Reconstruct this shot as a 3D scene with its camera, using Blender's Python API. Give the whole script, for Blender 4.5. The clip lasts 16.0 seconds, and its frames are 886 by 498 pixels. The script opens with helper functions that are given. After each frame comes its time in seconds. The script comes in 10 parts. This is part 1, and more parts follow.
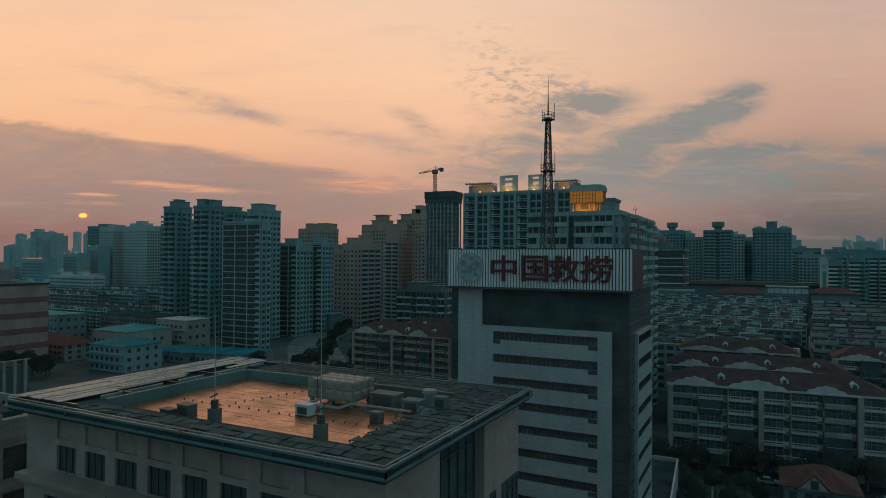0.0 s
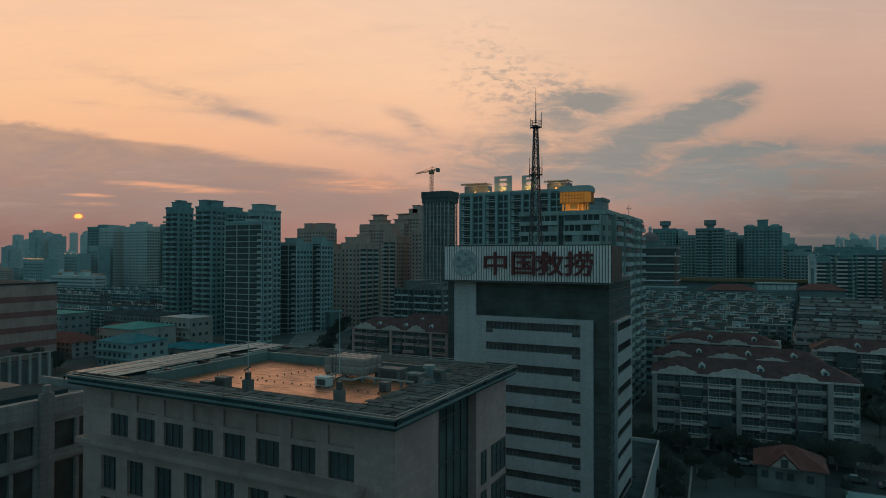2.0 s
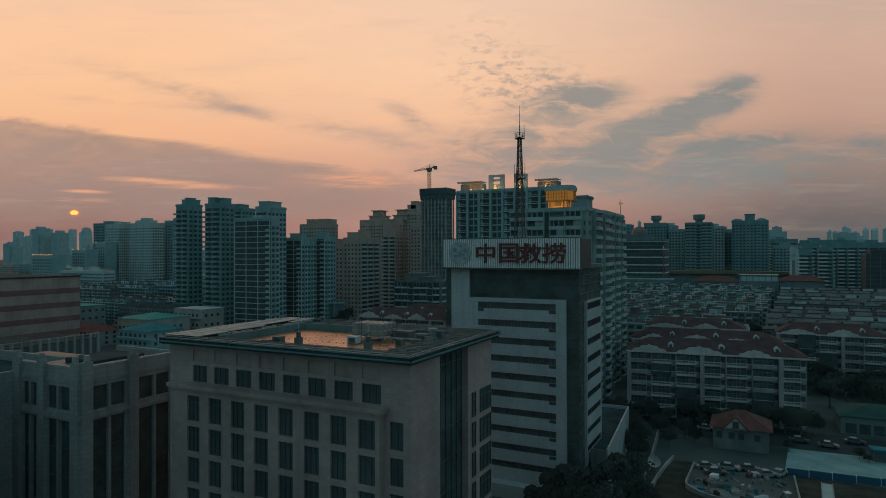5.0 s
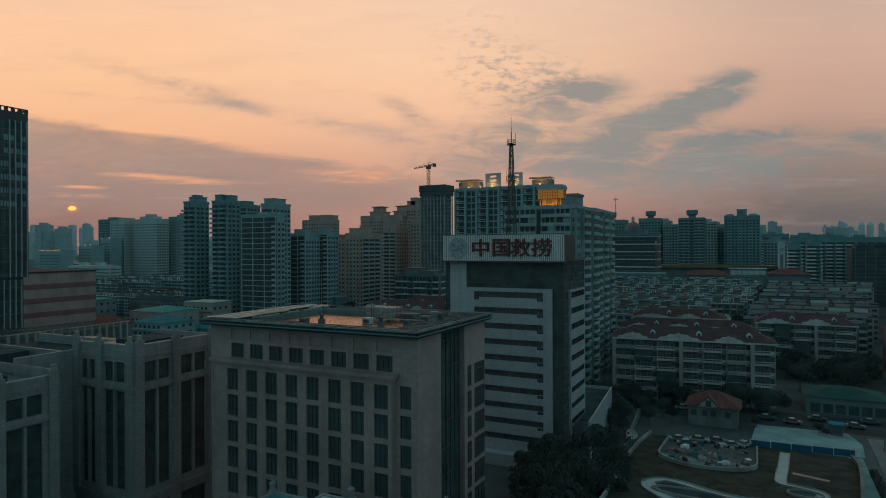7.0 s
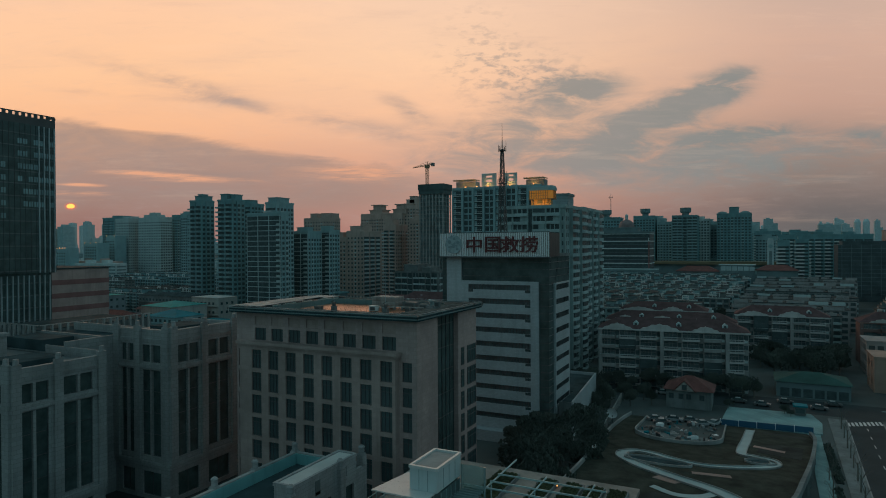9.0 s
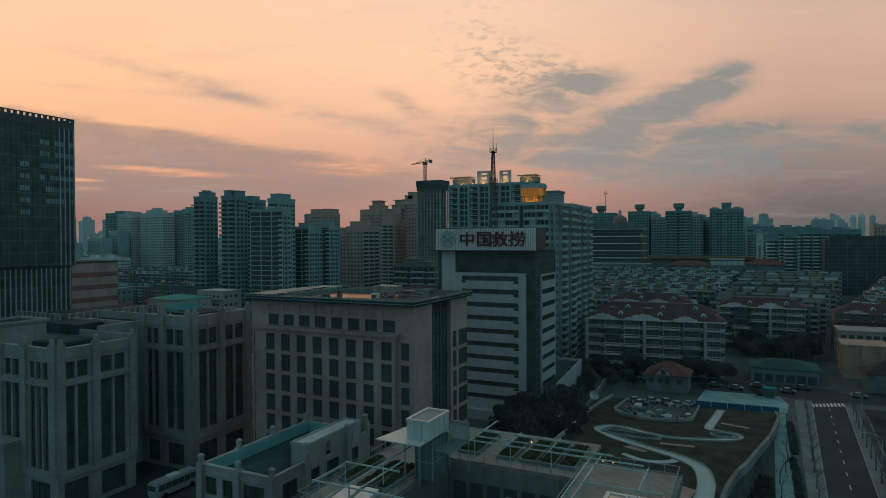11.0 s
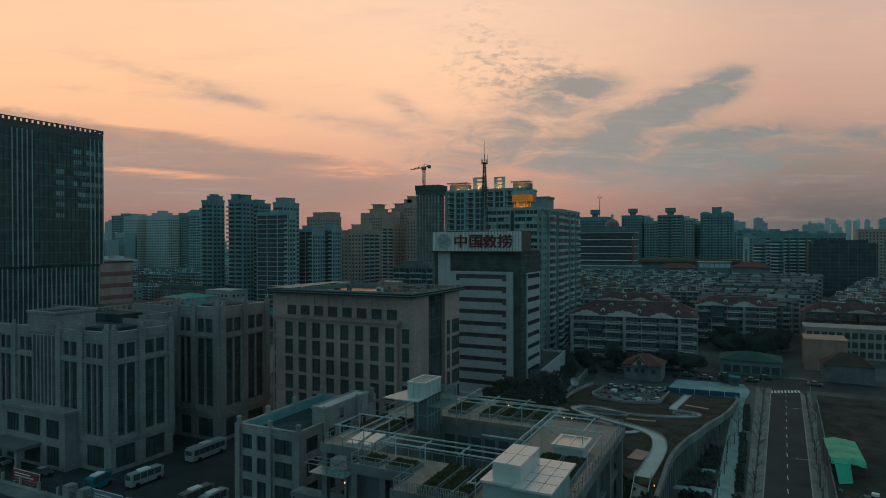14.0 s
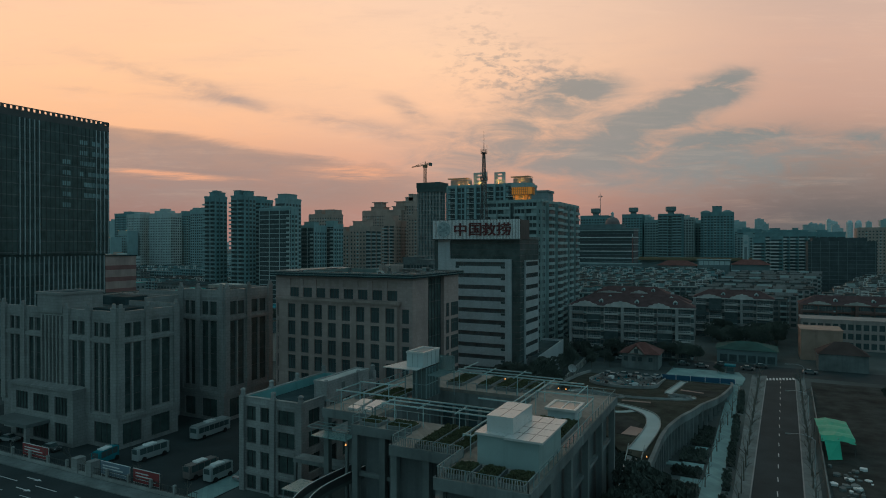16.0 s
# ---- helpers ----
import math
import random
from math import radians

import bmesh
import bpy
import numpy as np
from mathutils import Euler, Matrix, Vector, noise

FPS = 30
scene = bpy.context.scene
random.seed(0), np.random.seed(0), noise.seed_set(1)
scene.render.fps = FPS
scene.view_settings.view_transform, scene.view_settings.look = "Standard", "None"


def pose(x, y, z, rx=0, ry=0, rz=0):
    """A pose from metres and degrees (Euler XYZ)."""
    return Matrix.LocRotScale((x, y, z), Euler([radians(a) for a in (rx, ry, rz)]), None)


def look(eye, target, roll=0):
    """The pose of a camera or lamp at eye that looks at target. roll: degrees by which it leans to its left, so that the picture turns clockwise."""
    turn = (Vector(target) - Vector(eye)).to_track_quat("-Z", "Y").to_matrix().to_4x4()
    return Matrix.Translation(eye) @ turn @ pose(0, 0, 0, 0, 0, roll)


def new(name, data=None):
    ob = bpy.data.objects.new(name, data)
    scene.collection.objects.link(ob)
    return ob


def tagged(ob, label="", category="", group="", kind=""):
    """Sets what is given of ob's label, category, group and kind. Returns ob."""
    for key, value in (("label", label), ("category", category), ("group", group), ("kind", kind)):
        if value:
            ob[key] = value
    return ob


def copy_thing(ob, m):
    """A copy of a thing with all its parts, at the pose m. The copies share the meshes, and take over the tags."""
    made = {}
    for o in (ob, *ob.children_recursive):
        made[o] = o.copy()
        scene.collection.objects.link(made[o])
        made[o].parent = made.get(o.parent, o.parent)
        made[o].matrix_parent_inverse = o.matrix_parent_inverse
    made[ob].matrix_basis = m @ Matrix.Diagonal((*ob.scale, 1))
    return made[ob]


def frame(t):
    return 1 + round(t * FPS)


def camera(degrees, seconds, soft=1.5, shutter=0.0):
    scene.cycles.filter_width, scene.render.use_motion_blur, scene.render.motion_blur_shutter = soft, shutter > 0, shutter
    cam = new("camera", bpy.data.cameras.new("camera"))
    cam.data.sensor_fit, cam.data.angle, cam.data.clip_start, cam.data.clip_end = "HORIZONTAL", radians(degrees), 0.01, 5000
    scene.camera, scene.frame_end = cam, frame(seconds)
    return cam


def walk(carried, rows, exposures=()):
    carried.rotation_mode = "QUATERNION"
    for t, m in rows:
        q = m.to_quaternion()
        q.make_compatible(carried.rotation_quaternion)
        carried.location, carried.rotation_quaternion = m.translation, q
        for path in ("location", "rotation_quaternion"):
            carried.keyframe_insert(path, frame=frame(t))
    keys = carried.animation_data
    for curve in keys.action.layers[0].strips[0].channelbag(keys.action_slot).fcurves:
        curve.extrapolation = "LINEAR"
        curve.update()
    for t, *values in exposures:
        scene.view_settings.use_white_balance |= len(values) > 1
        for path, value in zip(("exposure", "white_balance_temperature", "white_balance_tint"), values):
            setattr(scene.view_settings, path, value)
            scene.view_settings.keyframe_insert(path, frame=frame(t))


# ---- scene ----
cam = camera(70.47, 16.0, soft=1.0)
# seconds, eye x y z in metres, yaw, pitch, roll in degrees
ROWS = [
    (0, 2.231, -9.452, 47.590, 27.110, 0.789, 0.350),
    (0.5, 3.003, -10.821, 47.463, 27.032, 0.810, 0.292),
    (1, 3.996, -12.626, 47.343, 26.947, 0.801, 0.219),
    (1.5, 5.052, -14.879, 47.261, 26.865, 0.775, 0.143),
    (2, 6.247, -17.451, 47.079, 26.797, 0.733, 0.112),
    (2.5, 7.575, -20.242, 46.914, 26.749, 0.669, 0.091),
    (3, 8.985, -23.099, 46.747, 26.710, 0.594, 0.041),
    (3.5, 10.431, -25.959, 46.626, 26.673, 0.521, -0.017),
    (4, 11.866, -28.955, 46.521, 26.628, 0.451, -0.064),
    (6.5, 19.677, -45.177, 46.210, 26.440, -0.049, -0.192),
    (7, 21.178, -48.351, 46.259, 26.416, -0.164, -0.217),
    (7.5, 22.658, -51.433, 46.279, 26.390, -0.229, -0.233),
    (8, 24.235, -54.509, 46.252, 26.362, -0.229, -0.240),
    (8.5, 26.027, -57.576, 46.251, 26.354, -0.264, -0.272),
    (9, 27.793, -60.619, 46.166, 26.327, -0.408, -0.306),
    (11.5, 35.690, -74.292, 45.982, 26.155, -0.883, -0.275),
    (12, 37.267, -77.172, 45.942, 26.126, -0.890, -0.238),
    (12.5, 38.828, -80.140, 45.948, 26.097, -0.850, -0.216),
    (13, 40.458, -83.148, 45.934, 26.076, -0.764, -0.215),
    (13.5, 42.029, -86.074, 45.826, 26.042, -0.659, -0.198),
    (14, 43.270, -88.397, 45.722, 26.081, -0.581, -0.121),
    (14.5, 44.119, -89.865, 45.335, 26.162, -0.516, -0.036),
    (15, 44.629, -90.637, 44.264, 26.195, -0.500, 0.003),
    (15.5, 44.887, -90.884, 42.984, 26.228, -0.490, 0.003),
    (16, 45.056, -90.972, 41.718, 26.219, -0.424, -0.003),
]
walk(cam, [(t, pose(x, y, z, 90 + p, 0, w) @ pose(0, 0, 0, 0, 0, r)) for t, x, y, z, w, p, r in ROWS], [(0.0, 0.0), (4.0, 0.0), (9.0, 0.06), (12.0, 0.11), (16.0, 0.11)])


# ---------------------------------------------------------------- world and light
YAW = radians(26.5)   # the way the camera faces, and the sunset lies


def world_sky():
    w = bpy.data.worlds.new("dusk_sky")
    scene.world = w
    w.use_nodes = True
    nt = w.node_tree
    nt.nodes.clear()
    L = nt.links

    def put(sock, v):
        if isinstance(v, (int, float)):
            sock.default_value = v
        elif isinstance(v, tuple):
            sock.default_value = v if len(v) == len(sock.default_value) else (*v, 1.0)
        else:
            L.new(v, sock)

    def M(op, *a, clamp=False):
        n = nt.nodes.new("ShaderNodeMath")
        n.operation, n.use_clamp = op, clamp
        for s, v in zip(n.inputs, a):
            put(s, v)
        return n.outputs[0]

    def mix(f, a, b, kind="MIX"):
        n = nt.nodes.new("ShaderNodeMix")
        n.data_type, n.blend_type = "RGBA", kind
        put(n.inputs[0], f), put(n.inputs[6], a), put(n.inputs[7], b)
        return n.outputs[2]

    def smooth(x, a, b):
        n = nt.nodes.new("ShaderNodeMapRange")
        n.interpolation_type = "SMOOTHSTEP"
        put(n.inputs[0], x), put(n.inputs[1], a), put(n.inputs[2], b)
        return n.outputs[0]

    def ramp(x, stops):
        n = nt.nodes.new("ShaderNodeValToRGB")
        L.new(x, n.inputs[0])
        el = n.color_ramp.elements
        while len(el) < len(stops):
            el.new(0.5)
        for e, (p, c) in zip(el, stops):
            e.position, e.color = p, (*[((k / 255 + 0.055) / 1.055) ** 2.4 for k in c], 1)
        return n.outputs[0]

    tc = nt.nodes.new("ShaderNodeTexCoord")
    sep = nt.nodes.new("ShaderNodeSeparateXYZ")
    L.new(tc.outputs["Generated"], sep.inputs[0])
    x, y, z = sep.outputs
    right = M("ADD", M("MULTIPLY", x, math.cos(YAW)), M("MULTIPLY", y, math.sin(YAW)))
    ahead = M("ADD", M("MULTIPLY", x, -math.sin(YAW)), M("MULTIPLY", y, math.cos(YAW)))
    safe = M("MAXIMUM", ahead, 0.12)
    u, v = M("DIVIDE", right, safe), M("DIVIDE", z, safe)

    def noise_at(su, sv, seed, detail=5.0, rough=0.55, warp=0.0):
        c = nt.nodes.new("ShaderNodeCombineXYZ")
        put(c.inputs[0], M("MULTIPLY", u, su)), put(c.inputs[1], M("MULTIPLY", v, sv)), put(c.inputs[2], float(seed))
        n = nt.nodes.new("ShaderNodeTexNoise")
        L.new(c.outputs[0], n.inputs["Vector"])
        n.inputs["Scale"].default_value, n.inputs["Detail"].default_value = 1.0, detail
        n.inputs["Roughness"].default_value, n.inputs["Distortion"].default_value = rough, warp
        return n.outputs[0]

    # clear glow of the west, by height over the horizon (v) for the sun's side and for the far side
    h = M("MULTIPLY", v, 2.0, clamp=True)
    warm = ramp(h, WARM)
    mid = ramp(h, MIDDLE)
    cool = ramp(h, COOL)
    sky = mix(smooth(u, -0.55, 0.05), warm, mid)
    sky = mix(smooth(u, -0.04, 0.64), sky, cool)

    # cloud strokes: centre u v, half length, half width, slope, weight
    wisp = noise_at(5.0, 22.0, 3.1, 6.0, 0.6, 0.4)
    puff = noise_at(48.0, 105.0, 7.7, 4.0, 0.6, 0.3)
    broad = noise_at(2.2, 9.0, 1.3, 5.0, 0.55, 0.3)

    def stroke(cu, cv, a, b, slope, weight):
        du, dv = M("SUBTRACT", u, cu), M("SUBTRACT", v, cv)
        s, c = math.sin(slope), math.cos(slope)
        p = M("DIVIDE", M("ADD", M("MULTIPLY", du, c), M("MULTIPLY", dv, s)), a)
        q = M("DIVIDE", M("SUBTRACT", M("MULTIPLY", dv, c), M("MULTIPLY", du, s)), b)
        r = M("ADD", M("MULTIPLY", p, p), M("MULTIPLY", q, q))
        return M("MULTIPLY", M("POWER", 2.718, M("MULTIPLY", r, -1.0)), weight)

    def total(strokes):
        t = 0.0
        for s in strokes:
            t = M("ADD", stroke(*s), t)
        return t

    fray = noise_at(11.0, 34.0, 5.5, 6.0, 0.62, 0.5)
    grey = M("MULTIPLY", total(GREY_STROKES), M("ADD", M("MULTIPLY", fray, 1.9), M("ADD", M("MULTIPLY", broad, 0.8), -0.77)))
    grey = M("ADD", grey, M("MULTIPLY", total(PUFF_STROKES), smooth(puff, 0.40, 0.68)))
    # the wide bank over the sun, with its sloping upper edge
    edge = M("ADD", M("MULTIPLY", M("ADD", u, 0.657), -0.16), M("ADD", 0.216, M("MULTIPLY", M("SUBTRACT", wisp, 0.5), 0.055)))
    bank = M("MULTIPLY", smooth(M("SUBTRACT", v, edge), 0.005, -0.009), smooth(v, 0.02, 0.085))
    bank = M("MULTIPLY", M("MULTIPLY", bank, smooth(u, 0.16, -0.16)), M("ADD", 0.62, M("MULTIPLY", M("SUBTRACT", fray, 0.3), 0.7)))
    sky = mix(M("MULTIPLY", bank, 0.94, clamp=True), sky, (0.295, 0.222, 0.198))
    dark = smooth(grey, 0.05, 0.95)
    cloud = mix(smooth(u, -0.2, 0.3), (0.37, 0.285, 0.255), (0.175, 0.225, 0.228))
    sky = mix(M("MULTIPLY", dark, 0.82), sky, cloud)
    veil = smooth(M("ADD", broad, M("MULTIPLY", fray, 0.45)), 0.55, 0.95)
    sky = mix(M("MULTIPLY", veil, 0.15), sky, (0.52, 0.40, 0.36))
    # fine combed streaks through the whole sheet of cloud
    comb = noise_at(5.0, 46.0, 11.3, 7.0, 0.68, 0.15)
    fleck = noise_at(30.0, 120.0, 4.2, 5.0, 0.6, 0.4)
    streak = M("MULTIPLY", M("SUBTRACT", comb, 0.5), M("ADD", 0.35, M("MULTIPLY", broad, 0.9)))
    sky = mix(M("MULTIPLY", smooth(streak, 0.02, 0.18), 0.11), sky, (0.46, 0.33, 0.29))
    sky = mix(M("MULTIPLY", smooth(streak, -0.02, -0.18), 0.09), sky, (1.0, 0.66, 0.46))
    sky = mix(M("MULTIPLY", smooth(fleck, 0.55, 0.75), 0.07), sky, (0.50, 0.40, 0.37))
    glow = smooth(M("MULTIPLY", total(GLOW_STROKES), M("ADD", M("MULTIPLY", noise_at(14.0, 160.0, 2.2, 6.0, 0.65, 0.5), 2.4), -0.55)), 0.1, 0.9)
    sky = mix(M("MULTIPLY", glow, 0.7), sky, (0.92, 0.42, 0.23))

    # the sun's reddened disc, flattened by the haze
    du, dv = M("DIVIDE", M("SUBTRACT", u, SUN_UV[0]), 0.0062), M("DIVIDE", M("SUBTRACT", v, SUN_UV[1]), 0.0037)
    disc = smooth(M("ADD", M("MULTIPLY", du, du), M("MULTIPLY", dv, dv)), 1.35, 0.75)
    halo = smooth(M("ADD", M("MULTIPLY", du, du), M("MULTIPLY", dv, dv)), 5.0, 0.6)
    sky = mix(M("MULTIPLY", M("MULTIPLY", halo, halo), 0.42), sky, (0.95, 0.20, 0.07))
    # a thin bar of cloud cuts the lower edge of the disc
    disc = M("MULTIPLY", disc, smooth(v, SUN_UV[1] - 0.0038, SUN_UV[1] - 0.0022))
    sky = mix(disc, sky, (2.2, 0.80, 0.16))

    # the rest of the dusk sky: the sky model, dim and blue, away from the sunset
    air = nt.nodes.new("ShaderNodeTexSky")
    air.sky_type, air.sun_disc = "NISHITA", False
    air.sun_elevation, air.sun_rotation = radians(3.5), -YAW - math.atan(SUN_UV[0]) * -1
    air.altitude, air.air_density, air.dust_density, air.ozone_density = 10, 1.0, 1.5, 3.0
    dusk = mix(1.0, mix(1.0, air.outputs[0], DUSK_TINT, "MULTIPLY"), DUSK_ADD, "ADD")
    front = M("MULTIPLY", smooth(ahead, 0.25, 0.75), smooth(v, 1.3, 0.45))
    sky = mix(front, dusk, sky)
    # below the horizon: dim ground haze
    sky = mix(smooth(z, 0.0, -0.03), sky, (0.04, 0.045, 0.05))
    bg = nt.nodes.new("ShaderNodeBackground")
    L.new(sky, bg.inputs[0])
    bg.inputs[1].default_value = 1.0
    out = nt.nodes.new("ShaderNodeOutputWorld")
    L.new(bg.outputs[0], out.inputs[0])


WARM = [(0.0, (134, 106, 102)), (0.08, (150, 110, 102)), (0.2, (186, 136, 118)), (0.36, (244, 184, 142)), (0.55, (252, 198, 154)), (0.85, (250, 202, 166))]
MIDDLE = [(0.0, (162, 120, 112)), (0.1, (190, 138, 122)), (0.22, (216, 160, 134)), (0.4, (246, 192, 154)), (0.6, (252, 206, 168)), (0.85, (248, 208, 178))]
COOL = [(0.0, (94, 97, 98)), (0.1, (108, 102, 101)), (0.25, (146, 127, 118)), (0.45, (196, 158, 140)), (0.65, (210, 172, 152)), (0.85, (202, 174, 158))]
SUN_UV = (-0.589, 0.064)
GREY_STROKES = [
    (-0.47, 0.275, 0.20, 0.020, -0.25, 0.42), (-0.40, 0.250, 0.085, 0.020, -0.30, 0.50), (-0.320, 0.226, 0.060, 0.010, -0.26, 0.62), (-0.52, 0.242, 0.12, 0.007, -0.08, 0.5),
    (-0.15, 0.192, 0.11, 0.018, -0.15, 0.72), (-0.055, 0.216, 0.05, 0.016, -0.48, 0.8), (0.03, 0.14, 0.14, 0.04, 0.1, 0.5),
    (0.215, 0.246, 0.075, 0.026, 0.10, 1.3), (0.13, 0.185, 0.15, 0.05, 0.3, 0.85), (0.345, 0.200, 0.135, 0.030, 0.42, 1.6), (0.455, 0.250, 0.055, 0.024, 0.25, 1.35),
    (0.475, 0.172, 0.090, 0.016, 0.14, 1.6), (0.62, 0.14, 0.24, 0.05, 0.1, 0.6), (0.32, 0.125, 0.28, 0.06, 0.05, 0.8), (0.68, 0.165, 0.06, 0.02, 0.1, 0.7),
]
PUFF_STROKES = [(0.06, 0.290, 0.085, 0.065, -0.1, 0.42), (0.15, 0.275, 0.10, 0.045, 0.0, 0.4), (0.06, 0.36, 0.07, 0.04, 0.2, 0.22)]
GLOW_STROKES = [(-0.475, 0.116, 0.07, 0.004, -0.05, 1.3), (-0.40, 0.106, 0.10, 0.006, -0.03, 0.9), (-0.13, 0.115, 0.10, 0.016, -0.02, 0.9), (-0.57, 0.098, 0.04, 0.003, -0.04, 1.2), (-0.58, 0.084, 0.07, 0.005, -0.02, 0.7)]
DUSK_TINT, DUSK_ADD = (0.03, 0.05, 0.055), (0.118, 0.208, 0.216)
world_sky()

sun = new("sun", bpy.data.lights.new("sun", "SUN"))
sun.data.energy, sun.data.angle, sun.data.color = 0.18, radians(2.0), (1.0, 0.5, 0.22)
sun_way = Vector((-math.sin(YAW) + SUN_UV[0] * math.cos(YAW), math.cos(YAW) + SUN_UV[0] * math.sin(YAW), SUN_UV[1] + 0.02))
sun.matrix_world = look(sun_way * 500, (0, 0, 0))


# ---------------------------------------------------------------- materials
def mat(name, col, rough=0.8, metal=0.0, var=0.25, big=0.15, fine=4.0, bump=0.15, rand=0.0, joint=None, stain=None, emit=None, spec=0.5, wet=False):
    """A weathered surface: broad stains and fine grain in real metres; joint = (width, height, strength) draws fine courses on walls."""
    m = bpy.data.materials.new(name)
    m.use_nodes = True
    nt = m.node_tree
    b = nt.nodes["Principled BSDF"]
    L = nt.links
    b.inputs["Metallic"].default_value = metal
    b.inputs["Specular IOR Level"].default_value = spec
    tc = nt.nodes.new("ShaderNodeTexCoord")
    geo = nt.nodes.new("ShaderNodeNewGeometry")

    def noise_tex(scale, detail, src=None):
        n = nt.nodes.new("ShaderNodeTexNoise")
        n.inputs["Scale"].default_value, n.inputs["Detail"].default_value = scale, detail
        n.inputs["Roughness"].default_value = 0.6
        L.new(src or geo.outputs["Position"], n.inputs["Vector"])
        return n.outputs[0]

    def mixc(f, a, c, kind="MIX"):
        n = nt.nodes.new("ShaderNodeMix")
        n.data_type, n.blend_type = "RGBA", kind
        for s, v in ((n.inputs[0], f), (n.inputs[6], a), (n.inputs[7], c)):
            if isinstance(v, float):
                s.default_value = v
            elif isinstance(v, tuple):
                s.default_value = (*v, 1.0)
            else:
                L.new(v, s)
        return n.outputs[2]

    def rng(x, lo, hi, a=0.3, c=0.7):
        n = nt.nodes.new("ShaderNodeMapRange")
        n.inputs[1].default_value, n.inputs[2].default_value, n.inputs[3].default_value, n.inputs[4].default_value = a, c, lo, hi
        L.new(x, n.inputs[0])
        return n.outputs[0]

    nb, nf = noise_tex(big, 4.0), noise_tex(fine, 5.0)
    lo = tuple(c * (1 - var) for c in col)
    hi = tuple(min(1.0, c * (1 + var)) for c in col)
    c1 = mixc(rng(nb, 0.0, 1.0), lo, hi)
    c2 = mixc(rng(nf, 0.0, 0.5), c1, mixc(0.5, c1, lo))
    height = nf
    if stain:
        # rain streaks run down walls
        mp = nt.nodes.new("ShaderNodeMapping")
        mp.inputs["Scale"].default_value = (0.9, 0.9, 0.06)
        L.new(geo.outputs["Position"], mp.inputs[0])
        c2 = mixc(rng(noise_tex(1.0, 5.0, mp.outputs[0]), 0.0, stain, 0.5, 0.75), c2, tuple(c * 0.35 for c in col))
    if joint:
        sp = nt.nodes.new("ShaderNodeSeparateXYZ")
        L.new(geo.outputs["Position"], sp.inputs[0])
        add = nt.nodes.new("ShaderNodeMath")
        L.new(sp.outputs[0], add.inputs[0]), L.new(sp.outputs[1], add.inputs[1])
        cb = nt.nodes.new("ShaderNodeCombineXYZ")
        L.new(add.outputs[0], cb.inputs[0]), L.new(sp.outputs[2], cb.inputs[1])
        br = nt.nodes.new("ShaderNodeTexBrick")
        L.new(cb.outputs[0], br.inputs[0])
        br.inputs["Scale"].default_value = 1.0
        br.inputs["Brick Width"].default_value, br.inputs["Row Height"].default_value = joint[0], joint[1]
        br.inputs["Mortar Size"].default_value = 0.035 * joint[1] + 0.012
        br.inputs["Color1"].default_value, br.inputs["Color2"].default_value = (1, 1, 1, 1), (0.86, 0.86, 0.86, 1)
        br.inputs["Mortar"].default_value = (1 - joint[2],) * 3 + (1,)
        br.offset = 0.5
        c2 = mixc(1.0, c2, br.outputs[0], "MULTIPLY")
    if rand:
        oi = nt.nodes.new("ShaderNodeObjectInfo")
        c2 = mixc(rng(oi.outputs["Random"], 0.0, 1.0, 0.0, 1.0), mixc(1.0, c2, (1 - rand,) * 3, "MULTIPLY"), c2)
    L.new(c2, b.inputs["Base Color"])
    L.new(rng(nf, max(0.02, rough - 0.08), min(1.0, rough + 0.08)), b.inputs["Roughness"])
    if bump:
        bp = nt.nodes.new("ShaderNodeBump")
        bp.inputs["Strength"].default_value, bp.inputs["Distance"].default_value = bump, 0.05
        L.new(height, bp.inputs["Height"])
        L.new(bp.outputs[0], b.inputs["Normal"])
    if wet:
        # standing water: a clear film where the broad stain is high
        L.new(rng(nb, 0.0, 0.35), b.inputs["Coat Weight"])
        b.inputs["Coat Roughness"].default_value = 0.06
    if emit:
        b.inputs["Emission Color"].default_value = (*emit[0], 1)
        b.inputs["Emission Strength"].default_value = emit[1]
    return m


PINK = mat("pink_granite", (0.43, 0.318, 0.292), 0.7, var=0.2, joint=(0.9, 0.6, 0.17), stain=0.25)
PINK_PLAIN = mat("pink_granite_plain", (0.405, 0.302, 0.268), 0.7, var=0.22, joint=(1.2, 0.75, 0.12), stain=0.35)
GREYSTONE = mat("grey_stone_cladding", (0.308, 0.312, 0.302), 0.75, var=0.2, joint=(1.1, 0.65, 0.28), stain=0.35)
WHITETILE = mat("white_ceramic_tile", (0.45, 0.50, 0.51), 0.5, var=0.12, joint=(0.6, 0.34, 0.22), stain=0.25)
BAYGLASS = mat("dim_bay_glass", (0.064, 0.092, 0.088), 0.2, var=0.4, big=0.4, bump=0.02, spec=0.3)
RIBBON = mat("ribbon_window_glass", (0.105, 0.14, 0.145), 0.22, var=0.45, big=0.5, bump=0.02, spec=0.5)
# base lifted so that the dark panes look veiled by haze
GLASS = mat("dark_window_glass", (0.075, 0.108, 0.11), 0.08, var=0.3, bump=0.02, spec=0.6)
TINTED = mat("tinted_curtain_glass", (0.077, 0.106, 0.102), 0.16, var=0.4, big=0.3, bump=0.03, spec=0.22)
FRAME = mat("dark_metal_frame", (0.085, 0.09, 0.09), 0.5, 0.3)
SILVER = mat("silver_metal_fin", (0.36, 0.42, 0.43), 0.5, 0.2)
PERGOLA = mat("bright_teal_painted_steel", (0.36, 0.52, 0.52), 0.45, 0.1, bump=0.05)
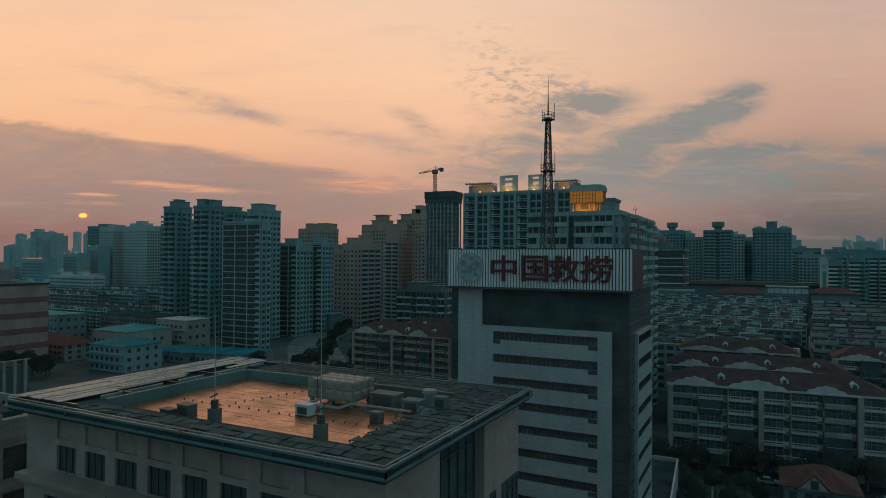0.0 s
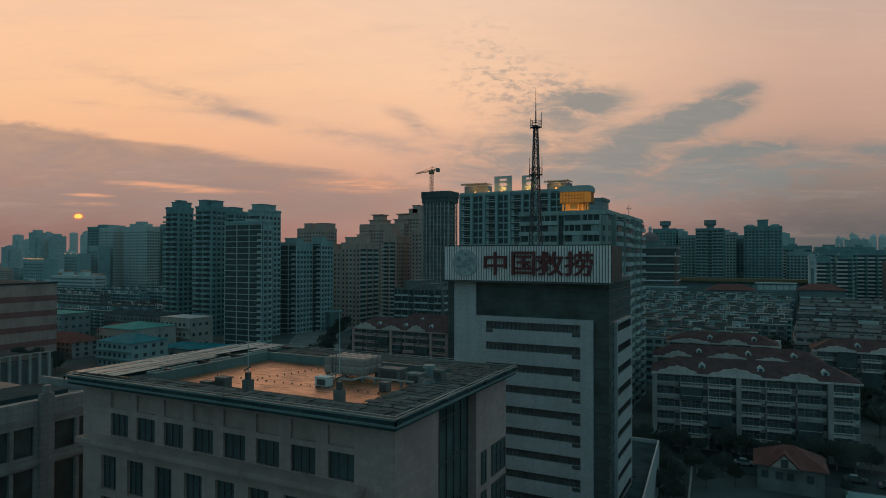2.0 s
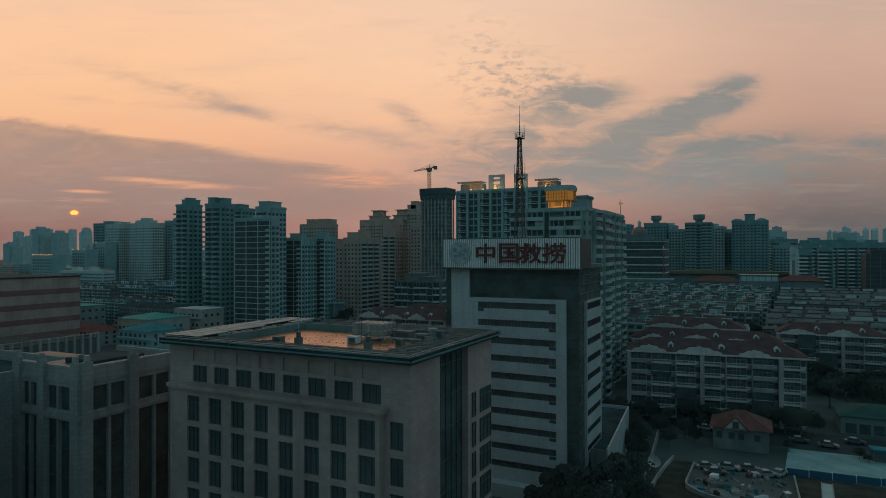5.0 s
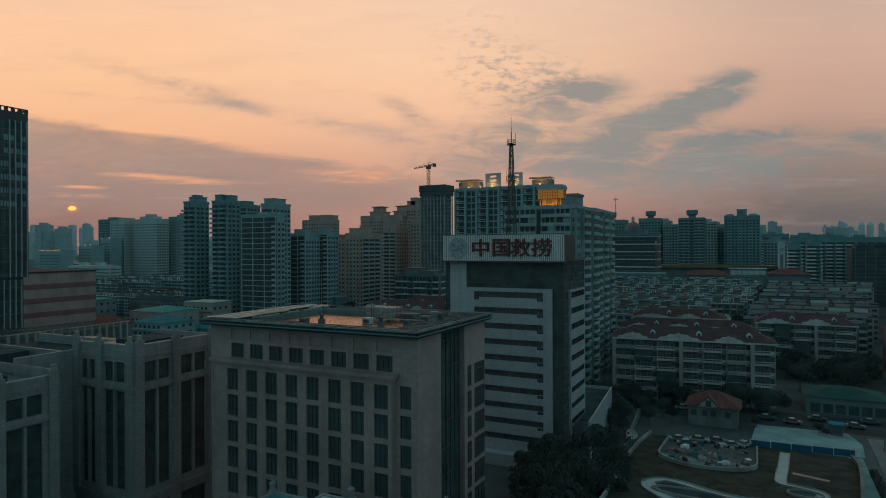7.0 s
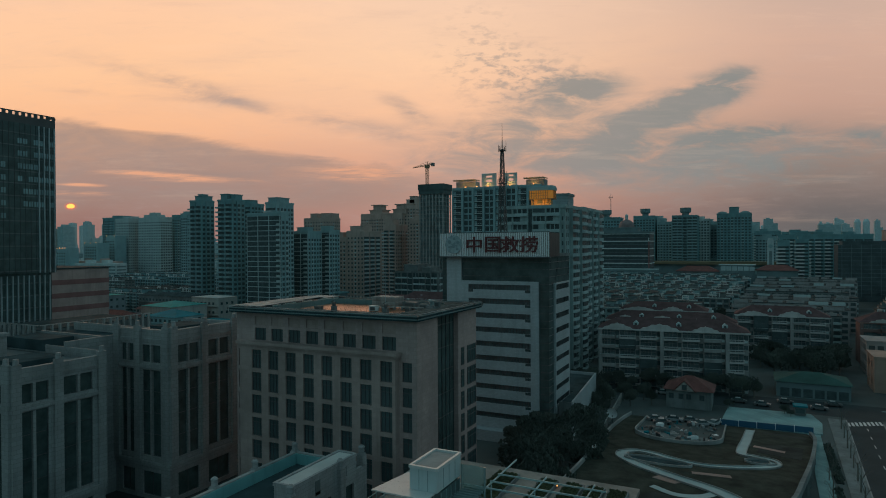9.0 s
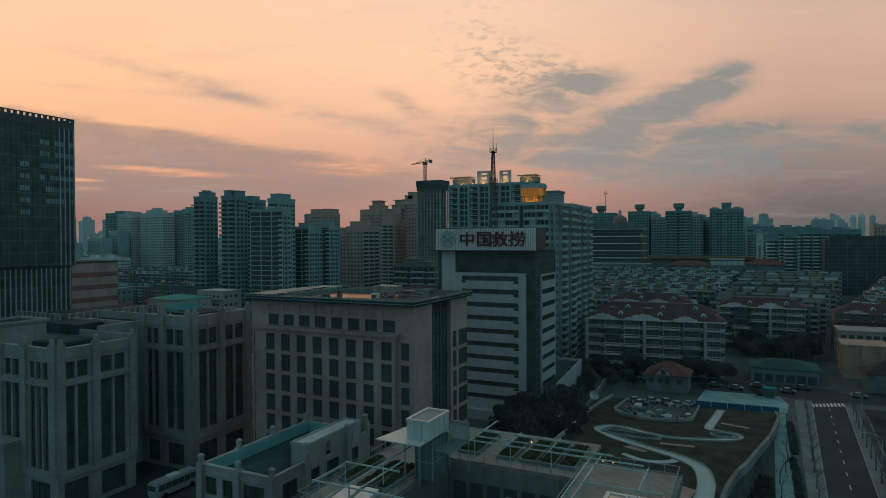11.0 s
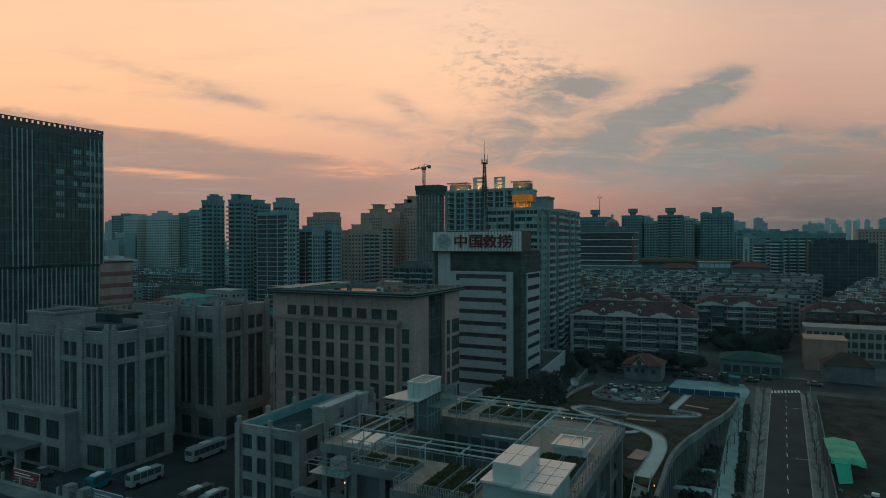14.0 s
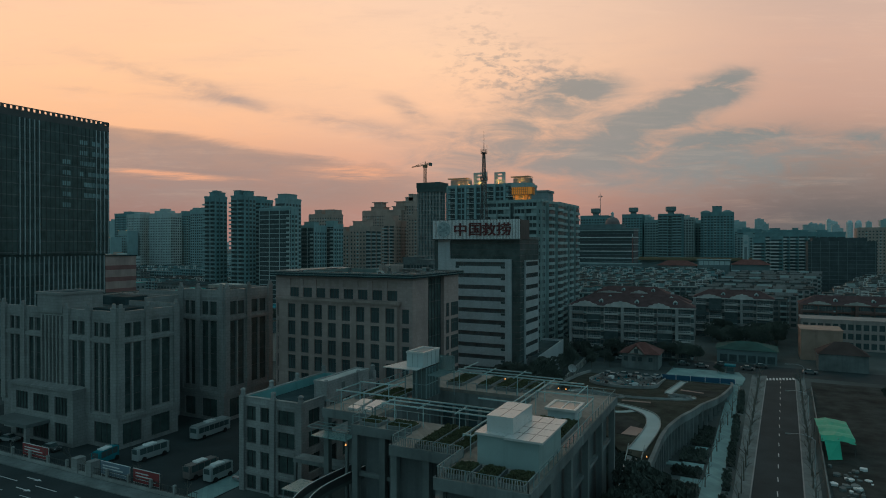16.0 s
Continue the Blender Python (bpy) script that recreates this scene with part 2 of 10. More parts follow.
GUTTER = mat("dull_teal_gutter_zinc", (0.145, 0.225, 0.23), 0.6, 0.2, bump=0.05)
TEALSTEEL = mat("pale_teal_painted_steel", (0.20, 0.29, 0.29), 0.6, 0.1, bump=0.05)
CONC = mat("weathered_concrete", (0.195, 0.22, 0.215), 0.9, var=0.35, stain=0.5, spec=0.2)
PALECONC = mat("pale_concrete", (0.33, 0.335, 0.32), 0.85, var=0.3, stain=0.25, spec=0.25)
WHITE = mat("white_painted_panel", (0.78, 0.80, 0.79), 0.6, var=0.12, stain=0.2)
PLASTER = mat("pale_plaster", (0.46, 0.44, 0.40), 0.85, var=0.2, stain=0.45)
COOLTILE = mat("blue_grey_facade_tile", (0.24, 0.30, 0.31), 0.75, var=0.2, stain=0.3)
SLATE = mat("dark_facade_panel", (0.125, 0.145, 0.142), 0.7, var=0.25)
PINKWALL = mat("pink_painted_wall", (0.46, 0.32, 0.285), 0.8, var=0.2, stain=0.3)
REDROOF = mat("red_clay_roof_tile", (0.18, 0.068, 0.058), 0.9, var=0.35, big=0.4, joint=(0.5, 0.35, 0.3))
TEALROOF = mat("teal_metal_roof", (0.035, 0.30, 0.28), 0.7, var=0.25, spec=0.1)
BLUEROOF = mat("blue_metal_roof", (0.012, 0.20, 0.24), 0.7, var=0.3, spec=0.1)
ROOFFELT = mat("grey_roof_felt", (0.050, 0.080, 0.085), 0.95, var=0.4, big=0.25, spec=0.02)
ROOFSHEET = mat("cracked_roof_sheet", (0.10, 0.143, 0.142), 0.9, var=0.4, big=0.6, fine=6.0, bump=0.5, rand=0.45, spec=0.15)
# the sunset's orange sheen is put into this half-metallic base colour
WETDECK = mat("sunset_tinted_wet_membrane", (0.50, 0.22, 0.108), 0.36, metal=0.5, var=0.55, big=0.45, fine=2.8, bump=0.8, spec=0.8, wet=True)
ASPHALT = mat("asphalt", (0.044, 0.057, 0.059), 0.85, var=0.25, big=0.12, spec=0.15)
PAVE = mat("pale_paving", (0.25, 0.40, 0.395), 0.85, var=0.25, joint=(1.2, 0.6, 0.2), spec=0.2)
KERB = mat("kerb_stone", (0.30, 0.30, 0.29), 0.85)
PAINT = mat("white_road_paint", (0.7, 0.7, 0.68), 0.7, var=0.15)
EARTH = mat("bare_brown_earth", (0.056, 0.060, 0.055), 0.95, var=0.45, big=0.2, bump=0.6, spec=0.05)
GROUND = mat("dark_town_ground", (0.098, 0.116, 0.113), 0.95, var=0.45, big=0.03, bump=0.3, spec=0.1)
LAWN = mat("dull_winter_lawn", (0.056, 0.062, 0.050), 0.95, var=0.45, big=0.3, bump=0.5, spec=0.05)
LEAF = mat("dark_evergreen_leaves", (0.118, 0.14, 0.12), 0.85, var=0.4, rand=0.3, spec=0.15)
TIMBER = mat("weathered_grey_timber", (0.44, 0.40, 0.36), 0.6, var=0.4, big=1.5, spec=0.15)
HEDGE = mat("olive_low_hedge", (0.105, 0.115, 0.058), 0.9, var=0.35, big=0.8)
BARK = mat("bare_grey_bark", (0.15, 0.145, 0.125), 0.9)
BLUEFENCE = mat("blue_site_hoarding", (0.025, 0.115, 0.20), 0.55, var=0.2)
GREENSHEET = mat("bright_green_tarpaulin", (0.02, 0.42, 0.26), 0.6, var=0.2)
TEALPANEL = mat("teal_glass_panel", (0.22, 0.36, 0.35), 0.3, var=0.15, spec=0.6)
SCREENGLASS = mat("pale_teal_clear_glass", (0.55, 0.74, 0.74), 0.1, var=0.1, bump=0)
SCREENGLASS.node_tree.nodes["Principled BSDF"].inputs["Transmission Weight"].default_value = 0.85
INNERTEAL = mat("dull_teal_parapet_paint", (0.115, 0.19, 0.19), 0.6, var=0.35, stain=0.4)
TEALLINING = mat("teal_parapet_lining", (0.17, 0.42, 0.42), 0.6, var=0.2, stain=0.3)
LAMPWARM = mat("warm_lamp_glow", (0.8, 0.5, 0.2), 0.5, emit=((1.0, 0.36, 0.09), 1.6), bump=0)
LITGOLD = mat("gold_floodlit_panel", (0.42, 0.22, 0.06), 0.6, emit=((1.0, 0.36, 0.035), 0.17), bump=0)
CARWHITE = mat("white_vehicle_paint", (0.34, 0.375, 0.375), 0.35, var=0.08, bump=0)
COACHBROWN = mat("brown_grey_coach_paint", (0.19, 0.165, 0.155), 0.4, var=0.1, bump=0)
CARPAINT = mat("mixed_car_paint", (0.36, 0.385, 0.385), 0.3, var=0.08, bump=0, rand=0.85)
# pale base colour stands in for light in the tower's glass
LITPANE = mat("pane_painted_as_lit", (0.22, 0.33, 0.34), 0.2, var=0.4, bump=0.02)
STAIRGLASS = mat("grey_teal_stair_glass", (0.105, 0.15, 0.15), 0.2, var=0.25, bump=0.02, spec=0.6)
TYRE = mat("black_rubber", (0.02, 0.02, 0.02), 0.9)


# ---------------------------------------------------------------- building blocks
class Geo:
    """Vertices and faces of one mesh, in metres."""

    def __init__(self):
        self.v, self.f = [], []

    def add(self, vs, fs):
        n = len(self.v)
        self.v += vs
        self.f += [tuple(i + n for i in f) for f in fs]
        return self

    def box(self, x0, x1, y0, y1, z0, z1):
        return self.add([(x, y, z) for z in (z0, z1) for x, y in ((x0, y0), (x1, y0), (x1, y1), (x0, y1))],
                        [(3, 2, 1, 0), (4, 5, 6, 7), (0, 1, 5, 4), (1, 2, 6, 5), (2, 3, 7, 6), (3, 0, 4, 7)])

    def prism(self, pts, z0, z1):
        n = len(pts)
        a = sum(p[0] * q[1] - q[0] * p[1] for p, q in zip(pts, pts[1:] + pts[:1]))
        pts = pts if a > 0 else pts[::-1]
        return self.add([(x, y, z0) for x, y in pts] + [(x, y, z1) for x, y in pts],
                        [tuple(range(n))[::-1], tuple(range(n, 2 * n))] + [(i, (i + 1) % n, n + (i + 1) % n, n + i) for i in range(n)])

    def cyl(self, x, y, z0, z1, r0, r1=None, n=10):
        r1 = r0 if r1 is None else r1
        c = [(math.cos(2 * math.pi * i / n), math.sin(2 * math.pi * i / n)) for i in range(n)]
        return self.add([(x + r0 * a, y + r0 * b, z0) for a, b in c] + [(x + r1 * a, y + r1 * b, z1) for a, b in c],
                        [tuple(range(n))[::-1], tuple(range(n, 2 * n))] + [(i, (i + 1) % n, n + (i + 1) % n, n + i) for i in range(n)])

    def beam(self, a, b, w, h=None):
        h = h or w
        a, b = Vector(a), Vector(b)
        d = (b - a).normalized()
        s = d.cross(Vector((0, 0, 1)))
        s = s.normalized() if s.length > 1e-3 else Vector((1, 0, 0))
        t = s.cross(d)
        vs = [tuple(p + s * i * w / 2 + t * j * h / 2) for p in (a, b) for i, j in ((-1, -1), (1, -1), (1, 1), (-1, 1))]
        return self.add(vs, [(3, 2, 1, 0), (4, 5, 6, 7), (0, 1, 5, 4), (1, 2, 6, 5), (2, 3, 7, 6), (3, 0, 4, 7)])

    def strip(self, left, right, z, thick):
        """A ribbon between two lines of plan points, with thickness."""
        n = len(left)
        vs = [(x, y, z) for x, y in left] + [(x, y, z) for x, y in right]
        vs += [(x, y, z - thick) for x, y in left] + [(x, y, z - thick) for x, y in right]
        fs = []
        for i in range(n - 1):
            fs += [(i, n + i, n + i + 1, i + 1), (2 * n + i, 2 * n + i + 1, 3 * n + i + 1, 3 * n + i),
                   (i, i + 1, 2 * n + i + 1, 2 * n + i), (n + i, 3 * n + i, 3 * n + i + 1, n + i + 1)]
        return self.add(vs, fs)

    def pierced(self, p0, axis, ss, zs, is_open, thick):
        """One connected wall on a grid of lines ss along axis and heights zs; cells where is_open(i, j) are holes right through."""
        n, m = len(ss), len(zs)
        vs = []
        for d in (0.0, thick):
            for s in ss:
                for z in zs:
                    vs.append((p0[0] + s, p0[1] + d, z) if axis == "x" else (p0[0] - d, p0[1] + s, z))
        def idx(k, i, j):
            return k * n * m + i * m + j
        full = {(i, j) for i in range(n - 1) for j in range(m - 1) if not is_open(i, j)}
        fs = []
        for i, j in full:
            fs.append((idx(0, i, j), idx(0, i + 1, j), idx(0, i + 1, j + 1), idx(0, i, j + 1)))
            fs.append((idx(1, i, j), idx(1, i, j + 1), idx(1, i + 1, j + 1), idx(1, i + 1, j)))
            for di, dj, a, b in ((-1, 0, (i, j + 1), (i, j)), (1, 0, (i + 1, j), (i + 1, j + 1)), (0, -1, (i, j), (i + 1, j)), (0, 1, (i + 1, j + 1), (i, j + 1))):
                if (i + di, j + dj) not in full:
                    fs.append((idx(0, *b), idx(0, *a), idx(1, *a), idx(1, *b)))
        used = sorted({k for f in fs for k in f})
        at = {k: q for q, k in enumerate(used)}
        return self.add([vs[k] for k in used], [tuple(at[k] for k in f) for f in fs])

    def hip(self, x0, x1, y0, y1, z0, z1, ins=None, over=0.0):
        """A hipped roof with its ridge along the longer side."""
        x0, x1, y0, y1 = x0 - over, x1 + over, y0 - over, y1 + over
        if x1 - x0 >= y1 - y0:
            k = (y1 - y0) / 2 if ins is None else ins
            r = [(x0 + k, (y0 + y1) / 2, z1), (x1 - k, (y0 + y1) / 2, z1)]
            fs = [(0, 1, 5, 4), (1, 2, 5), (2, 3, 4, 5), (3, 0, 4), (3, 2, 1, 0)]
        else:
            k = (x1 - x0) / 2 if ins is None else ins
            r = [((x0 + x1) / 2, y0 + k, z1), ((x0 + x1) / 2, y1 - k, z1)]
            fs = [(0, 1, 4), (1, 2, 5, 4), (2, 3, 5), (3, 0, 4, 5), (3, 2, 1, 0)]
        return self.add([(x0, y0, z0), (x1, y0, z0), (x1, y1, z0), (x0, y1, z0)] + r, fs)


BASE = {}


def thing(name, at, label, category, group="", kind="", rz=0.0):
    ob = new(name)
    ob.location, ob.rotation_euler = at, (0, 0, rz)
    ob.empty_display_size = 0.5
    BASE[ob.name] = Vector(at)
    return tagged(ob, label, category, group, kind)


def mesh_of(name, g, m, off=(0, 0, 0), smooth=False):
    me = bpy.data.meshes.new(name)
    ox, oy, oz = off
    me.from_pydata([(x - ox, y - oy, z - oz) for x, y, z in g.v], [], g.f)
    me.materials.append(m)
    if smooth:
        me.polygons.foreach_set("use_smooth", [True] * len(me.polygons))
    me.update()
    return me


def part(name, g, m, parent=None, label="", kind="", smooth=False):
    """One mesh object under a thing or part; g is in the world's metres."""
    off = BASE[parent.name] if parent else (0, 0, 0)
    ob = new(name, mesh_of(name, g, m, off, smooth))
    if parent:
        ob.parent = parent
        BASE[ob.name] = BASE[parent.name]
    return tagged(ob, label, "", "", kind)


def piece(name, me, parent, at):
    """A repeat that shares its mesh, set at a place of the world under its parent."""
    ob = new(name, me)
    ob.parent = parent
    ob.location = Vector(at) - BASE[parent.name]
    BASE[ob.name] = Vector(at)
    return ob


def solid(name, g, m, label, category, kind="structure", smooth=False):
    """A thing of one mesh."""
    ob = part(name, g, m, None, "", "", smooth)
    return tagged(ob, label, category, "", kind)


EMBLEM = mat("pale_emblem_face", (0.36, 0.45, 0.46), 0.7, var=0.3, big=0.9, fine=2.5)
BLOTCH = mat("dull_teal_blotch", (0.23, 0.31, 0.32), 0.7, var=0.25)
SIGNRED = mat("dark_red_letter", (0.13, 0.03, 0.03), 0.6, var=0.15)


def parts(name, geos, m, parent, label=""):
    return [part(name, g, m, parent, label) for g in geos]


def boxes(*rows):
    """Each row one box of its own: a list of meshes."""
    return [Geo().box(*r) for r in rows]


PLAINSTONE = mat("plain_grey_stone", (0.34, 0.34, 0.33), 0.8, var=0.25, stain=0.45, joint=(0.9, 0.45, 0.25))
WHITEPANEL = mat("white_roof_panel", (0.60, 0.61, 0.59), 0.32, var=0.1, stain=0.15, spec=0.9)
# the teal cast of shaded white walls is put into these two colours
TEALCLAD = mat("white_cladding_shaded_teal", (0.34, 0.455, 0.445), 0.5, var=0.14, stain=0.25)
TEALWHITE = mat("white_wall_with_teal_cast", (0.50, 0.58, 0.58), 0.55, var=0.12, stain=0.2)
UNDERCROFT = mat("undercroft_shade_wall", (0.125, 0.145, 0.145), 0.7, var=0.35, stain=0.4)
PINKPAVE = mat("pinkish_paving", (0.36, 0.24, 0.20), 0.8, var=0.25)
GLOSSPANE = mat("skylight_pane", (0.5, 0.42, 0.36), 0.15, var=0.1, bump=0.02)
PATHWHITE = mat("white_path_paving", (0.38, 0.485, 0.48), 0.75, var=0.15)
DULLRED = mat("dull_red_band", (0.28, 0.13, 0.12), 0.8, var=0.2)
PALEROOF = mat("pale_roof_sheet", (0.50, 0.50, 0.47), 0.7, var=0.2)
DARKTEAL = mat("dark_teal_roof", (0.03, 0.10, 0.09), 0.8, var=0.3, spec=0.1)
DECKTAN = mat("tan_deck_paving", (0.29, 0.268, 0.235), 0.8, var=0.25, big=0.4, joint=(0.8, 0.8, 0.18), spec=0.3)
TANK = mat("pressed_tank_panel", (0.27, 0.245, 0.225), 0.4, var=0.2)
BANNERRED = mat("red_banner", (0.32, 0.05, 0.05), 0.7, var=0.25)
BANNERBLUE = mat("blue_grey_board", (0.16, 0.22, 0.27), 0.6, var=0.2)
GOLDWALL = mat("cream_floodlit_wall", (0.42, 0.30, 0.16), 0.7, var=0.15)
GOLDEDGE = mat("ochre_metal_fascia", (0.19, 0.15, 0.085), 0.6, var=0.15)
CRANE = mat("weathered_crane_paint", (0.24, 0.17, 0.10), 0.7, var=0.2)

# ---------------------------------------------------------------- ground and roads
def ground_and_roads():
    g = Geo().add([(-4500, -900, 0), (4500, -900, 0), (4500, 4700, 0), (-4500, 4700, 0)], [(0, 1, 2, 3)])
    solid("ground", g, GROUND, "dark town ground of yards and lots reaching the horizon", "ground")
    # the road beside the garden runs a little off the grid
    def rd(x, y):
        return (x + (y - 24) * 0.041, y)
    def band(x0, x1, y0, y1, z0, z1):
        return Geo().prism([rd(x0, y0), rd(x1, y0), rd(x1, y1), rd(x0, y1)], z0, z1)
    solid("road", band(44.9, 52.9, -40, 134, -0.1, 0.02), ASPHALT, "two-lane asphalt side street with worn lane marks", "road")
    solid("road", Geo().box(-150, 400, 134.02, 150, -0.1, 0.02), ASPHALT, "asphalt cross street behind the garden", "road")
    solid("road", Geo().box(-300, 5, -46, -21.5, -0.1, 0.02), ASPHALT, "wide asphalt avenue with arrows and lane lines", "road")
    solid("pavement", Geo().prism([(36.0, -40), (39.4, -40), (42.2, 117), (39.5, 117)], -0.1, 0.14), PAVE, "pale paved footpath beside the garden wall", "pavement")
    solid("pavement", Geo().prism([(40.6, -40), rd(44.8, -40), rd(44.8, 131), (45.2, 131)], -0.1, 0.12), CONC, "narrow kerbside strip planted with bare street trees", "pavement")
    solid("pavement", band(52.98, 55.4, -40, 131, -0.1, 0.12), CONC, "narrow kerbside strip with bare street trees", "pavement")
    solid("pavement", Geo().box(-300, -34, -21.4, -18.6, -0.1, 0.14), CONC, "pale pavement along the avenue fence", "pavement")
    solid("pavement", Geo().box(-39.0, -34.2, -16.8, 2.0, -0.1, 0.1), PAVE, "pale paved strip along the annex wall", "pavement")
    solid("kerb", band(44.82, 45.05, -40, 131, 0.0, 0.16), KERB, "long stone kerb of the side street", "kerb")
    solid("kerb", band(52.75, 52.97, -40, 131, 0.0, 0.16), KERB, "long stone kerb of the side street", "kerb")
    # lane dashes
    d = mesh_of("lane_dash", Geo().box(-0.07, 0.07, -1.2, 1.2, 0.024, 0.03), PAINT)
    marks = thing("road_marking", (50, 50, 0.02), "broken white centre line on the asphalt side street", "road marking", kind="structure")
    for i in range(15):
        y = 20 + i * 7.4
        piece("lane_dash", d, marks, (*rd(48.9, y), 0))
    zebra = thing("crosswalk", (52, 129.5, 0.02), "white zebra crossing at the end of the side street", "crosswalk", kind="structure")
    s = mesh_of("stripe", Geo().box(-0.28, 0.28, -1.8, 1.8, 0.024, 0.03), PAINT)
    for i in range(9):
        piece("stripe", s, zebra, (49.4 + i * 0.92, 127.0 + i * 0.5, 0))
    lines = thing("road_marking", (-60, -27, 0.02), "white lane lines and arrows on the avenue", "road marking", kind="structure")
    ln = mesh_of("lane_line", Geo().box(-3, 3, -0.09, 0.09, 0.024, 0.03), PAINT)
    for r, yy in enumerate((-25.2, -28.8, -32.4)):
        for i in range(9):
            piece("lane_line", ln, lines, (-96 + i * 11 + 2 * r, yy, 0))
    ar = mesh_of("arrow", Geo().box(-2.2, 0.6, -0.12, 0.12, 0.024, 0.03).prism([(0.6, -0.5), (2.0, 0), (0.6, 0.5)], 0.024, 0.03), PAINT)
    for x, yy in ((-69, -23.4), (-66, -27), (-72, -30.6)):
        piece("arrow", ar, lines, (x, yy, 0))
    slab = mesh_of("paving_slab", Geo().box(-1, 1, -1, 1, 0, 0.13), PAVE)
    fp = thing("side_paving", (34, 30, 0), "pale paved fingers between dark planting beds", "pavement", kind="structure")
    for x, y, w, d_ in ((31.6, 35.2, 1.5, 1.1), (35.2, 35.4, 1.9, 1.5), (35.6, 26.4, 1.8, 1.9), (35.4, 17.6, 1.9, 1.6), (36.0, 46.5, 1.2, 1.3), (35.4, 8.5, 1.8, 1.6)):
        o = piece("paving_slab", slab, fp, (x, y, 0))
        o.scale = (w, d_, 1)
    # forecourt of the offices, garden ground, building site
    solid("forecourt", Geo().box(-130, -34, -18.5, 60, -0.1, 0.05), ASPHALT, "dark asphalt car park between the offices", "ground")
    solid("earth_lot", Geo().prism([(56.2, -40), (140, -40), (140, 128), (61.2, 128), (57.8, 60)], -0.1, 0.06), EARTH, "bare brown building lot with weeds", "ground")
    solid("courtyard", Geo().prism([(20.0, 112.8), (42.6, 113.6), (43.4, 124), (41.5, 133), (21.4, 132)], -0.1, 0.3), PAVE, "pale concrete yard behind blue hoarding", "ground")


# ---------------------------------------------------------------- the stone office block with the wide roof
def frame_grid(w, h, cols, rails, t, depth):
    """A window frame with its bars as one connected grid."""
    ss = [-w / 2, -w / 2 + t]
    for i in range(1, cols):
        x = -w / 2 + w * i / cols
        ss += [x - t / 2, x + t / 2]
    ss += [w / 2 - t, w / 2]
    zs = [0.0, t]
    for r in rails:
        zs += [r - t / 2, r + t / 2]
    zs += [h - t, h]
    return Geo().pierced((0, -depth), "x", ss, zs, lambda i, j: i % 2 == 1 and j % 2 == 1, depth + 0.02)


def window_mesh(name, w, h, cols, rows=1, depth=0.12, transom=None):
    """Frame bars and glass of one window, centred, facing -y. Returns two meshes."""
    t = 0.09
    f = frame_grid(w, h, cols, [transom] if transom else [], t, depth)
    g = Geo().box(-w / 2 + 0.02, w / 2 - 0.02, -0.03, 0.0, 0.02, h - 0.02)
    return mesh_of(name + "_frame", f, FRAME), mesh_of("pane", g, GLASS)


def place_window(parent, meshes, at, rz=0.0):
    fr, pn = meshes
    w = piece("window", fr, parent, at)
    w.rotation_euler = (0, 0, rz)
    p = new("pane", pn)
    p.parent = w
    return w


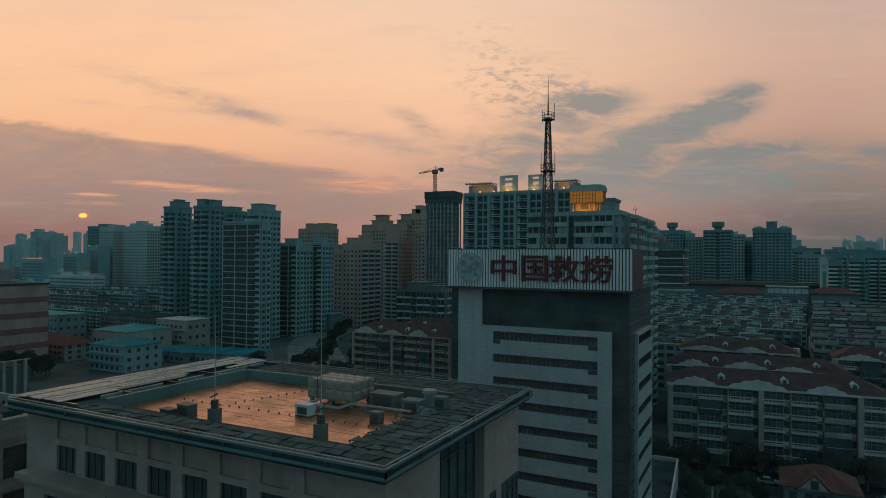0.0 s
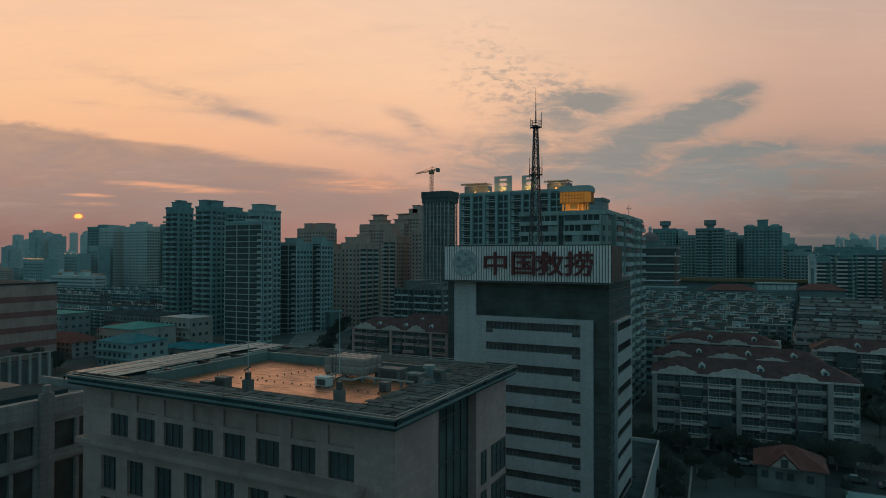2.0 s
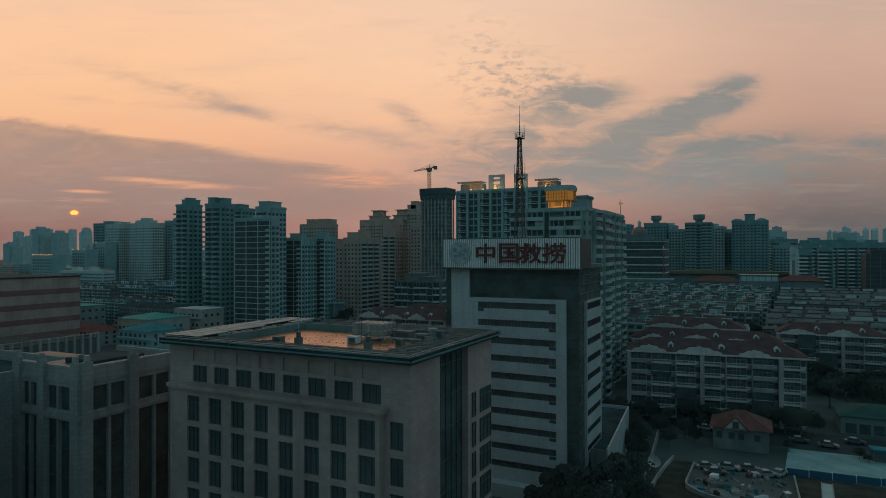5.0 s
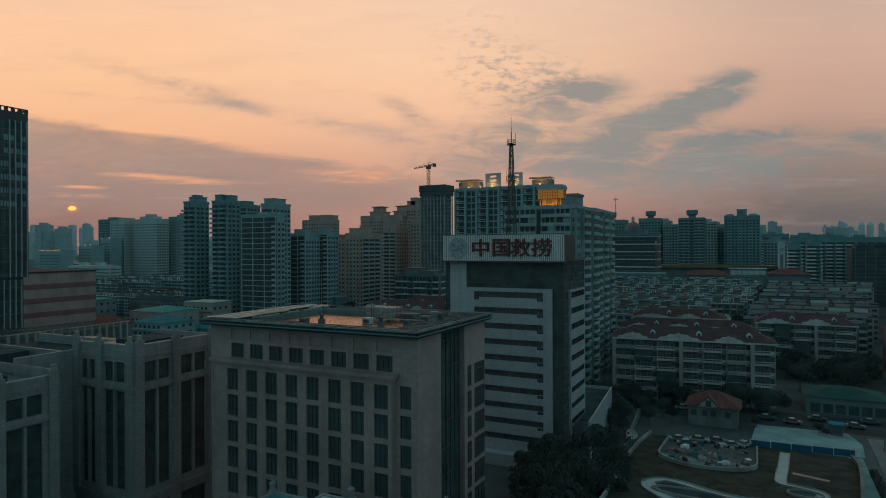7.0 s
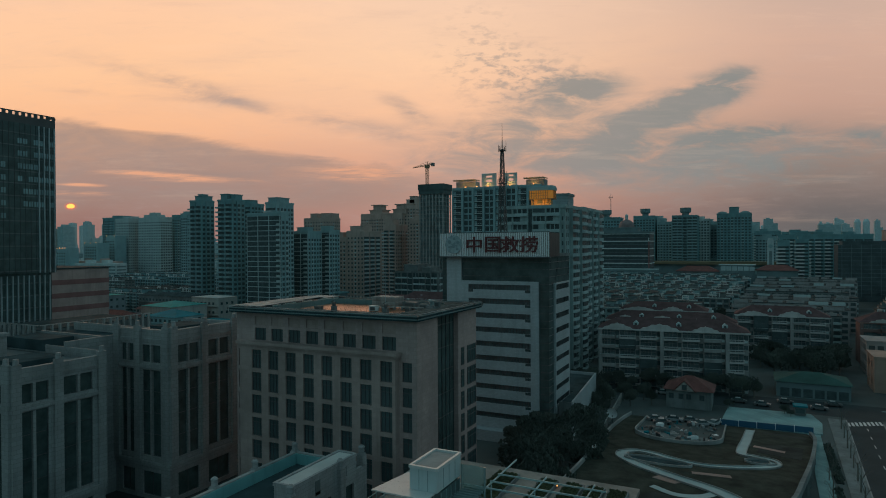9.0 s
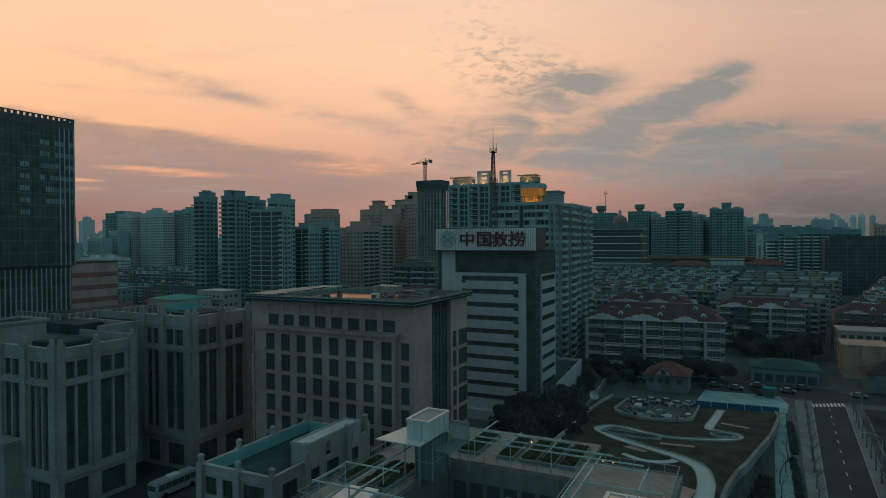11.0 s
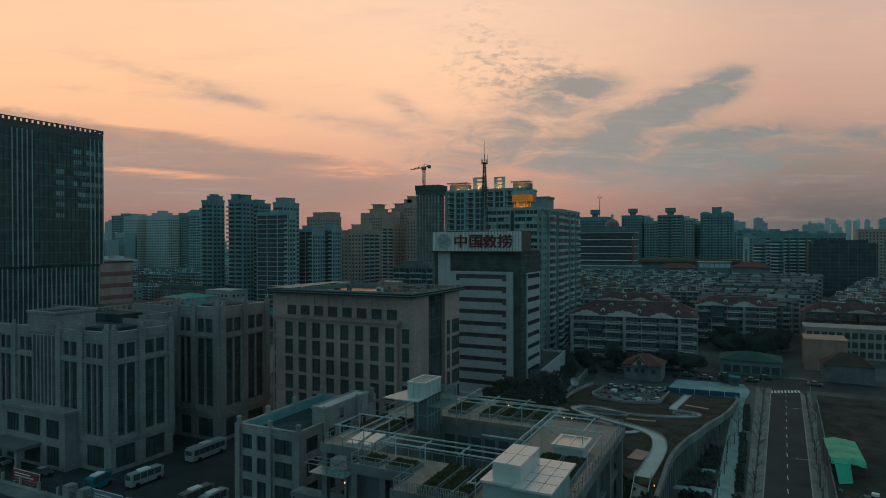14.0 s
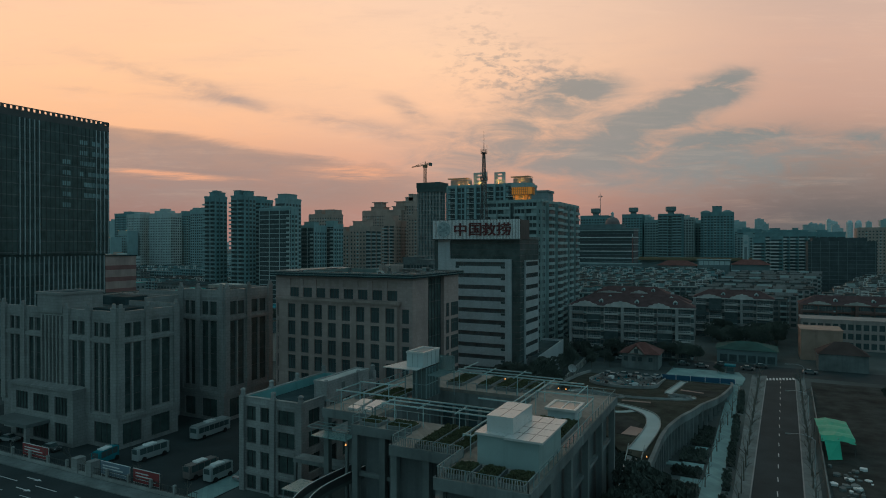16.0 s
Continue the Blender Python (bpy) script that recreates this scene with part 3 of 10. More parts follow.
def stone_office():
    t = thing("office_building", (-36, 33, 0), "pinkish stone-clad office block with a wide overhanging flat roof", "building")
    X0, X1, Y0, Y1 = -54.0, -17.8, 22.4, 45.0
    # core walls: front wall behind, right side in three stretches
    parts("wall", boxes((X0, X1, Y0 + 0.35, 29.4, 0, 33.9), (X0, X1 - 1.2, 29.4, 37.2, 0, 33.9), (X0, X1, 37.2, Y1, 0, 33.9), (X0, X1, Y0 + 0.35, 24.1, 33.9, 34.6), (X0, X1, 42, Y1, 33.9, 34.6), (X0, -48.3, 24.1, 42, 33.9, 34.6), (-21.7, X1, 24.1, 29.4, 33.9, 34.6), (-21.7, X1 - 1.2, 29.4, 37.2, 33.9, 34.6), (-21.7, X1, 37.2, 42, 33.9, 34.6)), PINK, t)
    # dark glass recess on the side
    gl = Geo().box(X1 - 1.2, X1 - 0.9, 29.45, 37.15, 0, 34.4)
    part("curtain_wall", gl, TINTED, t, "dark tinted glass strip between stone walls")
    parts("mullion", boxes(*[(X1 - 0.9, X1 - 0.78, 29.6 + i * 1.48, 29.68 + i * 1.48, 0, 34.4) for i in range(6)]), FRAME, t)
    parts("transom", boxes(*[(X1 - 0.9, X1 - 0.80, 29.45, 37.15, 2.0 + k * 3.85, 2.12 + k * 3.85) for k in range(9)]), FRAME, t)
    # top storey front skin with sunk panels and small windows: piers and courses
    pitch, w0 = 3.70, -49.83
    ss = [0.0] + [e - X0 for i in range(8) for e in (w0 + i * pitch, w0 + i * pitch + 2.5)] + [X1 - X0]
    zz = [28.9, 29.8, 31.95, 32.45, 33.95, 34.6]
    part("top_storey_wall", Geo().pierced((X0, Y0), "x", ss, zz, lambda i, j: i % 2 == 1 and j in (1, 3), 0.35), PINK, t)
    parts("sunk_panel", boxes(*[(w0 + i * pitch, w0 + i * pitch + 2.5, Y0 + 0.2, Y0 + 0.35, 32.45, 33.95) for i in range(8)]), PINK_PLAIN, t)
    wm = window_mesh("window", 2.5, 2.15, 3)
    for i in range(8):
        place_window(t, wm, (w0 + i * pitch + 1.25, Y0 + 0.33, 29.8))
    # lower storeys stand forward: piers, spandrels and tall windows
    FX0, FX1, FY = -52.2, -20.9, 21.2
    tall0, tp, tw, th = -49.5, 3.70, 2.15, 3.2
    rows = [28.35 - th - 3.86 * k for k in range(7)]
    body = Geo().box(FX0, FX1, FY + 0.45, Y0 + 0.34, 0, 28.9)
    part("projecting_core", body, PINK_PLAIN, t)
    ss = [0.0] + [e - FX0 for i in range(8) for e in (tall0 + i * tp, tall0 + i * tp + tw)] + [FX1 - FX0]
    zz = sorted([0.0, 28.9] + [e for z in rows for e in (z, z + th)])
    part("projecting_wall", Geo().pierced((FX0, FY), "x", ss, zz, lambda i, j: i % 2 == 1 and j % 2 == 1, 0.45), PINK_PLAIN, t)
    co = Geo().box(FX0 - 0.5, FX1 + 0.5, FY - 0.5, Y0 - 0.02, 29.25, 29.75).box(FX0 - 0.25, FX1 + 0.25, FY - 0.25, Y0 - 0.02, 28.92, 29.25)
    part("cornice", co, PINK_PLAIN, t)
    sm = mesh_of("sill", Geo().box(-tw / 2 - 0.1, tw / 2 + 0.1, -0.5, -0.1, -0.14, -0.002), PINK_PLAIN)
    tm = window_mesh("window", tw, th, 3, transom=2.3)
    for z in rows:
        for i in range(8):
            place_window(t, tm, (tall0 + i * tp + tw / 2, FY + 0.42, z))
            piece("sill", sm, t, (tall0 + i * tp + tw / 2, FY + 0.42, z))
    # corner bay and narrow end window
    cm = window_mesh("window", 1.7, 3.0, 2, transom=2.1)
    nm = window_mesh("window", 0.7, 3.0, 1, transom=2.1)
    for x0, x1, w0_, w1_ in ((X0, FX0, -53.55, -52.85), (FX1, X1, -20.35, -18.65)):
        zz = sorted([0.0, 28.9] + [e for z in rows for e in (z, z + 3.0)])
        part("corner_wall", Geo().pierced((x0, Y0), "x", [0.0, w0_ - x0, w1_ - x0, x1 - x0], zz, lambda i, j: i == 1 and j % 2 == 1, 0.35), PINK, t)
    for z in rows:
        place_window(t, cm, (-19.5, Y0 + 0.33, z))
        place_window(t, nm, (-53.2, Y0 + 0.33, z))
    # side windows of the rear bay
    for m, yy in ((window_mesh("window", 1.1, 3.1, 1, transom=2.2), 38.9), (window_mesh("window", 3.6, 3.1, 3, transom=2.2), 42.75)):
        for z in rows:
            place_window(t, m, (X1 + 0.02, yy, z), math.pi / 2)
    # roof: soffit slab with an edge lip, sheeted margin, sunk deck inside
    LX0, LX1, LY0, LY1, ZT = -54.4, -17.0, 21.0, 45.8, 35.4
    DX0, DX1, DY0, DY1, ZD = -46.4, -21.9, 24.3, 40.4, 34.75
    parts("roof_slab", boxes(*[(*r, 34.62, ZT) for r in ((LX0, DX0, LY0, LY1), (DX1, LX1, LY0, LY1), (DX0, DX1, LY0, DY0), (DX0, DX1, DY1, LY1))]), ROOFFELT, t)
    for a, b, c, d in ((LX0 - 0.12, LX1 + 0.12, LY0 - 0.12, LY0 + 0.06), (LX0 - 0.12, LX1 + 0.12, LY1 - 0.06, LY1 + 0.12), (LX0 - 0.12, LX0 + 0.06, LY0, LY1), (LX1 - 0.06, LX1 + 0.12, LY0, LY1)):
        part("roof_edge", Geo().box(a, b, c, d, ZT - 0.04, ZT + 0.12), GUTTER, t, "thin dark teal metal edge trim")
    for a, b in (((LX0 - 0.2, LY0 - 0.2), (LX1 + 0.2, LY0 - 0.2)), ((LX1 + 0.2, LY0 - 0.2), (LX1 + 0.2, LY1)), ((LX0 - 0.2, LY0 - 0.2), (LX0 - 0.2, LY1))):
        gut = part("gutter", Geo().beam((*a, ZT - 0.42), (*b, ZT - 0.42), 0.2, 0.15), GUTTER, t, "dull teal rain gutter under the roof edge")
        n = int(math.hypot(b[0] - a[0], b[1] - a[1]) / 3.8)
        for i in range(n + 1):
            x, y = a[0] + (b[0] - a[0]) * i / n, a[1] + (b[1] - a[1]) * i / n
            part("gutter_bracket", Geo().box(x - 0.05, x + 0.05, y - 0.05, y + 0.05, ZT - 0.34, ZT - 0.03), FRAME, gut)
    for a, b in (((LX0, LY0), (LX1, LY0)), ((LX1, LY0), (LX1, LY1)), ((LX0, LY1), (LX1, LY1)), ((LX0, LY0), (LX0, LY1))):
        part("edge_rail", Geo().beam((*a, ZT + 0.3), (*b, ZT + 0.3), 0.05), SILVER, t)
    part("roof_deck", Geo().box(DX0 - 1.2, DX1 + 0.1, DY0 - 0.1, DY1 + 1.2, ZD - 0.3, ZD), WETDECK, t, "wet roof membrane with the sunset's orange put into its colour")
    parts("parapet", boxes((DX0 + 0.01, DX0 + 0.28, DY0 + 0.01, DY1 - 0.3, ZD, ZT + 0.35), (DX0 + 0.01, DX1 - 0.01, DY1 - 0.29, DY1 - 0.01, ZD, ZT + 0.3)), INNERTEAL, t, "dull teal inner parapet")
    # seams of the membrane
    sm = Geo()
    rs = random.Random(3)
    for i in range(16):
        x, y = DX0 + rs.uniform(0.3, 6), DY0 + 0.6 + i + rs.uniform(-0.25, 0.25)
        while x < DX1 - 1:
            e = min(DX1 - 0.2, x + rs.uniform(1.5, 6))
            sm.box(x, e, y, y + 0.025, ZD, ZD + 0.008)
            x = e + rs.uniform(0.6, 3.5)
    part("membrane_seam", sm, ROOFFELT, t, kind="stuff")
    # sheeted left margin: long pale planks in broken lengths
    rnd = random.Random(12)
    for i in range(8):
        x = LX0 + 0.15 + i * 0.74
        y = LY0 + 0.35 + rnd.uniform(0, 0.5)
        while y < LY1 - 3:
            e = min(LY1 - rnd.uniform(0.1, 0.5), y + rnd.uniform(5, 9))
            z = ZT + 0.28 + rnd.uniform(0, 0.07)
            if not (i > 5 and 31 < y < 38):
                part("plank", Geo().box(x, x + rnd.uniform(0.5, 0.68), y, e, z, z + 0.05), (TIMBER, PALECONC, TIMBER, PALEROOF)[rnd.randrange(4)], t)
            y = e + rnd.uniform(0.03, 0.12)
    for y0, y1 in ((25.0, 31.2), (33.0, 36.0), (37.2, 44.5)):
        part("inner_fascia", Geo().box(DX0 - 1.75, DX0 - 1.6, y0, y1, ZT - 0.02, ZT + 0.26), TEALPANEL, t, "pale teal fascia under the planks")
    parts("plank_bearer", boxes(*[(LX0 + 0.3, DX0 - 0.4, y, y + 0.2, ZT, ZT + 0.28) for y in (LY0 + 1, LY0 + 6, LY0 + 11, LY0 + 16, LY0 + 21, LY1 - 1)]), FRAME, t)
    return t, (LX0, LX1, LY0, LY1, ZT), (DX0, DX1, DY0, DY1, ZD)


def roof_sheets(t, lip, deck):
    """Cracked slabs of the roof margin, laid in uneven courses."""
    LX0, LX1, LY0, LY1, ZT = lip
    DX0, DX1, DY0, DY1, ZD = deck
    rnd = random.Random(5)
    shapes = []
    for k in range(7):
        w = 0.53 + 0.02 * k
        shapes.append([(-w + rnd.uniform(-.2, .12), -0.42 + rnd.uniform(-.06, .06)), (w + rnd.uniform(-.12, .2), -0.42 + rnd.uniform(-.06, .06)),
                       (w + rnd.uniform(-.2, .12), 0.42 + rnd.uniform(-.06, .06)), (-w + rnd.uniform(-.12, .2), 0.42 + rnd.uniform(-.06, .06))])
    kinds = [mesh_of("roof_sheet", Geo().prism(a, 0, 0.05), ROOFSHEET) for a in shapes]
    rest = Geo()
    n = 0

    def lay(x0, x1, y0, y1, near):
        nonlocal n
        y = y0 + 0.45
        while y < y1 - 0.3:
            x = x0 + rnd.uniform(0.3, 0.9)
            while x < x1 - 0.3:
                k = rnd.randrange(7)
                if near and n < 298:
                    o = piece("roof_sheet", kinds[k], t, (x, y, ZT + rnd.uniform(0.0, 0.05)))
                    o.rotation_euler = (rnd.uniform(-.05, .05), rnd.uniform(-.05, .05), rnd.uniform(-.14, .14) + rnd.choice((0, math.pi)))
                    n += 1
                else:
                    rest.prism([(x + a, y + b) for a, b in shapes[k]], ZT + 0.004, ZT + rnd.uniform(0.05, 0.1))
                x += 1.24
            y += 0.97
    lay(DX1, LX1, LY0, DY1, True)
    lay(DX0 - 1.6, DX1, LY0, DY0, True)
    lay(DX0, LX1, DY1, LY1, False)
    part("far_roof_sheet", rest, ROOFSHEET, t, kind="stuff")


# ---------------------------------------------------------------- the striped office tower with the roof sign
def sign_tower():
    t = thing("office_tower", (-28, 87, 0), "white-tiled office tower with dark ribbon windows and a roof sign", "building")
    X0, X1, Y0, Y1 = -41.8, -13.6, 78.0, 96.0
    core = Geo().box(X0 + 0.6, X1 - 0.5, Y0 + 0.5, Y1, 0, 43.2)
    part("core", core, TINTED, t, "dark tinted glass of the tower's corners and top floors")
    # floor lines of the dark glass
    parts("floor_line", boxes(*[(X0 + 0.5, X1 - 0.4, Y0 + 0.42, Y1, z - 0.06, z + 0.06) for k in range(26) for z in [1.4 + 1.69 * k]]), FRAME, t)
    part("pillar", Geo().box(-39.8, -35.85, Y0, Y0 + 1.5, 0, 43.0), WHITETILE, t, "white tiled corner pillar")
    tops = [36.62 - 3.38 * k for k in range(10)]
    fx0, fx1, s0, s1 = -35.84, -16.4, -34.0, -18.35
    zz = sorted([2.6, 37.45] + [e for z in tops for e in (z, z - 1.25)])
    part("front_wall", Geo().pierced((fx0, Y0), "x", [0.0, s0 - fx0, s1 - fx0, fx1 - fx0], zz, lambda i, j: i == 1 and j % 2 == 1, 0.5), WHITETILE, t)
    for k, z in enumerate(tops):
        b = Geo().box(s0, s1, Y0 + 0.36, Y0 + 0.4, z - 1.25, z)
        w = part("ribbon_window", b, RIBBON, t)
        m = Geo()
        n = 22
        for i in range(n + 1):
            x = s0 + (s1 - s0) * i / n
            m.box(x - 0.07, x + 0.07, Y0 + 0.2, Y0 + 0.36, z - 1.25, z)
        m.box(s0, s1, Y0 + 0.22, Y0 + 0.36, z - 0.42, z - 0.36)
        part("mullion", m, FRAME, w, kind="stuff")
        # lowered end windows
        ends = [(s1 - 1.3, s1)] + ([(s0, s0 + 1.2)] if k == 0 else [])
        for a, c in ends:
            part("end_window", Geo().box(a, c, Y0 - 0.03, Y0 - 0.005, z - 1.85, z - 1.25), GLASS, w)
    # side wall with sloping-looking ribbons
    y0, y1 = 82.2, 94.6
    zz = sorted([0.0, 37.0] + [e for z in tops for e in (z, z - 1.3)])
    part("side_wall", Geo().pierced((X1, y0), "y", [0.0, 0.5, y1 - y0 - 0.5, y1 - y0], zz, lambda i, j: i == 1 and j % 2 == 1, 0.5), WHITETILE, t)
    for z in tops:
        w = part("ribbon_window", Geo().box(X1 - 0.45, X1 - 0.3, y0 + 0.5, y1 - 0.5, z - 1.3, z), RIBBON, t)
        m = Geo()
        for i in range(15):
            yy = y0 + 0.5 + (y1 - y0 - 1) * i / 14
            m.box(X1 - 0.3, X1 - 0.16, yy - 0.06, yy + 0.06, z - 1.3, z)
        part("mullion", m, FRAME, w, kind="stuff")
    part("roof", Geo().box(X0 + 0.3, X1 - 0.2, Y0 + 0.3, Y1 + 0.2, 43.2, 43.9), CONC, t)
    part("entrance_block", Geo().box(-44.5, -12.0, 75.6, 78.4, 0, 2.55), WHITETILE, t)
    part("roof_house", Geo().box(-36, -20, 84, 93, 43.9, 46.8), CONC, t)


def roof_sign():
    t = thing("roof_sign", (-27, 77, 43.3), "wide slatted white roof sign with dark red characters and round emblem", "sign")
    X0, X1, Y, Z0, Z1 = -40.9, -13.4, 76.6, 43.3, 48.85
    back = Geo().box(X0, X1, Y + 0.5, Y + 0.62, Z0, Z1).box(X1 - 0.3, X1, Y + 0.62, Y + 8.4, Z0, Z1 - 0.1).box(X0, X0 + 0.3, Y + 0.62, Y + 8.4, Z0, Z1 - 0.1)
    part("backing", back, mat("brown_rusty_sheet", (0.13, 0.095, 0.085), 0.85, var=0.35, stain=0.4), t, "dark sheet backing of the sign box")
    n = 62
    sl = mesh_of("slat", Geo().box(-0.14, 0.14, -0.12, 0.12, 0, Z1 - Z0), WHITE)
    for i in range(n):
        piece("slat", sl, t, (X0 + 0.2 + (X1 - X0 - 0.4) * i / (n - 1), Y + 0.1, Z0))
    fr = Geo().box(X0, X1, Y - 0.03, Y + 0.5, Z1, Z1 + 0.15).box(X0 - 0.2, X1 + 0.2, Y - 0.3, Y + 0.8, Z0 - 0.3, Z0 - 0.02)
    part("frame", fr, FRAME, t)
    st = Geo()
    for i in range(8):
        x = X0 + 1 + i * 3.6
        st.beam((x, Y + 0.6, Z1 - 0.4), (x, Y + 5, Z0 + 0.5), 0.18).beam((x, Y + 5, Z0 + 0.5), (x, Y + 5, Z0 - 0.2), 0.2)
    part("stay", st, FRAME, t)
    # round pale emblem, plain blotches
    e = Geo()
    cx, cz, r = -37.15, 46.15, 2.15
    ring = [(cx + r * math.cos(a), cz + r * math.sin(a)) for a in [2 * math.pi * i / 28 for i in range(28)]]
    e.add([(x, Y - 0.06, z) for x, z in ring] + [(x, Y - 0.18, z) for x, z in ring], [tuple(range(28))[::-1], tuple(range(28, 56))] + [(i, 28 + i, 28 + (i + 1) % 28, (i + 1) % 28) for i in range(28)])
    em = part("emblem", e, EMBLEM, t, "pale round emblem with blue-grey blotches")
    rnd = random.Random(77)
    for a, d, q in ((0.5, 1.2, 0.55), (1.5, 1.5, 0.5), (2.5, 1.25, 0.6), (3.6, 1.3, 0.5), (4.4, 0.6, 0.75), (5.4, 1.4, 0.45), (1.0, 0.4, 0.4), (5.9, 0.75, 0.3), (3.1, 0.4, 0.3)):
        bx, bz = cx + d * math.cos(a), cz + d * math.sin(a)
        pts = [(bx + q * rnd.uniform(0.35, 1.3) * math.cos(k), bz + q * rnd.uniform(0.3, 1.05) * math.sin(k)) for k in [2 * math.pi * i / 9 for i in range(9)]]
        part("blotch", Geo().add([(x, Y - 0.2, z) for x, z in pts] + [(x, Y - 0.181, z) for x, z in pts], [tuple(range(9)), tuple(range(9, 18))[::-1]] + [(i, 9 + i, 9 + (i + 1) % 9, (i + 1) % 9) for i in range(9)]), BLOTCH, em)
    rim = Geo()
    for i in range(28):
        (xa, za), (xb, zb) = ring[i], ring[(i + 1) % 28]
        rim.beam((xa, Y - 0.14, za), (xb, Y - 0.14, zb), 0.12)
    part("emblem_rim", rim, EMBLEM, em)
    # the four characters
    for ch, x in zip("中国救捞", (-31.75, -27.0, -22.75, -18.15)):
        c = bpy.data.curves.new("character", "FONT")
        c.body, c.size, c.extrude, c.offset = ch, 4.35, 0.16, 0.055
        c.align_x, c.align_y = "CENTER", "CENTER"
        tmp = bpy.data.objects.new("character_curve", c)
        scene.collection.objects.link(tmp)
        bpy.context.view_layer.update()
        me = bpy.data.meshes.new_from_object(tmp.evaluated_get(bpy.context.evaluated_depsgraph_get()))
        bpy.data.objects.remove(tmp)
        me.materials.clear()
        me.materials.append(SIGNRED)
        co = [v.co.copy() for v in me.vertices]
        mx = (min(v.x for v in co) + max(v.x for v in co)) / 2
        my = (min(v.y for v in co) + max(v.y for v in co)) / 2
        sx = (4.4 if x > -23 else 3.9) / max(0.5, max(v.x for v in co) - min(v.x for v in co))
        sy = 3.75 / max(0.5, max(v.y for v in co) - min(v.y for v in co))
        for v in me.vertices:
            v.co = ((v.co.x - mx) * sx, -0.1 - v.co.z, (v.co.y - my) * sy)
        me.flip_normals()
        piece("character", me, t, (x, Y - 0.1, 46.1))


def lattice_mast():
    t = thing("radio_mast", (-27.8, 85, 46.8), "steel lattice radio mast with platforms and whip aerials", "mast")
    z0, z1 = 46.8, 69.5
    cx, cy = -27.8, 85.0
    def half(z):
        k = (z - 46.8) / 23.2
        return 0.72 * (1.4 - 1.65 * k + 1.2 * k * k - 0.6 * k ** 3)
    legs = [(-1, -1), (1, -1), (1, 1), (-1, 1)]
    zs = [46.8, 49.2, 51.5, 53.7, 55.8, 57.8, 59.7, 61.5, 63.2, 64.8, 66.3, 67.7, 68.7, 69.5]
    for a, b in legs:
        leg = Geo()
        rings = [(cx + a * half(z) + dx, cy + b * half(z) + dy, z) for z in zs for dx, dy in ((-0.075, -0.075), (0.075, -0.075), (0.075, 0.075), (-0.075, 0.075))]
        leg.add(rings, [(4 * k + i, 4 * k + (i + 1) % 4, 4 * k + 4 + (i + 1) % 4, 4 * k + 4 + i) for k in range(len(zs) - 1) for i in range(4)] + [(3, 2, 1, 0), tuple(range(len(rings) - 4, len(rings)))])
        part("leg", leg, FRAME, t)
    br = Geo()
    for lo, hi in zip(zs, zs[1:]):
        for i in range(4):
            (a, b), (c, d) = legs[i], legs[(i + 1) % 4]
            h0, h1 = half(lo), half(hi)
            br.beam((cx + a * h0, cy + b * h0, lo), (cx + c * h1, cy + d * h1, hi), 0.07)
            br.beam((cx + c * h0, cy + d * h0, lo), (cx + a * h1, cy + b * h1, hi), 0.09)
            br.beam((cx + a * h1, cy + b * h1, hi), (cx + c * h1, cy + d * h1, hi), 0.09)
    part("bracing", br, FRAME, t)
    for z, r in ((61.2, 1.15), (69.3, 0.95)):
        g = Geo().cyl(cx, cy, z - 0.1, z, r, n=14)
        for i in range(10):
            a = 2 * math.pi * i / 10
            g.beam((cx + r * math.cos(a), cy + r * math.sin(a), z), (cx + r * math.cos(a), cy + r * math.sin(a), z + 1.0), 0.06)
            b2 = 2 * math.pi * (i + 1) / 10
            for zz in (0.5, 1.0):
                g.beam((cx + r * math.cos(a), cy + r * math.sin(a), z + zz), (cx + r * math.cos(b2), cy + r * math.sin(b2), z + zz), 0.06)
        part("platform", g, FRAME, t)
    w = Geo().cyl(cx, cy, 70.0, 72.0, 0.14, 0.1, 6).cyl(cx, cy, 72.0, 76.0, 0.07, 0.03, 6)
    part("whip_aerial", w, FRAME, t)
    for dx, z, h in ((-0.95, 69.0, 1.8), (1.0, 69.0, 2.8), (-1.1, 60.5, 3.6), (1.1, 60.6, 3.6)):
        part("aerial", Geo().cyl(cx + dx, cy, z, z + h, 0.06, 0.04, 6).beam((cx, cy, z + 0.6), (cx + dx, cy, z + 0.6), 0.07), FRAME, t)


# ---------------------------------------------------------------- the stone-clad government offices on the forecourt
def bay_window(parent, x, y, z0, z1, w, cols, rz=0.0):
    h = z1 - z0
    n = 4 if h > 8 else 1
    f = frame_grid(w, h, cols, [h * r / n for r in range(1, n)], 0.08, 0.14)
    fm = mesh_of("window_frame", f, FRAME)
    pm = mesh_of("pane", Geo().box(-w / 2 + 0.02, w / 2 - 0.02, -0.03, 0.0, 0.02, h - 0.02), BAYGLASS)
    return place_window(parent, (fm, pm), (x, y, z0), rz)


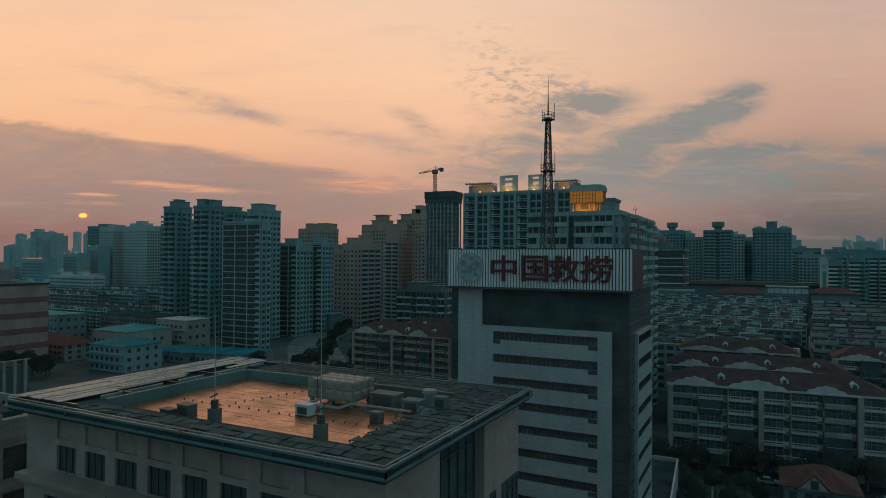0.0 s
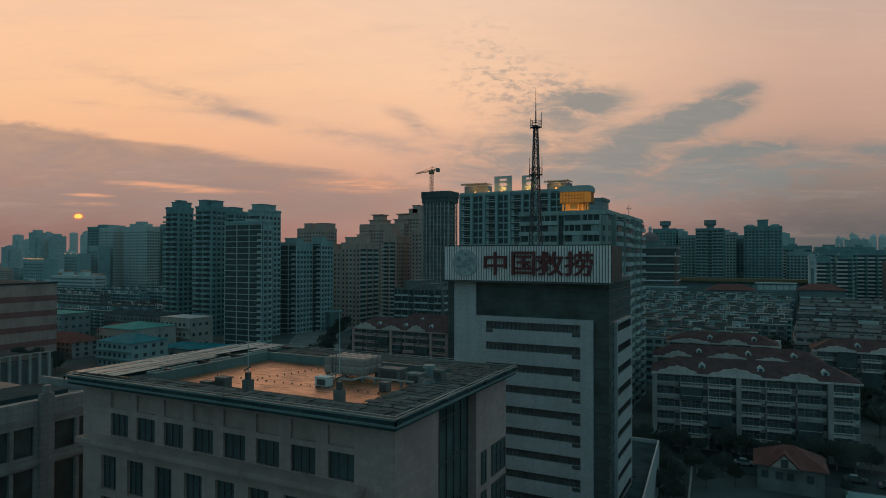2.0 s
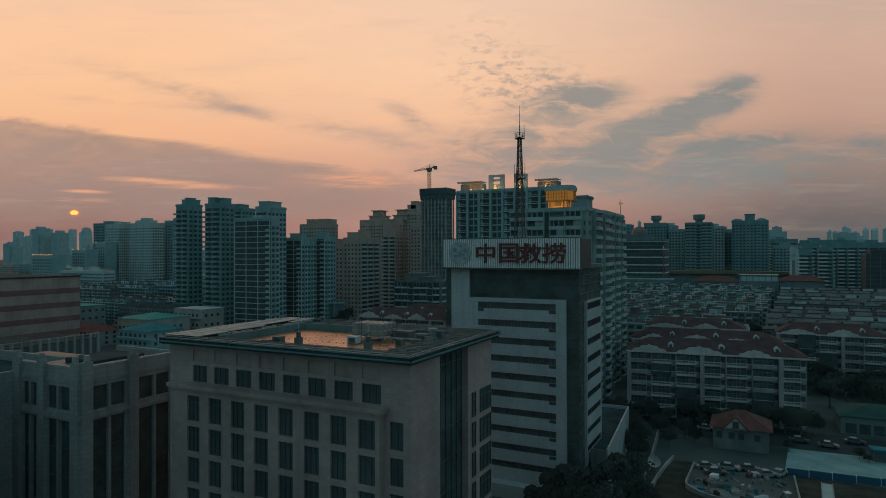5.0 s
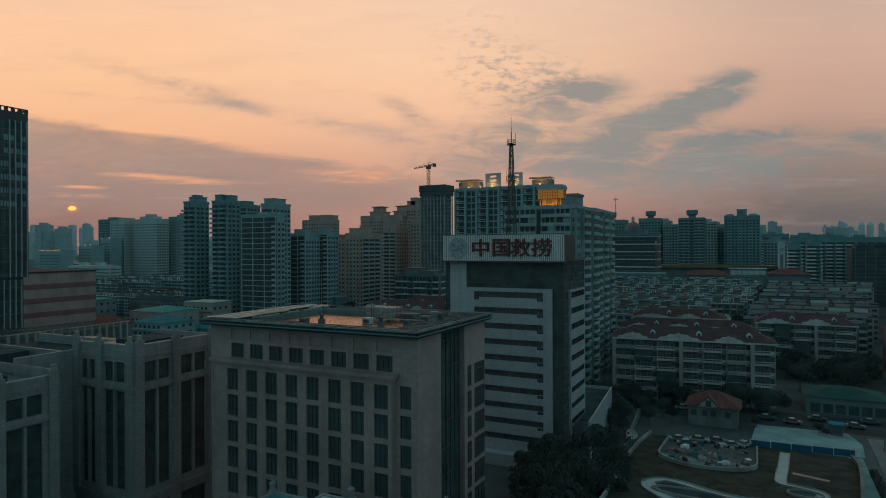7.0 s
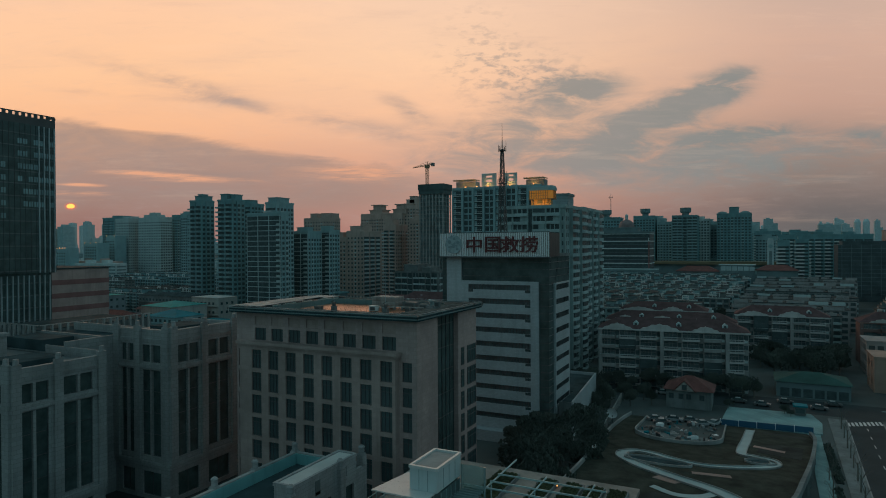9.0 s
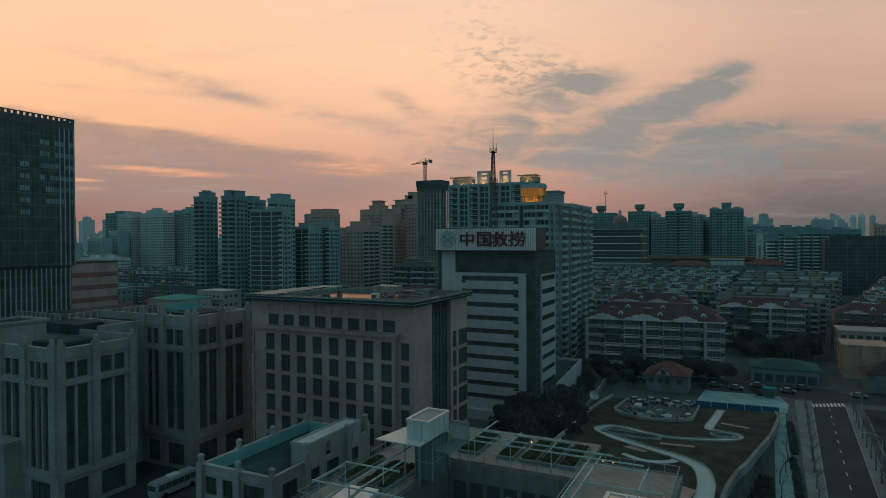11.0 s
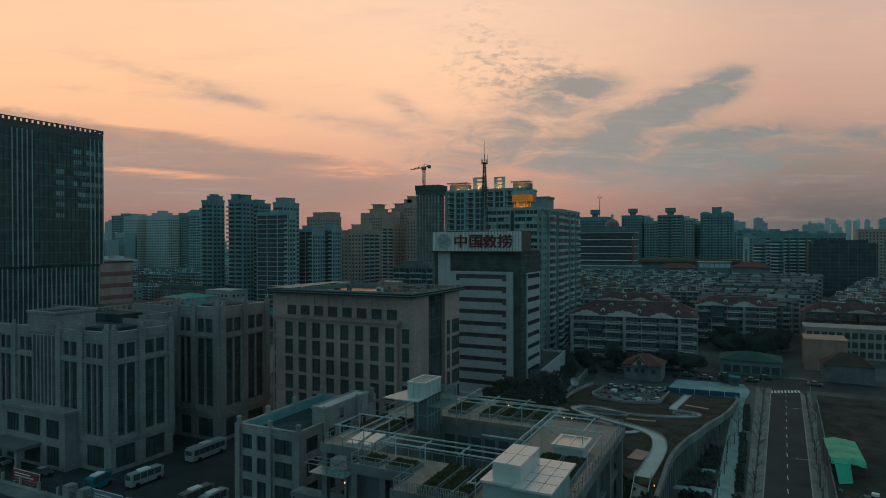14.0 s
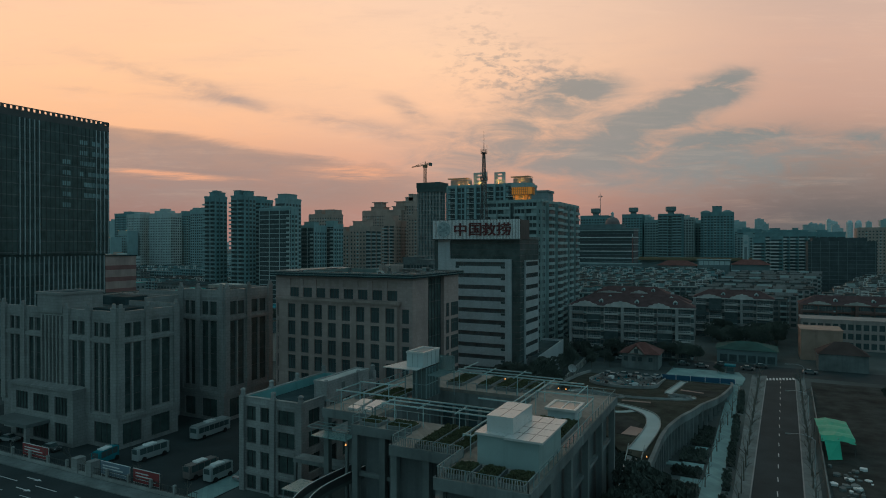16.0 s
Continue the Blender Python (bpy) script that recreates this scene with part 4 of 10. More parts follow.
def facade(t, p0, p1, zt, bays, levels, thick=0.5, mat_=None, base_z=0.0):
    """A wall from plan point p0 to p1 with bays (s0, s1, cols) along it and window levels (z0, z1), openings cut right through."""
    mat_ = mat_ or GREYSTONE
    L = math.hypot(p1[0] - p0[0], p1[1] - p0[1])
    along_x = abs(p1[0] - p0[0]) > abs(p1[1] - p0[1])
    ss = [0.0] + [e for a, b, _ in bays for e in (a, b)] + [L]
    zz = sorted([base_z, zt] + [e for lv in levels for e in lv])
    part("wall", Geo().pierced(p0, "x" if along_x else "y", ss, zz, lambda i, j: i % 2 == 1 and j % 2 == 1, thick), mat_, t)
    for a, b, cols in bays:
        for z0, z1 in levels:
            m = (a + b) / 2
            if along_x:
                bay_window(t, p0[0] + m, p0[1] + thick - 0.1, z0, z1, b - a, cols)
            else:
                bay_window(t, p0[0] - thick + 0.1, p0[1] + m, z0, z1, b - a, cols, math.pi / 2)


def grey_offices():
    t = thing("office_building", (-90, 6, 0), "grey stone office building with tall glazed bays and corner parapets", "building")
    lv = [(0.8, 5.1), (7.2, 21.4), (22.7, 25.6)]
    # front block
    facade(t, (-109, -6.5), (-69.8, -6.5), 28.0, [(2.6, 6.4, 2), (9.6, 13.8, 2), (15.2, 21.8, 5), (24.6, 28.9, 3), (31.8, 37.1, 3)], lv)
    facade(t, (-69.8, -6.0), (-69.8, 8.3), 28.0, [(0.6, 5.0, 2), (7.4, 12.2, 2)], lv)
    part("core", Geo().box(-109, -70.4, -5.9, 8.2, 0, 27.0), SLATE, t)
    part("core", Geo().box(-109, -80.7, 8.2, 40, 0, 27.2), SLATE, t)
    # rear block
    lv2 = [(0.8, 5.1), (8.0, 23.6), (25.0, 28.2)]
    facade(t, (-80.1, 17.8), (-65.6, 17.8), 31.0, [(1.8, 5.2, 2), (7.4, 12.2, 2)], lv2)
    facade(t, (-65.6, 18.3), (-65.6, 34.0), 31.0, [(1.3, 6.1, 2), (8.4, 13.6, 2)], lv2)
    part("core", Geo().box(-80.1, -66.2, 18.4, 34, 0, 30.0), SLATE, t)
    parts("link_wall", boxes((-80.6, -80.1, 8.3, 17.8, 0, 29.5), (-80.1, -69.9, 8.22, 8.32, 0, 27.9)), GREYSTONE, t)
    part("link_roof", Geo().box(-109, -80.2, 9, 36, 27.2, 27.5), ROOFFELT, t)
    # string courses
    for x0, x1, y0, y1, z, h, o in ((-109, -69.8, -6.5, -6.1, 21.65, 0.75, 0.35), (-70.2, -69.8, -6.05, 8.3, 21.66, 0.73, 0.34), (-80.1, -65.6, 17.8, 18.2, 23.9, 0.75, 0.35), (-66.0, -65.6, 18.25, 34, 23.91, 0.73, 0.34),
                                    (-109, -69.8, -6.5, -6.1, 5.9, 0.8, 0.3), (-70.2, -69.8, -6.05, 8.3, 5.91, 0.78, 0.29), (-80.1, -65.6, 17.8, 18.2, 6.2, 0.8, 0.3), (-66.0, -65.6, 18.25, 34, 6.21, 0.78, 0.29)):
        part("string_course", Geo().box(x0 - o, x1 + o, y0 - o, y1 + o, z, z + h), GREYSTONE, t)
    # pilasters with round-topped finials
    pl = [(x - 0.8, x + 0.8, -7.0, -6.45, 6.7, zt) for x, zt in ((-108.4, 28.6), (-101.1, 28.3), (-85.6, 28.3), (-78.6, 28.6), (-70.6, 28.8))]
    pl += [(-69.85, -69.35, y - 0.7, y + 0.7, 6.7, 28.7) for y in (-5.9, 0.4, 7.7)]
    pl += [(x - 0.75, x + 0.75, 17.3, 17.85, 7.0, 31.6) for x in (-79.3, -73.6, -66.3)]
    pl += [(-65.65, -65.15, y - 0.75, y + 0.75, 7.0, 31.7) for y in (18.6, 25.6, 33.2)]
    parts("pilaster", boxes(*pl), GREYSTONE, t)
    parts("finial", [Geo().cyl((r[0] + r[1]) / 2, (r[2] + r[3]) / 2, r[5], r[5] + 0.9, 0.45, 0.36, 10) for r in pl], GREYSTONE, t)
    # stone fins split the tall windows; the middle bay is fluted up through the cornice
    fins = [(-109 + (a + b) / 2 - 0.22, -109 + (a + b) / 2 + 0.22, -6.62, -6.0, z0, z1) for a, b in ((2.6, 6.4), (9.6, 13.8), (24.6, 28.9)) for z0, z1 in lv[1:]]
    fins += [(x - 0.2, x + 0.2, -6.62, -6.0, z0, z1) for x in (-75.4, -73.7) for z0, z1 in lv[1:]]
    fins += [(-70.25, -69.68, -6.0 + (a + b) / 2 - 0.22, -6.0 + (a + b) / 2 + 0.22, z0, z1) for a, b in ((0.6, 5.0), (7.4, 12.2)) for z0, z1 in lv[1:]]
    fins += [(-80.1 + (a + b) / 2 - 0.2, -80.1 + (a + b) / 2 + 0.2, 17.68, 18.3, z0, z1) for a, b in ((1.8, 5.2), (7.4, 12.2)) for z0, z1 in lv2[1:]]
    fins += [(-66.05, -65.48, 18.3 + (a + b) / 2 - 0.2, 18.3 + (a + b) / 2 + 0.2, z0, z1) for a, b in ((1.3, 6.1), (8.4, 13.6)) for z0, z1 in lv2[1:]]
    fins += [(-93.9 + k * 1.28, -93.45 + k * 1.28, -7.2, -6.1, 6.8, 26.4) for k in range(6)]
    parts("stone_fin", boxes(*fins), GREYSTONE, t)
    part("fluted_glazing", Geo().box(-93.8, -87.2, -6.72, -6.6, 6.8, 26.2), BAYGLASS, t, "tall dark glazing between stone flutes")
    # upper moulding under the parapet
    for x0, x1, y0, y1, z in ((-109, -69.8, -6.5, -6.1, 26.35), (-70.2, -69.8, -6.05, 8.3, 26.36), (-80.1, -65.6, 17.8, 18.2, 29.0), (-66.0, -65.6, 18.25, 34, 29.01)):
        part("moulding", Geo().box(x0 - 0.18, x1 + 0.18, y0 - 0.18, y1 + 0.18, z, z + 0.3).box(x0 - 0.1, x1 + 0.1, y0 - 0.1, y1 + 0.1, z - 0.25, z), GREYSTONE, t)
    # parapets and raised middle
    part("raised_bay", Geo().box(-95.6, -87.0, -6.9, 2.5, 27.0, 30.9), GREYSTONE, t)
    parts("raised_bay_rim", boxes((-95.9, -86.7, -7.2, -6.5, 30.9, 31.4), (-95.9, -86.7, 2.1, 2.8, 30.9, 31.4), (-95.9, -95.2, -6.5, 2.1, 30.9, 31.4), (-87.4, -86.7, -6.5, 2.1, 30.9, 31.4)), GREYSTONE, t)
    part("raised_bay_roof", Geo().box(-95.2, -87.4, -6.5, 2.1, 30.9, 31.0), ROOFFELT, t)
    parts("parapet", boxes((-109, -69.8, -5.98, -5.6, 27.0, 28.02), (-70.7, -70.32, -5.6, 8.3, 27.0, 28.02), (-80.1, -65.6, 18.31, 18.6, 30.0, 31.02), (-66.5, -66.12, 18.6, 34, 30.0, 31.02), (-80.1, -66.5, 33.6, 34, 30, 31.0),
                            (-86, -71, 8.35, 8.7, 27.2, 28.6), (-100, -80.7, 16, 16.4, 27.5, 29.4), (-109, -86, 29, 29.4, 27.5, 29.2)), GREYSTONE, t)
    parts("roof_plant", boxes((-84, -76, -2, 5, 27.0, 27.9), (-106, -98, 0, 8, 27, 28.3), (-99, -88, 9, 15, 27.5, 29.2), (-77, -70, 23, 31, 30, 30.8)), ROOFFELT, t)
    # lower projecting entrance storey with portico
    facade(t, (-100.8, -9.6), (-79.4, -9.6), 11.3, [(2.0, 6.2, 4), (8.0, 13.4, 5), (15.4, 19.6, 4)], [(0.6, 4.6), (6.2, 10.0)])
    parts("porch_side", boxes((-100.8, -100.2, -9.1, -6.5, 0, 11.3), (-80.0, -79.4, -9.1, -6.5, 0, 11.3)), GREYSTONE, t)
    part("porch_roof", Geo().box(-101.2, -79.0, -10.0, -6.5, 11.3, 11.9), GREYSTONE, t)
    part("portico_canopy", Geo().box(-99.5, -87.0, -14.5, -9.6, 4.3, 5.0), SLATE, t, "dark flat entrance canopy")
    for x in (-98.8, -87.8):
        part("portico_column", Geo().box(x - 0.4, x + 0.4, -14.2, -13.4, 0.05, 4.3), GREYSTONE, t)


def glass_tower():
    t = thing("glass_tower", (-180, 35, 0), "tall dark glass curtain-wall tower with silver vertical fins", "building")
    X0, X1, Y0, Y1, Z = -205, -160.3, 4.0, 57.0, 85.0
    part("glazing", Geo().box(X0, X1, Y0, Y1, 38.4, 81.6), TINTED, t)
    part("lower_glazing", Geo().box(X0, X1 - 0.8, Y0, Y1 - 1.0, 0, 38.4), TINTED, t)
    parts("floor_band", boxes(*[(X0 - 0.05, X1 + 0.06, Y0 - 0.06, Y1, 39.0 + k * 3.6, 39.3 + k * 3.6) for k in range(12)]), SLATE, t)
    parts("floor_band", boxes(*[(X0, X1 - 0.74, Y0, Y1 - 0.95, 3.0 + k * 3.6, 3.3 + k * 3.6) for k in range(10)]), SLATE, t)
    fin = mesh_of("fin", Geo().box(0.0, 0.38, -0.14, 0.14, 0, 43.0), SILVER)
    low = mesh_of("lower_fin", Geo().box(0.0, 0.5, -0.13, 0.13, 0, 37.0), SILVER)
    y = Y1 - 0.5
    k = 0
    while y > Y0:
        # a run of closer fins towards the corner
        if k % 17 < 4 or k % 17 == 16:
            piece("fin", fin, t, (X1, y, 38.5))
        piece("lower_fin", low, t, (X1 - 0.8, y - 1.2, 0.8))
        y -= 1.5
        k += 1
    bar = mesh_of("mullion", Geo().box(0.0, 0.1, -0.05, 0.05, 0, 43.0), FRAME)
    for i in range(int((Y1 - Y0) / 1.5)):
        piece("mullion", bar, t, (X1, Y1 - 1.25 - i * 1.5, 38.5))
    # light in the glass near the corner is painted as pale panes
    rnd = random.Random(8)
    pane = mesh_of("pane", Geo().box(0.0, 0.05, -0.6, 0.6, 0, 1.5), LITPANE)
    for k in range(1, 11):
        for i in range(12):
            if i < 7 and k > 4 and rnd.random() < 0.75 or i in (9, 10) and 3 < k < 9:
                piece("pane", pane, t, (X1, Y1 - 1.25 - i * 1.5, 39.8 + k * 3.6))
    parts("crown_rail", boxes((X1 - 0.25, X1, Y0, Y1, 84.7, Z), (X1 - 0.25, X1, Y0, Y1, 81.6, 83.8), (X0, X1 - 0.25, Y1 - 0.25, Y1, 84.4, Z)), FRAME, t)
    post = mesh_of("crown_post", Geo().box(-0.25, 0, -0.5, 0.5, 83.8, 84.7), FRAME)
    y = Y1 - 0.4
    while y > Y0:
        piece("crown_post", post, t, (X1, y, 0))
        y -= 1.75
    part("roof_plant", Geo().box(X0 + 4, X1 - 6, Y0 + 6, Y1 - 6, 81.6, 83.4), SLATE, t)


# ---------------------------------------------------------------- blocks of flats and far towers
def tower(name, x0, x1, y0, y1, zt, label, wall, bay=3.4, pier=1.2, floor=3.0, span=1.2, glass=None, caps=(), balcony=0, base=0.0, category="building", side=True, group=""):
    """Core of glass with proud piers and spandrels, roof edge, roof houses."""
    glass = glass or GLASS
    t = thing(name, ((x0 + x1) / 2, (y0 + y1) / 2, base), label, category, group)
    part("glazing", Geo().box(x0 + 0.3, x1 - 0.3, y0 + 0.3, y1 - 0.3, base, zt - 0.5), glass, t)
    g = Geo()
    nx = max(2, round((x1 - x0) / bay))
    ny = max(2, round((y1 - y0) / bay))
    for i in range(nx + 1):
        x = x0 + (x1 - x0 - pier) * i / nx
        g.box(x, x + pier, y0, y0 + 0.3, base, zt)
    for j in range(ny + 1):
        y = y0 + 0.3 + (y1 - y0 - 0.3 - pier) * j / ny
        g.box(x1 - 0.3, x1, y, y + pier, base, zt).box(x0, x0 + 0.3, y, y + pier, base, zt)
    part("pier", g, wall, t, kind="stuff")
    s = Geo()
    n = int((zt - base) / floor)
    for k in range(n + 1):
        z = base + k * floor
        s.box(x0 + 0.02, x1 - 0.02, y0 + 0.06, y0 + 0.32, max(base, z - span * 0.4), min(zt, z + span * 0.6))
        s.box(x1 - 0.32, x1 - 0.06, y0 + 0.3, y1, max(base, z - span * 0.4), min(zt, z + span * 0.6))
        s.box(x0 + 0.06, x0 + 0.32, y0 + 0.3, y1, max(base, z - span * 0.4), min(zt, z + span * 0.6))
    part("spandrel", s, wall, t, kind="stuff")
    if balcony:
        b = Geo()
        for k in range(1, n):
            z = base + k * floor
            for i in range(0, nx, balcony):
                x = x0 + (x1 - x0 - pier) * i / nx + pier
                w = (x1 - x0 - pier) / nx - pier
                b.box(x - 0.2, x + w + 0.2, y0 - 1.0, y0 + 0.1, z - 0.15, z + 0.85)
            for j in range(0, ny, balcony):
                y = y0 + 0.3 + (y1 - y0 - 0.3 - pier) * j / ny + pier
                w = (y1 - y0 - 0.3 - pier) / ny - pier
                if side:
                    b.box(x1 - 0.1, x1 + 1.0, y - 0.2, y + w + 0.2, z - 0.15, z + 0.85)
        part("balcony", b, wall, t, kind="stuff")
    part("roof", Geo().box(x0 - 0.2, x1 + 0.2, y0 - 0.2, y1 + 0.2, zt, zt + 0.5), wall, t)
    for a, b_, c, d, h in caps:
        part("roof_house", Geo().box(x0 + a * (x1 - x0), x0 + b_ * (x1 - x0), y0 + c * (y1 - y0), y0 + d * (y1 - y0), zt + 0.5, zt + 0.5 + h), wall, t)
    return t

# ---------------------------------------------------------------- low stone block with finials, next to the roof garden
def low_block():
    t = thing("annex_building", (-26, 3, 0), "low grey stone annex with finials and a teal-lined sunken roof", "building")
    X0, X1, Y0, Y1 = -32.6, -20.3, -10.3, 12.2
    lv = [(0.3, 2.7), (3.95, 6.9), (8.1, 10.75), (11.9, 14.35)]
    ZW = 15.8
    facade(t, (X0, Y0), (X1, Y0), ZW, [(0.65, 2.75, 2), (3.75, 6.2, 2), (7.45, 11.0, 2)], lv, mat_=PLAINSTONE)
    facade(t, (X1, Y0 + 0.5), (X1, Y1), ZW, [(1.5, 4.6, 2), (6.2, 9.3, 2), (11.0, 14.0, 2), (16, 19, 2)], lv, mat_=PLAINSTONE)
    parts("side_wall", boxes((X0, X0 + 0.5, Y0 + 0.5, Y1, 0, ZW), (X0 + 0.5, X1 - 0.5, Y1 - 0.5, Y1, 0, ZW)), PLAINSTONE, t)
    part("roof_deck", Geo().box(X0 + 0.5, X1 - 0.5, Y0 + 0.5, Y1 - 0.5, 13.9, 14.3), ROOFFELT, t)
    parts("parapet_lining", boxes((X0 + 0.5, X0 + 0.62, Y0 + 0.6, Y1 - 0.5, 14.3, ZW + 0.02), (X0 + 0.62, X1 - 2.9, Y1 - 0.62, Y1 - 0.5, 14.3, ZW + 0.02)), TEALLINING, t, "teal lining inside the parapet")
    parts("coping", boxes((X0 - 0.1, X0 + 0.48, Y0 - 0.1, Y1 + 0.1, ZW + 0.03, ZW + 0.16), (X0 + 0.48, X1 + 0.1, Y0 - 0.1, Y0 + 0.5, ZW + 0.03, ZW + 0.16), (X0 + 0.48, X1 + 0.1, Y1 - 0.48, Y1 + 0.1, ZW + 0.03, ZW + 0.16), (X1 - 0.4, X1 + 0.1, Y0 + 0.5, -3.2, ZW + 0.03, ZW + 0.16)), PALECONC, t)
    part("stair_house", Geo().box(-23.2, -20.35, -3.1, 9.8, 14.3, 17.7), PLAINSTONE, t)
    parts("stair_coping", boxes((-23.3, -22.95, -3.2, 9.9, 17.7, 18.1), (-20.6, -20.25, -3.2, 9.9, 17.7, 18.1), (-22.95, -20.6, -3.2, -2.85, 17.7, 18.1), (-22.95, -20.6, 9.55, 9.9, 17.7, 18.1)), PLAINSTONE, t)
    part("stair_roof", Geo().box(-22.9, -20.65, -2.8, 9.5, 17.7, 17.95), PALEROOF, t, "pale sunken roof of the stair house")
    parts("stair_opening", boxes((-20.34, -20.3, 1.0, 2.0, 15.4, 17.2), (-20.34, -20.3, 6.2, 7.6, 15.2, 17.0)), SLATE, t)
    for x, y in ((X0, Y0), (-26.0, Y0), (X1, Y0), (X0, -3.3), (X0, 3.8), (X0, 12.0), (-20.9, 12.0), (X1, -3.6), (X1, 6.2)):
        part("pilaster", Geo().box(x - 0.5, x + 0.5, y - 0.5, y + 0.5, 0, ZW + 0.2 if y < -5 or x < -30 else 17.2), PLAINSTONE, t)
        z = ZW + 0.2 if y < -5 or x < -30 else 17.2
        part("finial", Geo().box(x - 0.42, x + 0.42, y - 0.42, y + 0.42, z, z + 0.15).cyl(x, y, z + 0.15, z + 0.95, 0.4, 0.4, 12).cyl(x, y, z + 0.95, z + 1.05, 0.48, 0.48, 12).cyl(x, y, z + 1.05, z + 1.25, 0.42, 0.26, 12), PLAINSTONE, t)
    part("string_course", Geo().box(X0 - 0.2, X1 + 0.2, Y0 - 0.2, Y0 - 0.005, 3.0, 3.4), PLAINSTONE, t)
    part("string_course", Geo().box(X0 - 0.12, X1 + 0.12, Y0 - 0.12, Y0 - 0.005, 14.75, 14.95), PLAINSTONE, t)


# ---------------------------------------------------------------- stepped building with the roof garden
ZR = 19.0


def railing(parent, a, b, z, panel=True):
    """Posts, a top rail and patterned infill along a roof edge."""
    L = math.hypot(b[0] - a[0], b[1] - a[1])
    n = max(1, round(L / 1.6))
    part("top_rail", Geo().beam((*a, z + 1.1), (*b, z + 1.1), 0.07), TEALSTEEL, parent)
    for i in range(n + 1):
        x, y = a[0] + (b[0] - a[0]) * i / n, a[1] + (b[1] - a[1]) * i / n
        part("post", Geo().box(x - 0.04, x + 0.04, y - 0.04, y + 0.04, z, z + 1.1), TEALSTEEL, parent)
    if panel:
        g = Geo()
        m = int(L / 0.28)
        rnd = random.Random(int(L * 10))
        for i in range(m):
            f = (i + 0.5) / m
            x, y = a[0] + (b[0] - a[0]) * f, a[1] + (b[1] - a[1]) * f
            dx, dy = (b[0] - a[0]) / L * 0.07, (b[1] - a[1]) / L * 0.07
            lean = rnd.uniform(-0.12, 0.12)
            g.beam((x - lean * dx * 8, y - lean * dy * 8, z + 0.12), (x + lean * dx * 8, y + lean * dy * 8, z + 1.0), 0.09)
        part("infill", g, PALECONC, parent, "pale branching infill bars", kind="stuff")


def planter(x0, x1, y0, y1, z, seed):
    t = thing("planter", ((x0 + x1) / 2, (y0 + y1) / 2, z), "roof garden bed of dark low evergreens in a concrete kerb", "planter", "roof garden beds")
    part("kerb", Geo().box(x0, x1, y0, y0 + 0.18, z, z + 0.45).box(x0, x1, y1 - 0.18, y1, z, z + 0.45).box(x0, x0 + 0.18, y0 + 0.18, y1 - 0.18, z, z + 0.45).box(x1 - 0.18, x1, y0 + 0.18, y1 - 0.18, z, z + 0.45), CONC, t)
    part("soil", Geo().box(x0 + 0.18, x1 - 0.18, y0 + 0.18, y1 - 0.18, z, z + 0.38), EARTH, t)
    rnd = random.Random(seed)
    g = Geo()
    for i in range(int((x1 - x0) * (y1 - y0) * 26)):
        leaf_tuft(g, rnd, rnd.uniform(x0 + 0.25, x1 - 0.25), rnd.uniform(y0 + 0.25, y1 - 0.25), z + rnd.uniform(0.36, 0.56), 0.2)
    part("shrub", g, HEDGE, t, kind="stuff")


def leaf_tuft(g, rnd, x, y, z, s):
    a = rnd.uniform(0, math.pi)
    for k in range(2):
        c, d = math.cos(a + k * 1.6) * s, math.sin(a + k * 1.6) * s
        h = rnd.uniform(0.5, 1.1) * s
        e = rnd.uniform(-0.6, 0.6) * s
        g.add([(x - c, y - d, z - h), (x + c, y + d, z - h * 0.4), (x + c * 0.6 + e, y + d * 0.6 - e, z + h), (x - c * 0.7, y - d * 0.7 + e, z + h * 0.7)], [(0, 1, 2, 3)])


